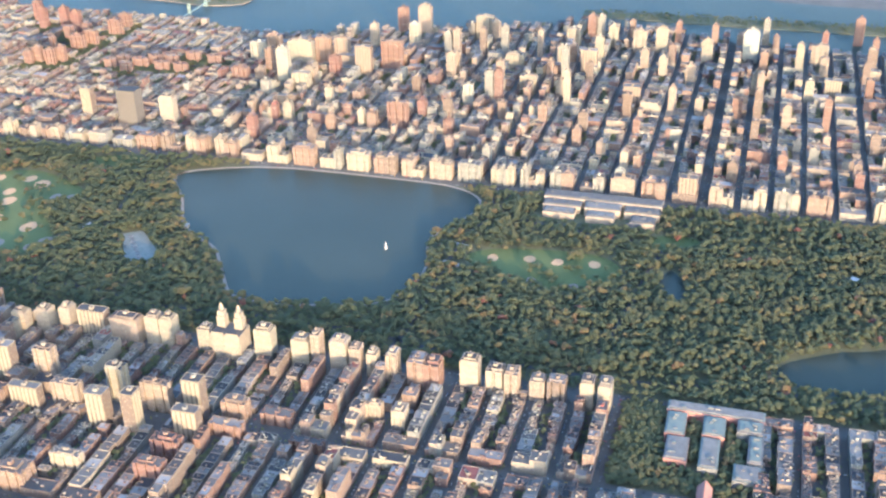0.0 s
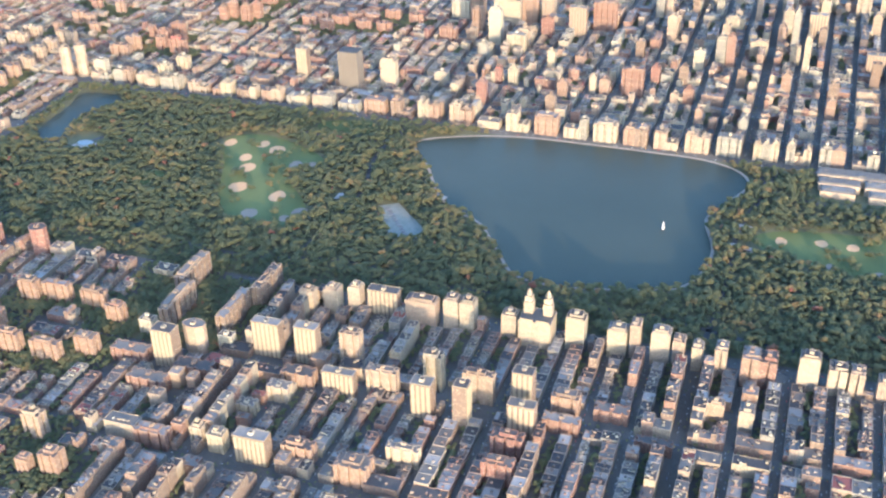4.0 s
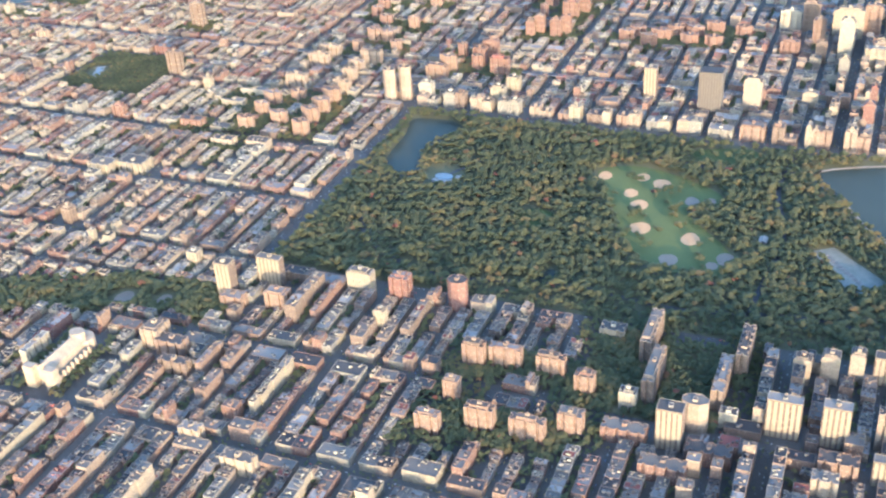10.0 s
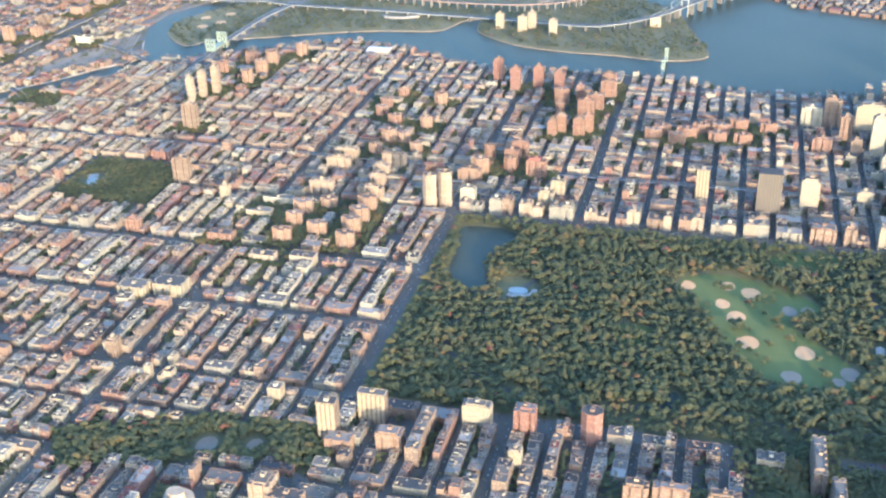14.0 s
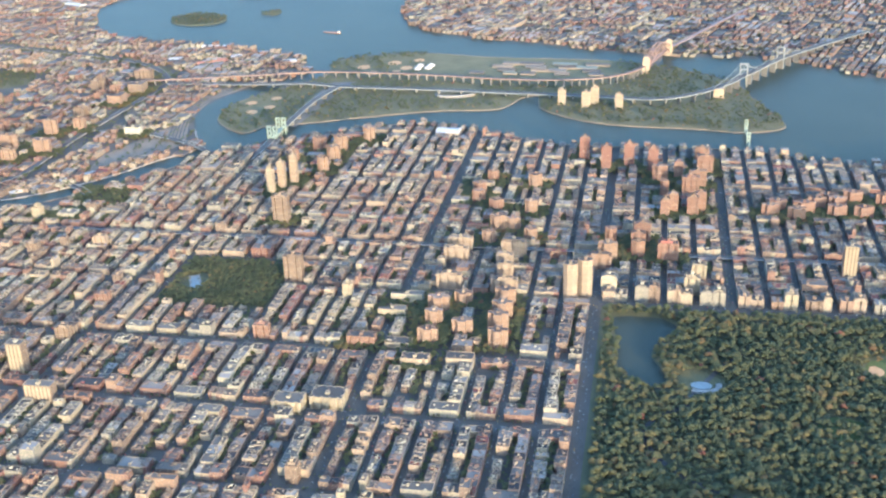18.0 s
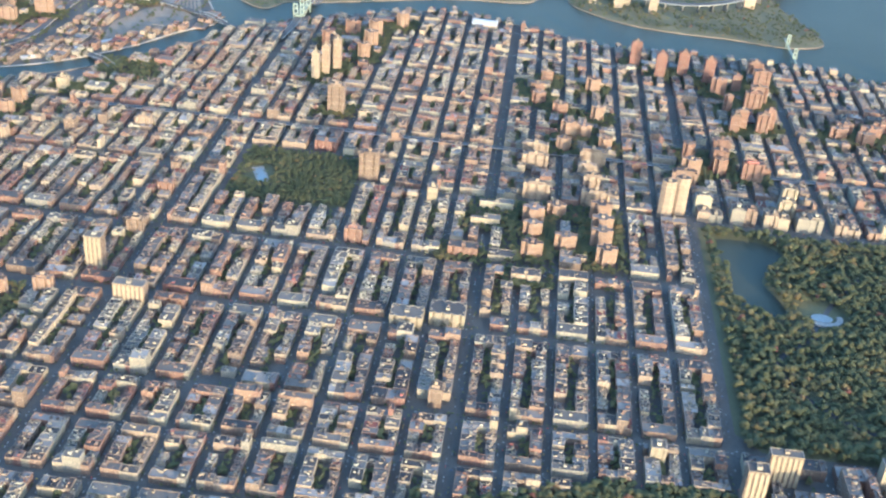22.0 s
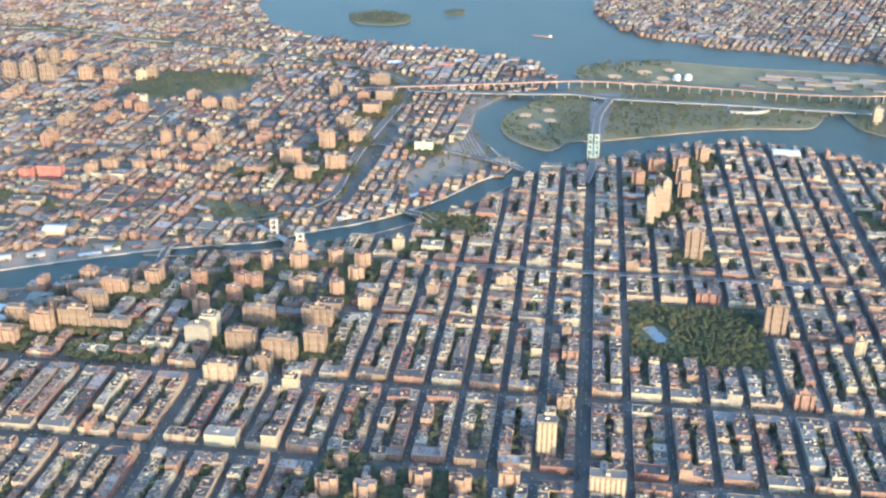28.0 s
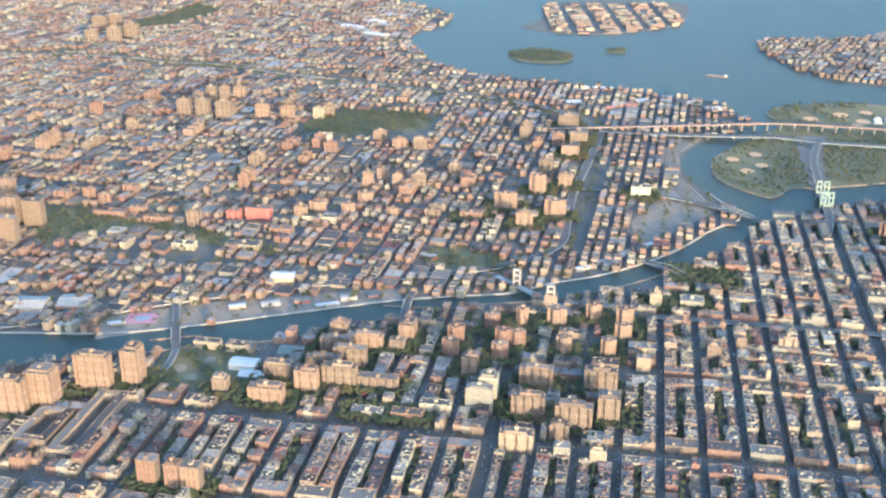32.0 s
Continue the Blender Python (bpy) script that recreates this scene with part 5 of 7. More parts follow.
def fifth_front():
    """The wall of apartment houses that faces the park along Fifth Avenue."""
    r = random.Random(77)
    rows = []
    for n in range(63, 110):
        ya, yb = street(n) + (15 if n in WIDE else 9), street(n + 1) - (15 if n + 1 in WIDE else 9)
        y = ya
        while y < yb - 8:
            d = min(r.choice((20, 28, 30, 32, 62)), yb - y)
            if yb - y - d < 12:
                d = yb - y
            h = r.uniform(42, 56) if r.random() < 0.75 else r.uniform(18, 30)
            if n > 97:
                h = r.uniform(20, 44)
            rows.append((FIFTH + 15 + 17, y + d / 2, 34, d - 0.6, h, r.choice((0.28, 0.36, 0.45, 0.5, 0.5, 0.58, 0.6, 0.7, 0.8)), "step" if r.random() < 0.3 else "slab"))
            y += d
    towers(rows, "apartment houses along Fifth Avenue", "apartment_house", 0, label="pale limestone apartment house facing the park")


fifth_front()


def scattered_towers():
    """The many towers of the Upper East Side, set on avenue corners."""
    r = random.Random(31)
    rows = []
    cols = [(1014.9, 12), (1170.4, 21), (1326.5, 11), (1481, 15), (1697.4, 15), (1926, 15), (2153, 15)]
    for n in range(66, 97):
        for ax, aw in cols:
            if r.random() < (0.5 if n < 92 else 0.28):
                s = r.choice((-1, 1))
                w, d = r.uniform(18, 26), r.uniform(18, 28)
                x = east(ax) + s * (aw + w / 2)
                y = street(n) + r.choice((-1, 1)) * (12 + d / 2)
                h = r.uniform(48, 70) if ax < 1400 else r.uniform(60, 118)
                if ax == 1170.4:
                    h = r.uniform(44, 54)
                if inside(x, y, LAND_M) and free(x, y):
                    rows.append((round(x), round(y), w, d, h, r.choice((0.05, 0.12, 0.15, 0.25, 0.28, 0.34, 0.36, 0.45, 0.5, 0.58, 0.7, 0.8)), r.choice(("slab", "slab", "slab", "step", "bays"))))
    towers(rows[:230], "towers of the east side", "tower_block", 1)


scattered_towers()


def harlem_towers():
    """Single taller houses among the walk-ups."""
    r = random.Random(91)
    rows = []
    for n in range(111, 150):
        for ax in (0, 274.3, 548.6, FIFTH, east(1015), east(1481), east(1697)):
            if r.random() < 0.10:
                x, y = ax + r.choice((-1, 1)) * 38, (street(n) + street(n + 1)) / 2 + r.uniform(-8, 8)
                if inside(x, y, LAND_M) and free(x, y) and not st_nicholas(x, y):
                    rows.append((round(x), round(y), r.uniform(20, 28), r.uniform(18, 40), r.uniform(25, 44), r.choice((0.12, 0.25, 0.36, 0.45, 0.58, 0.7)), "slab"))
    towers(rows, "mid-rise houses among the walk-ups", "apartment_house", 1)


harlem_towers()


def bronx_houses():
    """Brown apartment houses standing in pairs across the river."""
    r = random.Random(33)
    rows = []
    while len(rows) < 70:
        x, y = r.uniform(1450, 3000), r.uniform(6150, 8200)
        if y > 7000 and x < 1700 or not inside(x, y, LAND_B) or not free(x, y) or not free(x + 40, y):
            continue
        tn, hh = r.choice((0.12, 0.15, 0.28, 0.36, 0.38)), r.choice((22, 26, 34, 42, 50))
        for k in range(r.randint(1, 3)):
            if free(x + 44 * k, y):
                rows.append((round(x + 44 * k), round(y), r.uniform(18, 24), r.uniform(30, 46), hh, tn, r.choice(("slab", "slab", "ell"))))
    towers(rows, "apartment houses across the river", "apartment_house", 6, -3)


bronx_houses()
lay_blocks()
BX_OPEN = smooth([(2606, 7103), (2792, 6989), (2817, 6707), (2639, 6640), (2531, 6813), (2470, 7014)], 4)
outer_blocks("low_block", 600, 9900, -93, 76, 27, 44, 170, 16, LAND_B, 21, lambda x, y: x < 5400 and y < x * 0.28 + 8300 and not inside(x, y, BX_OPEN))
outer_blocks("low_block", 2500, 6300, -109, 74, 22, 46, 170, 14, LAND_Q, 22, lambda x, y: x < 6500 and y > 1900)
outer_blocks("island_building", 4400, 5600, 10, 16, 6, 34, 90, 26, RIK, 24, lambda x, y: True)

# ---- the park ----
sheet("ground_park", [(15, 0), (FIFTH - 15, 0), (FIFTH - 15, street(110) - 15), (60, street(110) - 15), (15, street(110) - 60)], 0.3, M_WOOD, "leaf-strewn park ground under trees")
RES = smooth([(735, 3010), (808, 2900), (846, 2745), (852, 2581), (850, 2417), (842, 2270), (800, 2180), (728, 2150), (620, 2192), (535, 2225), (413, 2195),
              (317, 2200), (240, 2232), (205, 2290), (180, 2385), (163, 2480), (178, 2580), (255, 2640), (370, 2718), (415, 2792), (480, 2858), (611, 2930)], 4)
sheet("water_reservoir", RES, 0.75, M_WATER, "still dark blue reservoir water")
b = Bag()
strip(RES + RES[:2], 7, 1.3, b, 0, 1.0)
tagged(new("path_reservoir", b.mesh("path_reservoir", [M_PATH])), "pale gravel running path on a stone rim", kind="structure")
MEER = smooth([(783, 4067), (800, 3990), (790, 3941), (737, 3905), (661, 3952), (610, 3970), (535, 3940), (471, 3940), (476, 4000), (530, 4035), (595, 4046), (689, 4050)], 4)
sheet("water_meer", MEER, 0.75, M_WATER, "small dark lake with a curving shore")
LAKES = [RES, MEER]
POOL = smooth([(95, 3500), (150, 3492), (158, 3476), (120, 3470)], 4)
TURTLE = smooth([(436, 1660), (490, 1662), (520, 1640), (470, 1612), (408, 1602), (382, 1622), (394, 1646)], 4)
LAKE = smooth([(136, 1404), (195, 1388), (242, 1322), (268, 1275), (300, 1190), (380, 1120), (330, 1040), (220, 1060), (130, 1190), (108, 1278), (122, 1345)], 4)
for nm, pl in (("water_pond", POOL), ("water_pond", TURTLE), ("water_lake", LAKE)):
    sheet(nm, pl, 0.7, M_WATER, "still dark lake under wooded banks" if nm == "water_lake" else "small dark pond among trees")
    LAKES.append(pl)
NORTH = smooth([(619, 3505), (670, 3398), (600, 3228), (535, 3190), (480, 3261), (330, 3140), (235, 3140), (228, 3280), (320, 3370), (461, 3430)], 4)
GREAT = smooth([(478, 2120), (535, 2040), (555, 1827), (478, 1749), (380, 1840), (380, 1960), (420, 2060)], 4)
EASTM = smooth([(790, 3300), (830, 3170), (755, 3140), (725, 3270)], 4)
HILL = smooth([(345, 3640), (400, 3600), (380, 3540), (310, 3570)], 4)
CEDAR = smooth([(620, 1720), (680, 1700), (690, 1600), (620, 1610)], 4)
LAWNS = [NORTH, GREAT, EASTM, HILL, CEDAR]
for pl in LAWNS:
    sheet("lawn", pl, 0.55, M_MEADOW, "mown green park lawn")


def infield(x, y, size, turn, mat=M_SAND):
    """A ball field's sanded infield: a fan with a rounded back and a squared plate corner."""
    pts = []
    for i in range(18):
        a = 6.2832 * i / 18
        rad = size * 0.84 * (1.0 if i not in (0, 1, 17) else 1.18)
        pts.append((x + rad * math.cos(a + turn) * 1.0, y + rad * 0.82 * math.sin(a + turn)))
    sheet("infield", pts, 0.62, mat, "sandy ball field infield on the lawn")
    return (x, y, size)


SANDS = [infield(*p) for p in ((601, 3483, 24, 0.3), (617, 3394, 24, 2.0), (593, 3342, 30, 1.0), (531, 3403, 24, 0.5), (481, 3372, 30, 2.5), (379, 3344, 32, 1.5), (360, 3230, 30, 0.2))]
SANDS += [infield(*p, M_DIRT) for p in ((265, 3257, 28, 1.2), (302, 3144, 28, 3.0), (529, 3259, 24, 0.5), (540, 3220, 20, 2.0), (266, 3166, 18, 1.0))]
SANDS += [infield(*p) for p in ((484, 2054, 19, 0.4), (499, 1968, 19, 1.5), (499, 1902, 19, 2.2), (507, 1817, 20, 0.9))]
SANDS += [infield(*p, M_DIRT) for p in ((402, 1945, 16, 0.5), (397, 1847, 16, 1.5))]
COURT = [(385, 2978), (412, 2935), (300, 2822), (238, 2850), (262, 2900)]
sheet("tennis_courts_ground", COURT, 0.62, M_BLUE, "grey-green tennis court surface")
for i in range(6):
    t = i / 6
    cx, cy = 380 - 125 * t, 2950 - 100 * t
    c = thing("tennis_court", cx - 6, cy - 4, "pale worn tennis court with a net", "tennis court", "tennis courts in the park", 0.66, 42)
    bb = Bag()
    bb.box(-12, 12, -5.5, 5.5, 0, 0.1, wall=0, roof=0)
    part("surface", bb.mesh("surface", [M_GRAVEL]), c)
    bb = Bag()
    bb.box(-0.1, 0.1, -6, 6, 0.1, 1.1, wall=0, roof=0)
    part("net", bb.mesh("net", [M_STEEL]), c)
rink = thing("skating_rink", 492, 3861, "white oval skating rink with a curved terrace", "ice rink", z=0.4)
bb = Bag()
bb.prism([(16 * math.cos(6.283 * i / 20), 23 * math.sin(6.283 * i / 20)) for i in range(20)], 0, 1.2, wall=0, roof=0)
part("ice", bb.mesh("ice", [M_POOL]), rink)
bb = Bag()
strip([(30 * math.cos(2.6 + 2.4 * i / 12) * 0.95, 38 * math.sin(2.6 + 2.4 * i / 12)) for i in range(13)], 12, 4.0, bb, 0, 4.0)
part("terrace", bb.mesh("terrace", [M_CONC]), rink)
gate = thing("gatehouse", 452, 2836, "small pale stone gatehouse at the reservoir", "gatehouse")
bb = Bag()
bb.box(-8, 8, -6, 6, 0, 8, wall=0, roof=0)
part("wall", bb.mesh("wall", [M_STONE]), gate)
bb = Bag()
bb.box(-9, 9, -7, 7, 8, 9.2, wall=0, roof=0)
part("roof", bb.mesh("roof", [M_CONC]), gate)
jet = thing("fountain", 465, 2313, "white plume of a reservoir fountain", "fountain", z=0.7)
bb = Bag()
for k, (w, z0, z1) in enumerate(((3.2, 0, 6), (2.4, 6, 13), (1.4, 13, 19))):
    ring = [(w * math.cos(6.283 * i / 9 + k), w * math.sin(6.283 * i / 9 + k)) for i in range(9)]
    bb.prism(ring, z0, z1, wall=0, roof=0)
part("spray", bb.mesh("spray", [M_WHITE]), jet)
DRIVES = [[(55, 1100), (95, 1400), (60, 1700), (75, 2050), (105, 2250), (110, 2500), (95, 2750), (130, 2950), (90, 3200), (110, 3450), (70, 3700), (150, 3900), (300, 3980), (420, 3880)],
          [(780, 1100), (690, 1400), (640, 1650), (700, 2050), (800, 2130)], [(740, 3040), (700, 3200), (740, 3450), (700, 3700), (600, 3800), (430, 3890)],
          [(15, street(97) + 10), (200, 3060), (420, 3040), (640, 3080), (845, street(97))], [(15, street(86)), (250, 2150), (500, 2150), (700, 2110), (845, street(85))],
          [(15, street(81)), (300, 1720), (520, 1690), (700, 1650), (845, street(79))]]
for ln in DRIVES:
    b = Bag()
    strip(smooth(ln, 5, False), 11, 0.5, b, 0)
    tagged(new("road_park", b.mesh("road_park", [M_ROAD])), "grey winding park drive under trees", kind="structure")

# ---- other green places ----
GARVEY = [(728, street(120) + 10), (1000, street(120) + 10), (1000, street(124) - 10), (728, street(124) - 10)]
sheet("ground_hillside_park", MORNING, 0.4, M_WOOD, "dark wooded hillside park")
infield_h = [(-205 + 26 * math.cos(6.2832 * i / 14), 4315 + 20 * math.sin(6.2832 * i / 14)) for i in range(14)]
sheet("infield", infield_h, 0.6, M_DIRT, "worn sandy ball field in the hillside park")
infield_h = [(-186 + 20 * math.cos(6.2832 * i / 14), 4226 + 15 * math.sin(6.2832 * i / 14)) for i in range(14)]
sheet("infield", infield_h, 0.6, M_DIRT, "worn sandy ball field in the hillside park")
sheet("ground_corridor", CORRIDOR, 0.3, M_LAWN, "grass verges beside the expressway")
sheet("ground_railway_cut", CUT, 0.4, M_LAWN, "green sunken strip beside the railway")
sheet("ground_bank", BANK, 0.4, M_LAWN, "rough grass on the river bank")
sheet("ground_far_wood", FARWOOD, 0.4, M_LAWN, "far wooded ground")
sheet("ground_river_lots", RIVER_LOTS, 0.4, M_DIRT, "bare yards and parking along the river wall")
for p in ((725, 6831, 22, 0.4), (694, 6792, 18, 1.6), (775, 6780, 17, 2.4)):
    infield(*p, M_DIRT)
sheet("ground_lot", LOT, 0.4, M_DIRT, "bare pale brown lot by the river")
sheet("road_wide", WIDEST, 0.4, M_GROUND, "broad dark avenue with side lanes")
sheet("lawn_museum", [(-250, street(77) + 8), (-2, street(77) + 8), (0, street(80) - 14), (-250, street(80) - 14)], 0.35, M_WOOD, "shaded lawn round the museum")
sheet("ground_square", GARVEY, 0.4, M_WOOD, "dark wooded square park")
sheet("ground_far_park", BX_OPEN, 0.4, M_LAWN, "green wooded park across the river")
for a, b_, c, d in ((-262, -20, 3065, 3325), (640, 825, 6690, 6890)):
    sheet("lawn", [(a, c), (b_, c), (b_, d), (a, d)], 0.4, M_LAWN, "estate lawn between towers")
pool = thing("swimming_pool", 858, 5165, "pale blue swimming pool in the park", "swimming pool", z=0.5, turn=25)
bb = Bag()
bb.box(-42, 42, -15, 15, 0, 0.6, wall=1, roof=1)
part("deck", bb.mesh("deck", [M_POOL, M_CONC]), pool)
bb = Bag()
bb.box(-36, 36, -10, 10, 0.6, 0.8, wall=0, roof=0)
part("basin", bb.mesh("basin", [M_POOL]), pool)


def park_house(x, y, w, d, h, turn, roof, label):
    root = thing("park_building", x, y, label, "building", turn=turn, z=0.3)
    b = Bag()
    b.box(-w / 2, w / 2, -d / 2, d / 2, 0, h, wall=0, roof=0)
    part("wall", b.mesh("wall", [M_STONE]), root)
    b = Bag()
    for s in (-1, 1):
        b.quad([(-w / 2 - 1, s * (d / 2 + 1), h), (w / 2 + 1, s * (d / 2 + 1), h), (w / 2 + 1, 0, h + d * 0.25), (-w / 2 - 1, 0, h + d * 0.25)][::s], 0)
    for e in (-1, 1):
        b.quad([(e * (w / 2 + 1), -e * (d / 2 + 1), h), (e * (w / 2 + 1), e * (d / 2 + 1), h), (e * (w / 2 + 1), 0, h + d * 0.25)], 0)
    part("roof", b.mesh("roof", [roof]), root)


HOUSES = [(425, 2130, 60, 12, 5, 75, M_CONC, "long grey-roofed service building by the reservoir"), (520, 2140, 50, 12, 5, 80, M_CONC, "long grey-roofed police house in the park"),
          (569, 1236, 30, 14, 5, 60, M_WHITE, "white-roofed boathouse among the trees"), (395, 3080, 24, 16, 5, 0, M_CONC, "grey-roofed recreation house in the park")]
for h in HOUSES:
    park_house(*h)


# ---- trees ----
PHI = (1 + 5 ** 0.5) / 2
ICO_V = np.array([(-1, PHI, 0), (1, PHI, 0), (-1, -PHI, 0), (1, -PHI, 0), (0, -1, PHI), (0, 1, PHI), (0, -1, -PHI), (0, 1, -PHI), (PHI, 0, -1), (PHI, 0, 1), (-PHI, 0, -1), (-PHI, 0, 1)]) / 1.902
ICO_F = np.array([(0, 11, 5), (0, 5, 1), (0, 1, 7), (0, 7, 10), (0, 10, 11), (1, 5, 9), (5, 11, 4), (11, 10, 2), (10, 7, 6), (7, 1, 8),
                  (3, 9, 4), (3, 4, 2), (3, 2, 6), (3, 6, 8), (3, 8, 9), (4, 9, 5), (2, 4, 11), (6, 2, 10), (8, 6, 7), (9, 8, 1)])


def clumps_mesh(name, centres, radii, tones, gen, mats):
    """Ragged leaf clumps, one for each centre, in one mesh."""
    n = len(centres)
    jit = gen.uniform(0.72, 1.28, (n, 12, 1))
    squash = np.stack([gen.uniform(0.85, 1.2, n), gen.uniform(0.85, 1.2, n), gen.uniform(0.65, 0.95, n)], 1)[:, None, :]
    v = (centres[:, None, :] + ICO_V[None] * jit * squash * radii[:, None, None]).reshape(-1, 3) * K
    f = (ICO_F[None] + (np.arange(n) * 12)[:, None, None]).reshape(-1, 3)
    me = bpy.data.meshes.new(name)
    me.vertices.add(len(v)), me.loops.add(len(f) * 3), me.polygons.add(len(f))
    me.vertices.foreach_set("co", v.astype(np.float32).ravel())
    me.loops.foreach_set("vertex_index", f.astype(np.int32).ravel())
    me.polygons.foreach_set("loop_start", np.arange(0, len(f) * 3, 3, dtype=np.int32))
    me.update(calc_edges=True)
    me.attributes.new("tone", "FLOAT", "FACE").data.foreach_set("value", np.repeat(tones, 20).astype(np.float32))
    for m in mats:
        me.materials.append(m)
    return me


def leaf_tone(gen, x, y):
    """Mostly green, with turning patches."""
    k = noise.noise(Vector((x * 0.011, y * 0.011, 3.1))) + 0.5 * noise.noise(Vector((x * 0.03, y * 0.03, 7.7)))
    u = gen.uniform(0, 1)
    if u < 0.006:
        return 0.97
    if u < 0.03 + 0.55 * max(0, k - 0.05):
        return gen.uniform(0.6, 0.88)
    return min(0.62, max(0.02, 0.28 + 0.5 * k + gen.uniform(-0.2, 0.24)))


def wood(name, pts, label, seed, per=6, spread=0.8):
    """A stand of trees: pts are x, y, radius, tone, ground height."""
    gen = np.random.default_rng(seed)
    c, rad, tn = [], [], []
    for x, y, r, t, z in pts:
        h = r * gen.uniform(1.5, 1.85)
        for i in range(per):
            a, q = gen.uniform(0, 6.283), r * spread * (0 if i == 0 else gen.uniform(0.45, 1.1))
            c.append((x + q * math.cos(a), y + q * math.sin(a), z + h + (r * 0.25 if i == 0 else gen.uniform(-0.35, 0.2) * r)))
            rad.append(r * (0.6 if i == 0 else gen.uniform(0.36, 0.58)))
            tn.append(min(1, max(0, t + gen.uniform(-0.06, 0.06))))
    me = clumps_mesh(name, np.array(c), np.array(rad), np.array(tn), gen, [M_LEAF])
    return tagged(new(name, me), label, "trees", kind="stuff")


def in_any(x, y, polys):
    return any(inside(x, y, p) for p in polys)


def on_drive(x, y):
    return any(abs(x - a) < 7 and abs(y - b) < 7 for a, b in DRIVE_PTS)


DRIVE_PTS = [p for ln in DRIVES for p in smooth(ln, 24, False)]
DRIVE_SET = {(int(a // 8), int(b // 8)) for a, b in DRIVE_PTS}
gen = np.random.default_rng(4)
STEP = 13.0
SHORE = RES[:28:2] + RES[-26::2] + MEER[20:40:3]       # where the turning trees stand thickest
zones, singles = {}, []
for iy in range(int(1000 / STEP), int((street(110) - 20) / STEP)):
    for ix in range(int(20 / STEP), int((FIFTH - 18) / STEP)):
        x, y = (ix + 0.5) * STEP + gen.uniform(-5.8, 5.8), (iy + 0.5) * STEP + gen.uniform(-5.4, 5.4)
        if gen.uniform() < 0.04 or (int(x // 8), int(y // 8)) in DRIVE_SET or in_any(x, y, LAKES):
            continue
        if in_any(x, y, LAWNS[:2]) and gen.uniform() > 0.13 or in_any(x, y, LAWNS[2:]) and gen.uniform() > 0.3:
            continue
        if any(math.hypot(x - a, y - b) < s + 7 for a, b, s in SANDS) or inside(x, y, COURT) or math.hypot(x - 492, y - 3861) < 52:
            continue
        if 690 < x < 845 and 1690 < y < 2000 or any(abs(x - h[0]) < 34 and abs(y - h[1]) < 34 and abs((x - h[0]) * math.sin(radians(h[5])) - (y - h[1]) * math.cos(radians(h[5]))) < h[3] for h in HOUSES):
            continue
        if any((x - a) ** 2 + (y - b) ** 2 < 120 for a, b in RES[::2]):
            continue
        r = gen.uniform(5.4, 10.6) * (1.0 + 0.25 * noise.noise(Vector((x * 0.02, y * 0.02, 9.0))))
        t = leaf_tone(gen, x, y)
        if min((x - a) ** 2 + (y - b) ** 2 for a, b in SHORE) < 2000 and gen.uniform() < 0.7:
            t = gen.uniform(0.5, 0.82)
        if 18 < x < 62 and 1660 < y < 4040 and len(singles) < 280 and gen.uniform() < 0.55:
            singles.append((x, y, r, t))
            continue
        zones.setdefault(int(y // 520), []).append((x, y, r, t, 0.3))
for z, pts in zones.items():
    wood("park_trees", pts, "dense park trees turning from green to yellow and rust", 100 + z)


def tree_kind(seed, tone):
    """One tree: a tapered trunk, a few limbs, and a crown of ragged clumps."""
    g = np.random.default_rng(seed)
    root = thing("tree", 0, 0, "broad park tree, %s leaves" % ("dark green" if tone < 0.3 else "olive green" if tone < 0.6 else "yellowing" if tone < 0.85 else "rust red"), "tree", "trees along the park's west edge", 0.3)
    b = Bag()
    for i in range(6):
        a, c = 6.2832 * i / 6, 6.2832 * (i + 1) / 6
        b.quad([(0.5 * math.cos(a), 0.5 * math.sin(a), 0), (0.5 * math.cos(c), 0.5 * math.sin(c), 0), (0.28 * math.cos(c), 0.28 * math.sin(c), 6), (0.28 * math.cos(a), 0.28 * math.sin(a), 6)], 0)
    for i in range(4):
        a = i * 1.6 + seed
        ex, ey = 3.2 * math.cos(a), 3.2 * math.sin(a)
        b.quad([(0.15, 0, 5), (-0.15, 0.1, 5), (ex, ey, 9)], 0)
        b.quad([(0, 0.15, 5), (0, -0.15, 5), (ex, ey, 9)], 0)
    part("trunk", b.mesh("trunk", [M_BARK]), root)
    n = 13
    ang = g.uniform(0, 6.283, n)
    q = g.uniform(0.2, 1, n) ** 0.6 * 4.2
    c = np.stack([q * np.cos(ang), q * np.sin(ang), 9.5 + g.uniform(-3, 3, n) * (1 - q / 7)], 1)
    part("crown", clumps_mesh("crown", c, g.uniform(1.5, 2.7, n), np.clip(tone + g.uniform(-0.07, 0.07, n), 0, 1), g, [M_LEAF]), root)
    return root


kinds = [(tn, tree_kind(50 + i, tn)) for i, tn in enumerate((0.1, 0.2, 0.32, 0.45, 0.55, 0.7, 0.82, 0.97))]
used = set()
for x, y, r, t in singles:
    tn, proto = min(kinds, key=lambda q: abs(q[0] - t))
    m = Matrix.Translation((x * K, y * K, 0.3 * K)) @ Matrix.Rotation(x * 0.7 + y, 4, "Z")
    if tn not in used:
        used.add(tn)
        proto.matrix_basis = m
    else:
        copy_thing(proto, m)
for i, (tn, proto) in enumerate(kinds):
    if tn not in used:
        proto.matrix_basis = Matrix.Translation(((40 + 3 * i) * K, (1500 + 14 * i) * K, 0.3 * K))


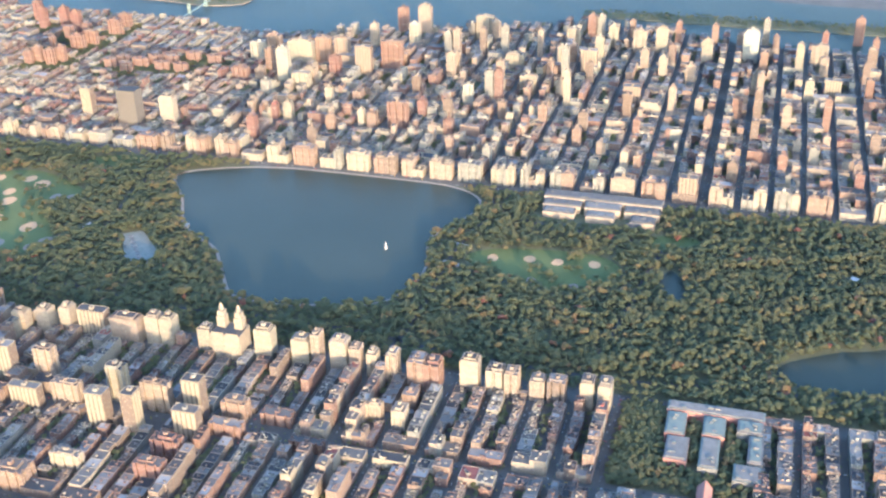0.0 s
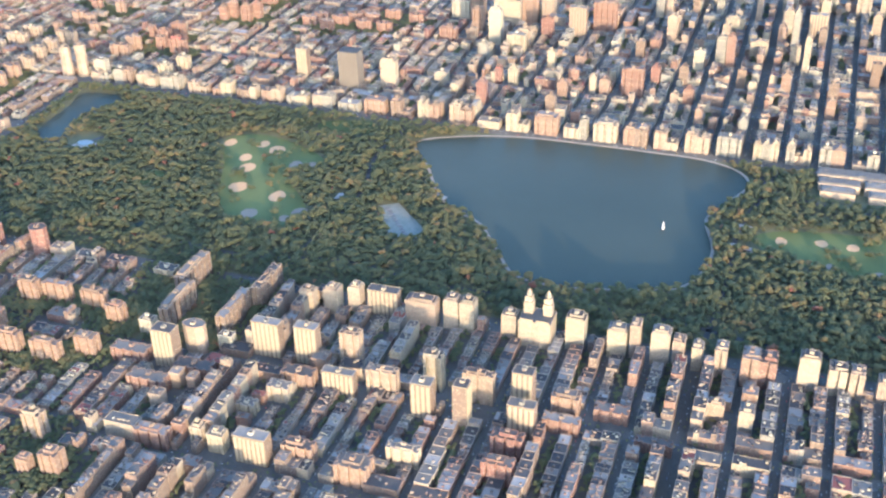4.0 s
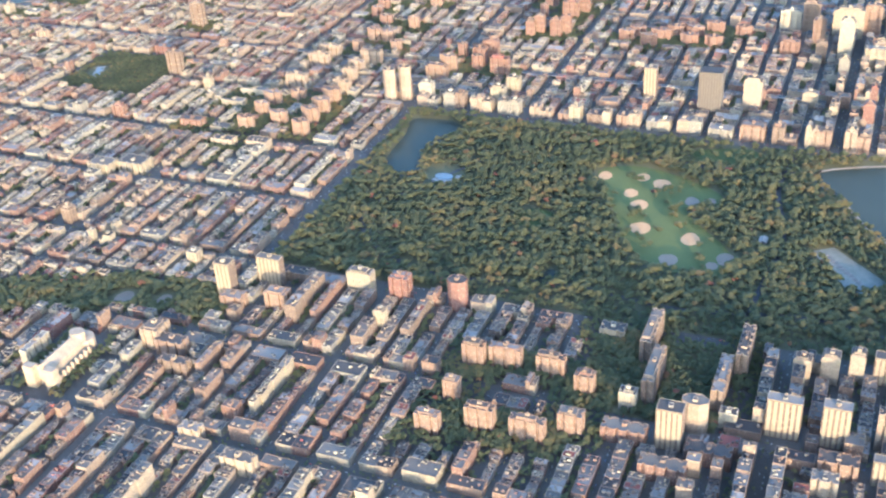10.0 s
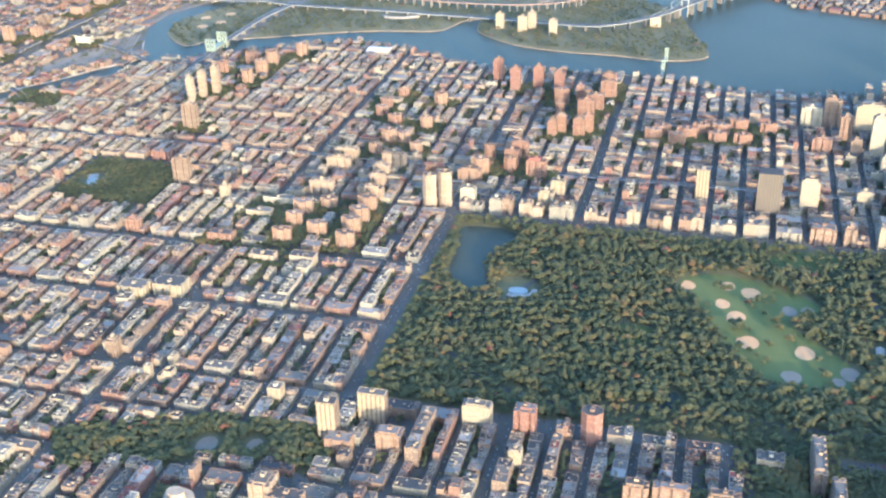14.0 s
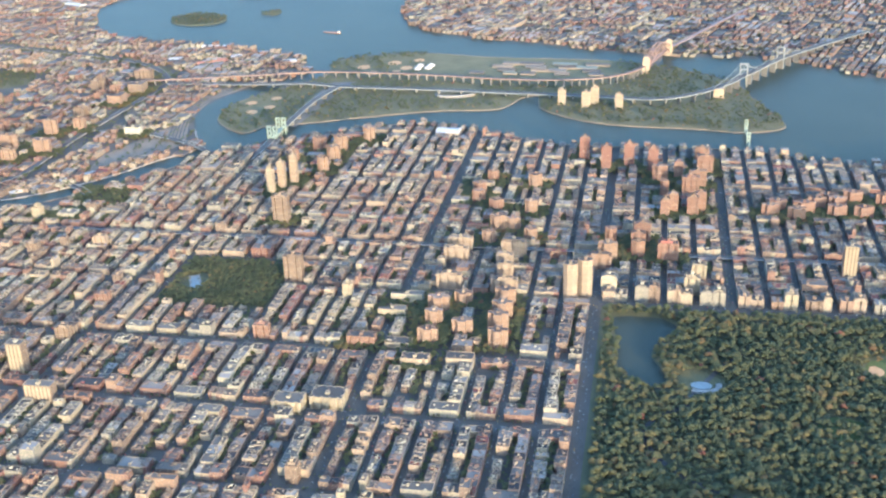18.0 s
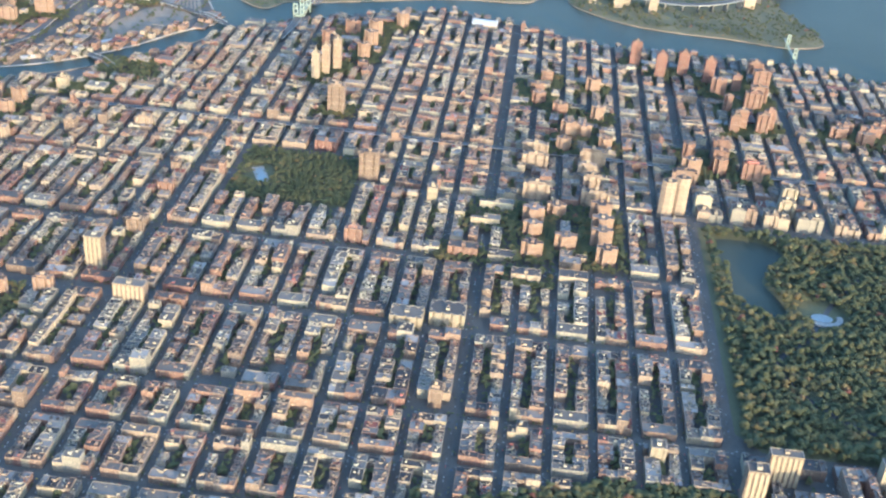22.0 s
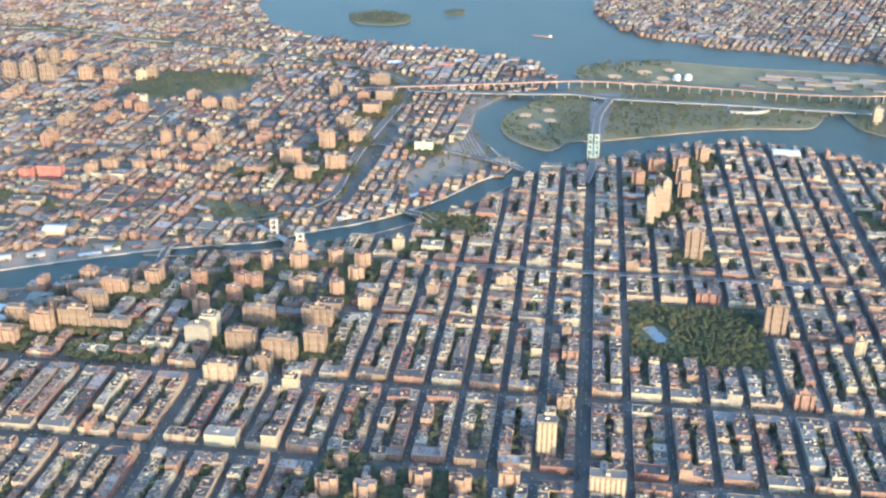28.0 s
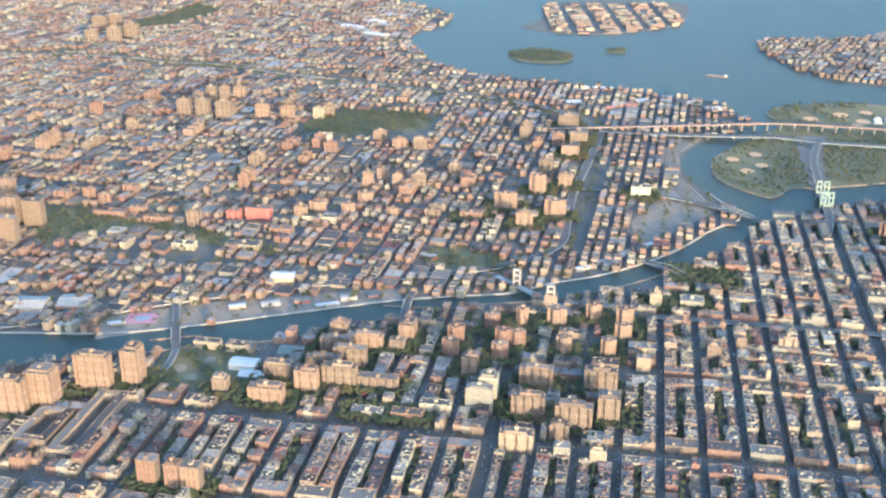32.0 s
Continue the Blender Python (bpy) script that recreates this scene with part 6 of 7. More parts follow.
def scatter(poly, step, seed, keep=1.0, ground=0.4, rad=(4, 7), skip=None):
    g = np.random.default_rng(seed)
    xs, ys = [p[0] for p in poly], [p[1] for p in poly]
    out = []
    for i in range(int((max(xs) - min(xs)) / step) + 1):
        for j in range(int((max(ys) - min(ys)) / step) + 1):
            x, y = min(xs) + i * step + g.uniform(-step, step) * 0.45, min(ys) + j * step + g.uniform(-step, step) * 0.45
            if g.uniform() < keep and inside(x, y, poly) and not (skip and skip(x, y)):
                out.append((x, y, g.uniform(*rad), leaf_tone(g, x, y), ground))
    return out


def near_tower(x, y):
    return any(abs(x - a) < w and abs(y - b) < d for a, b, w, d in TOWER_SPOTS)


def by_line(line, gap):
    pts = smooth(line, 10, False)
    return lambda x, y: any(abs(x - a) < gap and abs(y - b) < gap for a, b in pts)


wood("hillside_trees", scatter(MORNING, 10, 7, 1.0, 0.4, (5.5, 9), skip=lambda x, y: near_tower(x, y) or math.hypot(x + 205, y - 4315) < 34 or math.hypot(x + 186, y - 4226) < 28), "dark wooded hillside", 7)
wood("railway_trees", scatter(CUT, 13, 71, 0.6, skip=near_tower) + scatter(BANK, 13, 72, 0.5) + scatter(FARWOOD, 18, 73, 0.8), "rough trees along the railway", 71, 3)
wood("verge_trees", scatter(CORRIDOR, 15, 77, 0.5, 0.3, (4, 7), by_line(EXPRESS, 24)), "trees on the expressway verges", 77, 3)
wood("avenue_trees", scatter(WIDEST, 13, 74, 0.3, 0.3, (3.5, 5.5), lambda x, y: abs(y - 6025 - (x - 1800) * 0.03) < 16) + scatter(LOT, 16, 75, 0.06, 0.3, (3, 5)), "street trees along a broad avenue", 74, 3)
wood("museum_trees", scatter([(-250, 1400), (0, 1400), (0, street(80) - 14), (-250, street(80) - 14)], 10, 76, 0.95, 0.3, (5, 8), lambda x, y: any(a - 5 < x + 100 < b_ + 5 and c - 5 < y - 1505 < d + 5 for a, b_, c, d, *_ in WINGS) or (x < -232 and abs(y - 1508) < 18)), "large trees on the museum lawn", 76)
wood("square_trees", scatter(GARVEY, 10, 8, 1.0, skip=lambda x, y: math.hypot((x - 858) * 0.8, y - 5165) < 36), "dense trees on a rocky square", 8)
wood("far_park_trees", scatter(BX_OPEN, 14, 9, 0.8), "trees of a far park", 9, 3)
PLAY = [(650, 6700), (825, 6700), (815, 6850), (650, 6850)]
wood("playground_trees", scatter(PLAY, 11, 78, 0.6, 0.4, (4, 7), lambda x, y: near_tower(x, y) or x < 795 and y < 6745 or any(math.hypot(x - a, y - b) < 27 for a, b in ((725, 6831), (694, 6792), (775, 6780)))), "trees round a riverside playground", 78, 4)
EST = []
for k, (a, b_, c, d) in enumerate(ESTATE):
    EST += scatter([(a, c), (b_, c), (b_, d), (a, d)], 9.5, 200 + k, 0.9, 0.1, (5, 8), lambda x, y: near_tower(x, y) or (free(x, y) and x < 1300))
wood("estate_trees", EST, "trees on the lawns between brick towers", 10, 4)
g = np.random.default_rng(40)
STREET = []
for ax, n0, n1, off in ((274.3, 111, 152, 17), (548.6, 111, 147, 17), (FIFTH, 111, 134, 10), (-274.3, 82, 122, 11), (0, 111, 140, 11), (-549, 88, 108, 4), (1118, 78, 96, 3), (east(1481), 100, 125, 11)):
    y = street(n0)
    while y < street(n1):
        for s in (-1, 1):
            if g.uniform() < 0.55:
                STREET.append((ax + s * off + g.uniform(-1.5, 1.5), y + g.uniform(-4, 4), g.uniform(2.4, 4.2), g.uniform(0, 0.7), 0))
        y += 11
for n in range(72, 150):
    for x0, x1 in ((-540, -20), (20, 840), (880, 1280)):
        if n < 111 and x0 == 20:
            continue
        for _ in range(int((x1 - x0) / 26)):
            x, y = g.uniform(x0, x1), street(n) + g.choice((-6.5, 6.5))
            if free(x, y) and inside(x, y, LAND_M):
                STREET.append((x, y, g.uniform(2.0, 3.8), g.uniform(0, 0.7), 0))
wood("street_trees", STREET, "small trees along the pavements", 40, 3)
wood("yard_trees", [(x, y, r, t, 0) for x, y, r, t in YARD], "small trees in back yards and side streets", 12, 3)
close = [(-540, 4218), (-340, 4218), (-340, 4342), (-540, 4342)]
wood("close_trees", scatter(close, 9.5, 13, 0.95, 0.4, (5.5, 9), skip=lambda x, y: abs(y - 4276) < 32), "trees round the cathedral", 13, 3)
SPINE = [(2680, 6010), (2672, 5783), (2685, 5545), (2690, 5400), (2655, 5253), (2645, 5066), (2638, 4836), (2620, 4609), (2605, 4388), (2580, 4172), (2548, 4002), (2580, 3870), (2693, 3735), (2820, 3650), (3110, 3478), (3370, 3290), (3700, 3050)]
RAIL = [(2640, 6200), (2760, 5700), (2833, 5394), (2836, 5105), (2814, 4864), (2778, 4627), (2772, 4399), (2806, 4222), (2873, 4111), (2993, 4030)]


PLAZA = [(2175, 5336), (2388, 5333), (2623, 5332), (2765, 5312), (2783, 5218), (2646, 5240), (2494, 5262), (2294, 5278), (2165, 5292)]
sheet("road_plaza", PLAZA, 2.5, M_GRAVEL, "pale asphalt toll plaza and ramps on the island")
near_spine, near_rail = by_line(SPINE, 26), by_line(RAIL, 18)
FIELDS = [(2330, 5520, 34), (2400, 5470, 30), (2450, 5560, 30), (2520, 5480, 30), (2920, 5180, 42), (3010, 5240, 40), (3090, 5120, 42), (3010, 5050, 38), (3140, 5020, 34), (2950, 5080, 30)]
for x, y, s in FIELDS:
    pts = [(x + s * (1 + 0.1 * math.sin(3 * a)) * math.cos(a), y + s * math.sin(a)) for a in [6.2832 * i / 16 for i in range(16)]]
    sheet("playing_field", pts, 2.45, M_LAWN, "green playing field on the island")
    q = [(x + s * 0.84 * math.cos(a), y + s * 0.72 * math.sin(a)) for a in [6.2832 * i / 12 for i in range(12)]]
    sheet("infield", q, 2.6, M_SAND, "sandy ball field infield on the lawn")
wood("island_trees", scatter(S_RAND, 15, 14, 0.42, 2.2, (5, 8), lambda x, y: near_spine(x, y) or near_rail(x, y) or inside(x, y, PLAZA) or (x > 2860 and y < 5000 and y > 4150) or any(math.hypot(x - a, y - b) < s + 14 for a, b, s in FIELDS)
     or math.hypot(x - 2645, y - 4775) < 110 or near_tower(x, y)), "trees on the river island", 14, 3)
wood("islet_trees", scatter(NBRO, 15, 15, 0.9, 2.0) + scatter(SBRO, 15, 16, 0.9, 2.0), "trees covering a small island", 15, 3)
wood("far_shore_trees", scatter(ROOSE, 14, 17, 0.7, 2.0) + scatter([(3260, 3420), (3420, 3380), (3520, 4100), (3340, 4200)], 15, 18, 0.5, 0, skip=lambda x, y: not inside(x, y, LAND_Q)), "trees along the far shore", 17, 3)


# ---- bridges ----
def viaduct(name, line, z, width, mat, label, gap=45, pier=3.0, steps=5, depth=2.5):
    """A deck on a row of piers. z: deck heights along the line."""
    pts = smooth(line, steps, False)
    zz = [z] * len(pts) if isinstance(z, (int, float)) else [float(np.interp(i / (len(pts) - 1), np.linspace(0, 1, len(z)), z)) for i in range(len(pts))]
    root = thing(name, 0, 0, label, "bridge")
    b = Bag()
    strip(pts, width, zz, b, 0, depth)
    deck = part("deck", b.mesh("deck", [mat]), root)
    b = Bag()
    strip(pts, width - 4, [v + 0.15 for v in zz], b, 0)
    part("roadway", b.mesh("roadway", [M_ROAD if width > 14 else M_PATH]), deck, "grey roadway")
    run = 0.0
    for i in range(1, len(pts)):
        run += math.hypot(pts[i][0] - pts[i - 1][0], pts[i][1] - pts[i - 1][1])
        if run > gap:
            run = 0.0
            (x, y), (ax, ay) = pts[i], pts[i - 1]
            a = math.atan2(y - ay, x - ax)
            c, s = math.cos(a), math.sin(a)
            ring = [(x + u * c - v * s, y + u * s + v * c) for u, v in ((-pier / 2, -width * 0.42), (pier / 2, -width * 0.42), (pier / 2, width * 0.42), (-pier / 2, width * 0.42))]
            b = Bag()
            b.prism(ring, 0, zz[i] - depth + 0.1, wall=0, roof=0)
            part("pier", b.mesh("pier", [M_GRAVEL]), root)
    return root, pts, zz


viaduct("highway_viaduct", SPINE, [12, 14, 16, 20, 20, 20, 20, 20, 20, 22, 26, 34, 42, 46, 46, 40, 24], 30, M_STEEL, "pale grey highway bridge crossing the island on piers", 50)
viaduct("railway_viaduct", RAIL, [24, 28, 30, 30, 30, 31, 32, 33, 34, 36], 18, M_REDST, "dull red railway viaduct on closely spaced piers", 26, 5, steps=12, depth=4)
viaduct("lift_bridge_ramp", [(1780, 5340), (1900, 5320), (2057, 5318), (2223, 5312), (2441, 5300), (2640, 5260)], [10, 18, 22, 22, 22, 20], 24, M_STEEL, "pale steel bridge approach over the river", 60)


def tower_frame(root, x, y, z0, z1, w, d, mat, name="tower"):
    """A steel tower of two legs with cross girders."""
    b = Bag()
    for s in (-1, 1):
        b.box(x - w / 2, x + w / 2, y + s * d / 2 - 1.6, y + s * d / 2 + 1.6, z0, z1, wall=0, roof=0)
    for k in (0.45, 0.72, 0.96):
        zc = z0 + (z1 - z0) * k
        b.box(x - w / 2 * 0.8, x + w / 2 * 0.8, y - d / 2, y + d / 2, zc - 2.2, zc + 2.2, wall=0, roof=0)
    return part(name, b.mesh(name, [mat]), root)


lift = thing("lift_bridge", 0, 0, "green steel vertical lift bridge with four-legged towers", "bridge")
for x in (1985, 2085):
    for dy in (-11, 11):
        tower_frame(lift, x, 5318 + dy, 0, 64, 9, 12, M_GREENST)
b = Bag()
b.box(1976, 2094, 5306, 5330, 21, 26, wall=0, roof=0)
part("lift_span", b.mesh("lift_span", [M_GREENST]), lift)
susp = thing("suspension_bridge", 0, 0, "pale grey suspension bridge with two steel towers", "bridge")
A, B = (2830, 3645), (3105, 3481)
for x, y in (A, B):
    tower_frame(susp, x, y, 0, 96, 7, 28, M_STEEL)
for s in (-13, 13):
    b = Bag()
    line, zz = [], []
    anchors = ((2650, 3760, 40), (*A, 94), (*B, 94), (3300, 3345, 38))
    for (ax, ay, az), (bx, by, bz), sag in zip(anchors, anchors[1:], (10, 46, 10)):
        for i in range(13):
            t = i / 12
            line.append((ax + (bx - ax) * t + s * 0.51, ay + (by - ay) * t + s * 0.86)), zz.append(az + (bz - az) * t - sag * 4 * t * (1 - t))
    strip(line, 1.6, zz, b, 0, 1.2)
    cable = part("cable", b.mesh("cable", [M_STEEL]), susp)
    for i in range(2, len(line) - 2, 2):
        b = Bag()
        b.box(line[i][0] - 0.3, line[i][0] + 0.3, line[i][1] - 0.3, line[i][1] + 0.3, 44, max(45, zz[i]), wall=0, roof=0)
        part("hanger", b.mesh("hanger", [M_STEEL]), cable)
b = Bag()
b.box(2655, 2690, 3725, 3765, 0, 40, wall=0, roof=0)
part("anchorage", b.mesh("anchorage", [M_STONE]), susp, "pale stone anchorage block")
arch = thing("arch_bridge", 0, 0, "dull red steel railway arch between stone towers", "bridge")
P, Qe = (2995, 4028), (3300, 3935)
for x, y in (P, Qe):
    b = Bag()
    b.box(x - 12, x + 12, y - 14, y + 14, 0, 66, wall=0, roof=0)
    tw = part("stone_tower", b.mesh("stone_tower", [M_STONE]), arch)
    b = Bag()
    b.box(x - 9, x + 9, y - 11, y + 11, 66, 74, wall=0, roof=0)
    part("cap", b.mesh("cap", [M_STONE]), tw)
for s in (-9, 9):
    for off, hi in ((0, 92), (0, 74)):
        b = Bag()
        line = [(P[0] + (Qe[0] - P[0]) * i / 20 + s * 0.3, P[1] + (Qe[1] - P[1]) * i / 20 + s) for i in range(21)]
        base = 44 if hi == 92 else 8
        zz = [base + (hi - base) * 4 * (i / 20) * (1 - i / 20) for i in range(21)]
        strip(line, 4, zz, b, 0, 4)
        part("arch_rib", b.mesh("arch_rib", [M_REDST]), arch)
    for i in range(2, 20, 2):
        b = Bag()
        x, y = line[i]
        b.box(x - 1, x + 1, y - 1, y + 1, 20, 44 + 48 * 4 * (i / 20) * (1 - i / 20), wall=0, roof=0)
        part("post", b.mesh("post", [M_REDST]), arch)
b = Bag()
strip([P, Qe, (3505, 3845), (3850, 3700), (4300, 3500)], 18, [36, 36, 32, 26, 14], b, 0, 4)
part("deck", b.mesh("deck", [M_REDST]), arch)


def river_bridge(name, a, b_, z, width, label, mat=M_STEEL, house=True):
    """A low swing bridge: deck, truss sides and the pivot pier with its fenders."""
    root = thing(name, 0, 0, label, "bridge")
    b = Bag()
    strip([a, b_], width, z, b, 0, 2.2)
    part("deck", b.mesh("deck", [M_ROAD]), root)
    dx, dy = b_[0] - a[0], b_[1] - a[1]
    n = math.hypot(dx, dy)
    ux, uy = dx / n, dy / n
    for s in (-1, 1):
        ox, oy = -uy * s * width / 2, ux * s * width / 2
        b = Bag()
        line = [(a[0] + dx * t + ox, a[1] + dy * t + oy) for t in (0.22, 0.36, 0.5, 0.64, 0.78)]
        strip(line, 1.4, [z + 2, z + 6, z + 11, z + 6, z + 2], b, 0, 1.4)
        for (x, y), h in zip(line, (2, 6, 11, 6, 2)):
            b.box(x - 0.7, x + 0.7, y - 0.7, y + 0.7, z - 1, z + h, wall=0, roof=0)
        part("truss", b.mesh("truss", [mat]), root)
    cx, cy = a[0] + dx / 2, a[1] + dy / 2
    b = Bag()
    b.prism([(cx + 9 * math.cos(6.283 * i / 12), cy + 9 * math.sin(6.283 * i / 12)) for i in range(12)], 0, z - 2, wall=0, roof=0)
    part("pivot_pier", b.mesh("pivot_pier", [M_STONE]), root)
    b = Bag()
    strip([(cx - uy * 60, cy + ux * 60), (cx + uy * 60, cy - ux * 60)], 6, 2.5, b, 0, 2.4)
    part("fender", b.mesh("fender", [M_TANK]), root, "timber fender")
    return root


river_bridge("swing_bridge", (795, 6868), (928, 6922), 9, 20, "pale steel swing bridge over the narrow river")
viaduct("bridge_ramp", [(795, 6868), (754, 6860), (700, 6858), (644, 6869), (570, 6905)], [9, 9, 7, 5, 3], 16, M_STEEL, "curving road ramp down from the swing bridge", 36)
viaduct("bridge_ramp", [(928, 6922), (975, 6940), (1030, 6965)], [9, 9, 7], 18, M_STEEL, "short road ramp from the bridge to the expressway", 36)
river_bridge("swing_bridge", (1020, 6400), (1215, 6412), 9, 18, "low steel swing bridge with curved trusses")
river_bridge("swing_bridge", (1370, 5690), (1520, 5880), 9, 22, "broad steel swing bridge at the river bend")
river_bridge("swing_bridge", (1840, 5490), (1975, 5700), 11, 20, "long steel truss swing bridge", M_STEEL)
viaduct("bridge_ramp", [(1975, 5700), (2010, 5790), (2040, 5880), (2060, 6050)], [11, 12, 10, 5], 16, M_STEEL, "pale elevated road ramp", 40)
rb = thing("railway_lift_bridge", 0, 0, "white steel railway lift bridge with two towers", "bridge")
for x, y in ((1188, 6066), (1270, 6158)):
    tower_frame(rb, x, y, 0, 56, 14, 16, M_CONC)
b = Bag()
strip([(1150, 6020), (1188, 6066), (1270, 6158), (1320, 6215)], 16, 12, b, 0, 4)
part("deck", b.mesh("deck", [M_STEEL]), rb)
fb = thing("footbridge", 0, 0, "pale green lift footbridge with two slim towers", "bridge")
for x in (2095, 2235):
    tower_frame(fb, x, 3668, 0, 52, 5, 9, M_GREENST)
b = Bag()
strip([(2040, 3668), (2300, 3668)], 6, 17, b, 0, 3)
part("deck", b.mesh("deck", [M_GREENST]), fb)
viaduct("railway_viaduct", [(east(1170.4), street(97)), (east(1170.4), street(112)), (east(1170.4), street(125)), (east(1170.4), street(132)), (1150, 6020)], 8, 16, M_CONC, "long stone and steel railway viaduct down an avenue", 30, 2.5, steps=8)
viaduct("expressway", [(770, 7460), (838, 7317), (922, 7150), (1032, 6980), (1110, 6834), (1196, 6660), (1290, 6430), (1400, 6210), (1560, 6080), (1760, 6068), (2011, 6066), (2300, 6040), (2585, 6018), (2700, 6010)], 7, 26, M_CONC, "pale concrete elevated expressway on piers", 40, steps=8)
viaduct("expressway", EXPRESS, 8, 28, M_CONC, "pale concrete elevated expressway on piers", 60, steps=6)

# ---- on the island and along the river ----
st = thing("stadium", 2640, 4772, "small oval athletics stadium with a pale stand", "stadium", z=2.2, turn=15)
bb = Bag()
bb.prism([(52 * math.cos(6.283 * i / 24), 84 * math.sin(6.283 * i / 24)) for i in range(24)], 0, 0.6, wall=0, roof=0)
track = part("track", bb.mesh("track", [M_BLUE]), st, "blue-grey running track")
bb = Bag()
bb.prism([(34 * math.cos(6.283 * i / 20), 62 * math.sin(6.283 * i / 20)) for i in range(20)], 0.6, 0.9, wall=0, roof=0)
part("field", bb.mesh("field", [M_LAWN]), track)
bb = Bag()
strip([(58 * math.cos(a), 88 * math.sin(a)) for a in [2.2 + 1.9 * i / 10 for i in range(11)]], 12, 9, bb, 0, 9)
part("stand", bb.mesh("stand", [M_CONC]), st)
for x, y in ((3001, 5000), (3012, 4955), (3052, 4950), (3046, 4995)):
    d = thing("sports_dome", x, y, "white air-supported sports dome", "dome", "white domes on the island", 2.2)
    bb = Bag()
    for k in range(4):
        r0, r1, z0, z1 = 17 * math.cos(k * 0.39), 17 * math.cos((k + 1) * 0.39), 11 * math.sin(k * 0.39), 11 * math.sin((k + 1) * 0.39)
        for i in range(12):
            a, c = 6.2832 * i / 12, 6.2832 * (i + 1) / 12
            bb.quad([(r0 * math.cos(a), r0 * math.sin(a), z0), (r0 * math.cos(c), r0 * math.sin(c), z0), (r1 * math.cos(c), r1 * math.sin(c), z1), (r1 * math.cos(a), r1 * math.sin(a), z1)], 0)
    part("membrane", bb.mesh("membrane", [M_WHITE]), d)


def shed(x, y, w, d, h, turn, wall, roof, label, name="warehouse"):
    """A long low shed with a shallow ridged roof."""
    root = thing(name, x, y, label, "warehouse", turn=turn)
    b = Bag()
    b.box(-w / 2, w / 2, -d / 2, d / 2, 0, h, wall=0, roof=0)
    part("wall", b.mesh("wall", [wall]), root)
    b = Bag()
    for s in (-1, 1):
        b.quad([(s * (w / 2 + 1), -d / 2 - 1, h), (s * (w / 2 + 1), d / 2 + 1, h), (0, d / 2 + 1, h + w * 0.10), (0, -d / 2 - 1, h + w * 0.10)][::s], 0)
    b.quad([(-w / 2 - 1, -d / 2 - 1, h), (w / 2 + 1, -d / 2 - 1, h), (0, -d / 2 - 1, h + w * 0.10)], 0)
    b.quad([(w / 2 + 1, d / 2 + 1, h), (-w / 2 - 1, d / 2 + 1, h), (0, d / 2 + 1, h + w * 0.10)], 0)
    part("roof", b.mesh("roof", [roof]), root)


shed(1215, 6750, 40, 60, 18, 8, M_STONE, M_WHITE, "large cream warehouse by the river")
shed(955, 7300, 70, 70, 14, 10, M_STONE, M_CONC, "broad pale market hall with a grey roof")
shed(985, 7205, 70, 70, 14, 10, M_CLAY, M_CONC, "broad market hall with a red-trimmed grey roof")
shed(756, 6694, 36, 60, 15, 0, M_WHITE, M_WHITE, "white-roofed sports hall by the playground")
shed(716, 6664, 34, 52, 10, 0, M_CONC, M_WHITE, "lower white-roofed wing of the sports hall")
shed(2118, 4705, 58, 84, 22, 0, M_STONE, M_WHITE, "large cream factory on the river bank")
for i, (x, y, w, d, h) in enumerate(((1042, 6812, 18, 40, 7), (1072, 6738, 22, 46, 8), (1102, 6668, 24, 38, 9), (1092, 6600, 14, 56, 6), (1140, 6560, 22, 40, 8), (1166, 6500, 18, 36, 7), (905, 7060, 14, 40, 6))):
    shed(x, y, w, d, h, 26, (M_STONE, M_CONC, M_CLAY)[i % 3], (M_WHITE, M_CONC, M_GRAVEL)[i % 3], "low riverside shed with a ridged roof")
shed(836, 6612, 42, 56, 10, 0, M_CONC, M_BLUE, "grey-roofed low hall beside the estate")
for i in range(5):
    shed(1330 + i * 26, 6660 - i * 62, 24, 46, 8, -20, (M_STONE, M_CLAY, M_CONC)[i % 3], (M_WHITE, M_CONC, M_CLAY)[i % 3], "low riverside shed with a ridged roof")
for i in range(6):
    shed(1430 + i * 46, 6000 - i * 40, 16, 52, 7, 40, M_CONC, (M_WHITE, M_CONC)[i % 2], "long narrow riverside shed")
for i in range(8):
    shed(3080 + (i % 2) * 70, 5600 + i * 90, 46, 60, 9, 20, (M_STONE, M_CLAY, M_CONC)[i % 3], (M_WHITE, M_CONC, M_COPPER)[i % 3], "waterfront warehouse with a ridged roof")
for i in range(7):
    shed(4200 + i * 80, 7200 + (i % 3) * 80, 60, 130, 10, -30 + i * 3, M_CONC, (M_WHITE, M_CONC)[i % 2], "huge pale market shed with ridged roof")
for i in range(8):
    shed(3730 + (i % 4) * 90, 4700 + (i // 4) * 130, 46, 70, 10, 20, M_DIRT, (M_CONC, M_GRAVEL)[i % 2], "pale waterfront shed of a power station")
for i in range(17):
    shed(2950 + (i % 4) * 52, 4230 + (i // 4) * 120 + (i % 3) * 22, 30 + 6 * (i % 3), 60 + 14 * (i % 4), 8, -4, (M_DIRT, M_TAR, M_DIRT)[i % 3], (M_GRAVEL, M_TAR, M_COPPER, M_TAR, M_DIRT)[i % 5], "long low treatment plant hall on the island")


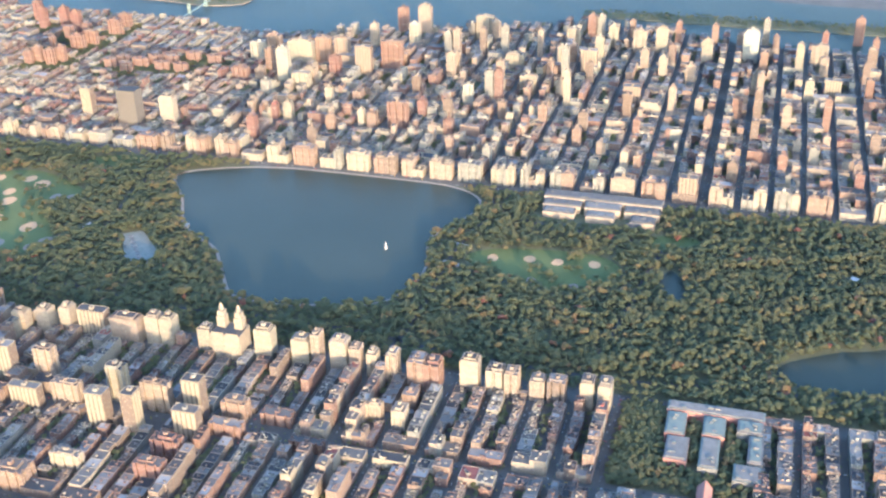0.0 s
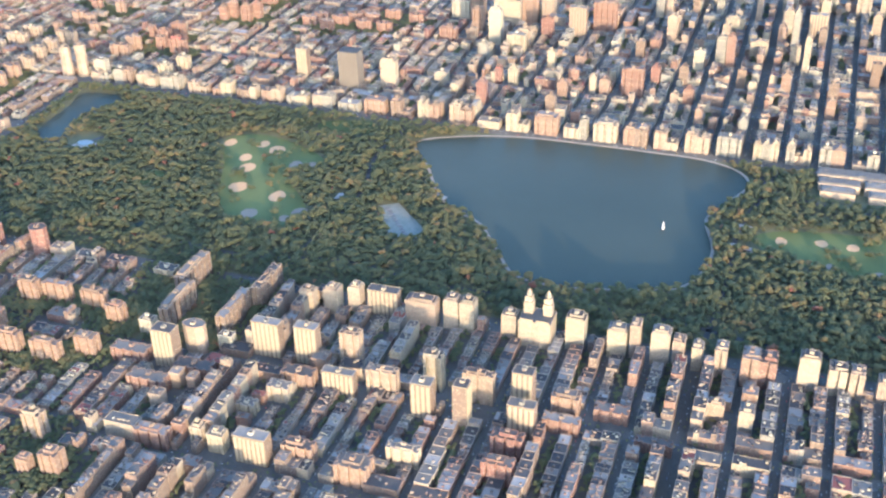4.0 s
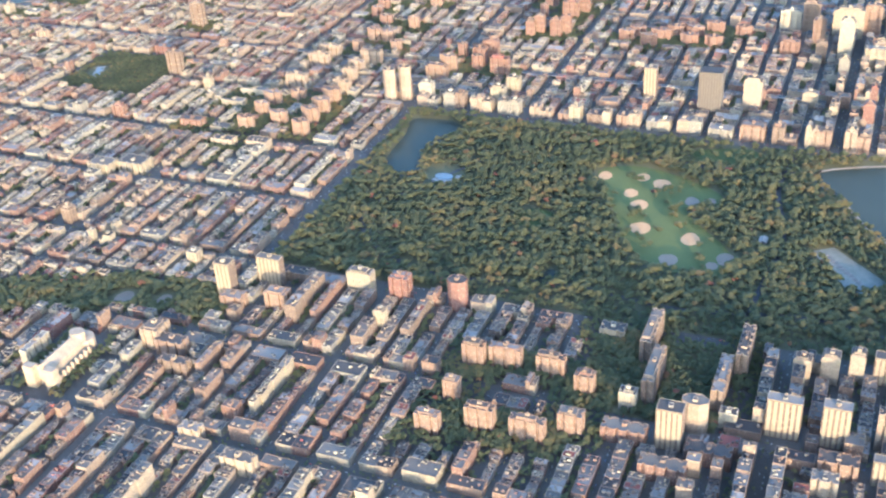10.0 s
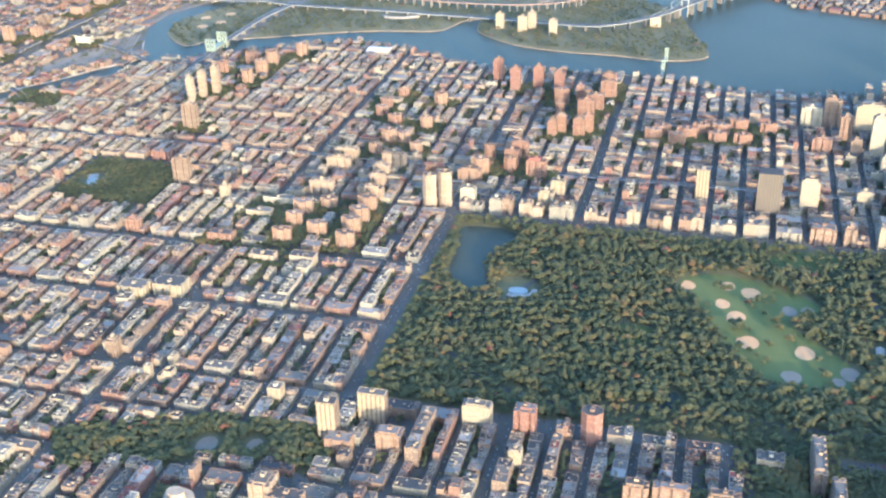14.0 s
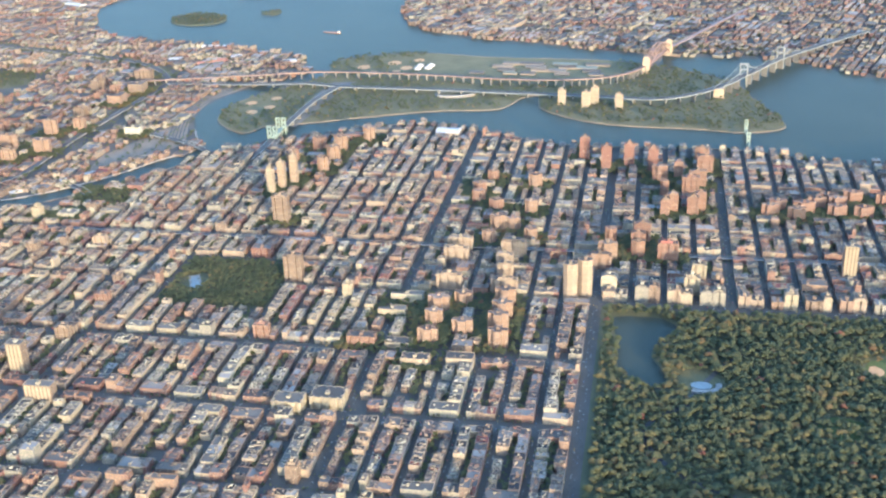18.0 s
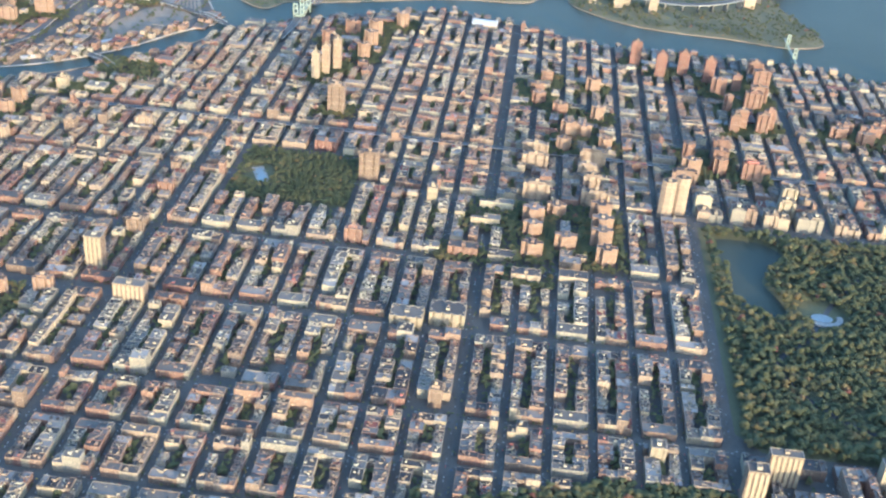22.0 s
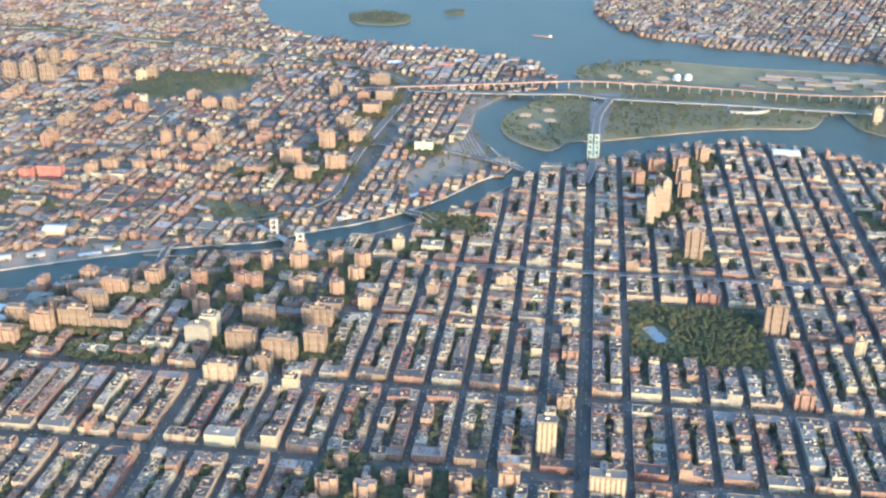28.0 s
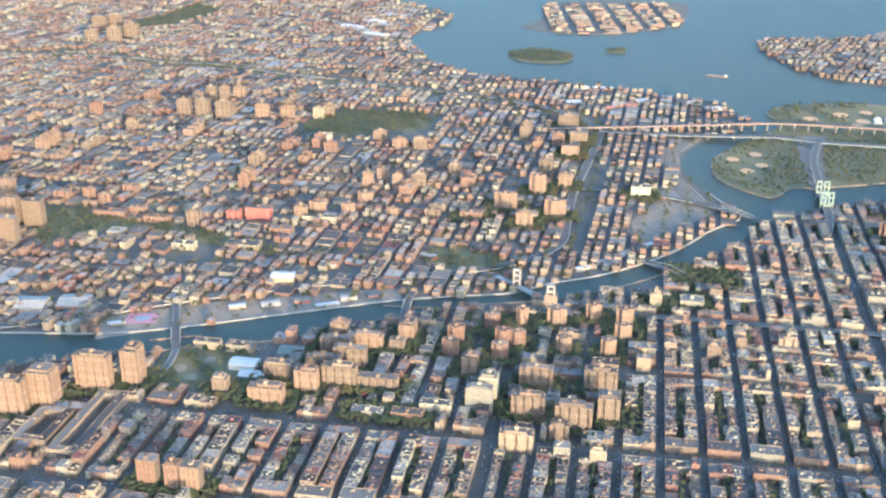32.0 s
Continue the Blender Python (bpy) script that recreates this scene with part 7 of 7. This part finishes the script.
# ---- the rail yard over the river ----
yard = [(1960, 5640), (2240, 5735), (2480, 5740), (2700, 5640), (2760, 5700), (2500, 5800), (2100, 5790), (1960, 5740)]
sheet("ground_rail_yard", yard, 0.3, M_DIRT, "pale brown ballast of a rail yard")
for i in range(5):
    o = i * 14
    b = Bag()
    strip(smooth([(1990, 5665 + o), (2240, 5738 + o * 0.8), (2480, 5745 + o * 0.8), (2720, 5660 + o * 0.6)], 6, False), 4, 0.6, b, 0, 0.3)
    tagged(new("railway_track", b.mesh("railway_track", [M_ROAD])), "dark railway track on pale ballast", kind="structure")
rs = [(3064, 5912, 30, 40), (3010, 5990, 24, 30)]
for x, y, w, dd in rs:
    shed(x, y, w, dd, 14, 0, M_CLAY, M_CLAY, "bright red waterfront shed with a red roof")
for i in range(4):
    t = thing("storage_tank", 3330 - i * 3, 6000 + i * 34, "round white storage tank by the water", "storage tank", "tanks by the water")
    bb = Bag()
    bb.prism([(12 * math.cos(6.283 * k / 14), 12 * math.sin(6.283 * k / 14)) for k in range(14)], 0, 10, wall=0, roof=0)
    part("shell", bb.mesh("shell", [M_WHITE]), t)
barge = thing("barge", 3640, 5560, "long dull red cargo barge at anchor", "barge", turn=75, z=0.4)
bb = Bag()
bb.prism([(-48, -8), (42, -8), (50, 0), (42, 8), (-48, 8)], 0, 4, wall=0, roof=0)
part("hull", bb.mesh("hull", [M_REDST]), barge)
bb = Bag()
bb.box(-44, -34, -6, 6, 4, 11, wall=0, roof=0)
part("deckhouse", bb.mesh("deckhouse", [M_WHITE]), barge)


# ---- traffic, seen as specks along the streets ----
def cars(name, spots):
    b = Bag()
    for x, y, along, tone in spots:
        w, d = (1.8, 4.6) if along else (4.6, 1.8)
        b.box(x - w / 2, x + w / 2, y - d / 2, y + d / 2, 0.3, 0.95, wall=0, roof=0, tone=tone, rtone=tone)
        b.box(x - w * 0.36, x + w * 0.36, y - d * 0.3, y + d * 0.3, 0.95, 1.5, wall=0, roof=0, tone=tone, rtone=tone)
    tagged(new(name, b.mesh(name, [M_CAR])), "parked cars in many colours along the kerbs", "cars", kind="stuff")


r = random.Random(77)
spots = []
for ax, wid in AVE_H:
    for s in (-1, 1):
        y = street(72)
        while y < street(150):
            y += r.uniform(6, 16)
            on_park = y < street(110) and 10 < ax < FIFTH - 10
            if not on_park and ax > -600 and inside(ax, y, LAND_M) and r.random() < 0.4:
                spots.append((ax + s * (wid - 6.5 if r.random() < 0.7 else 3), y, True, r.random()))
for n in range(76, 146):
    for x0, x1 in ((-540, -20), (20, 840), (880, 1480)):
        if n < 110 and x0 == 20:
            continue
        x = x0
        while x < x1:
            x += r.uniform(6, 18)
            if inside(x, street(n), LAND_M) and free(x, street(n)):
                spots.append((x, street(n) + r.choice((-4, 4)), False, r.random()))
cars("parked_cars", spots)
lots = []
while len(lots) < 150:
    x, y = r.uniform(830, 1225), r.uniform(6430, 7100)
    if inside(x, y, RIVER_LOTS):
        lots.append((x, y, r.random() < 0.5, r.random()))
cars("parked_vans", lots)
mural = thing("painted_court", 945, 7015, "bright pink and blue painted court by the river", "sports court", z=0.4, turn=12)
bb = Bag()
bb.box(-26, 26, -36, 36, 0, 0.5, wall=0, roof=0)
part("surface", bb.mesh("surface", [plain("pink_paint", (0.26, 0.12, 0.17), (0.34, 0.17, 0.23), 0.4)]), mural)
bb = Bag()
bb.prism([(15 * math.cos(6.283 * i / 14), 20 * math.sin(6.283 * i / 14)) for i in range(14)], 0.5, 0.7, wall=0, roof=0)
part("centre_patch", bb.mesh("centre_patch", [M_POOL]), mural, "pale blue painted oval")
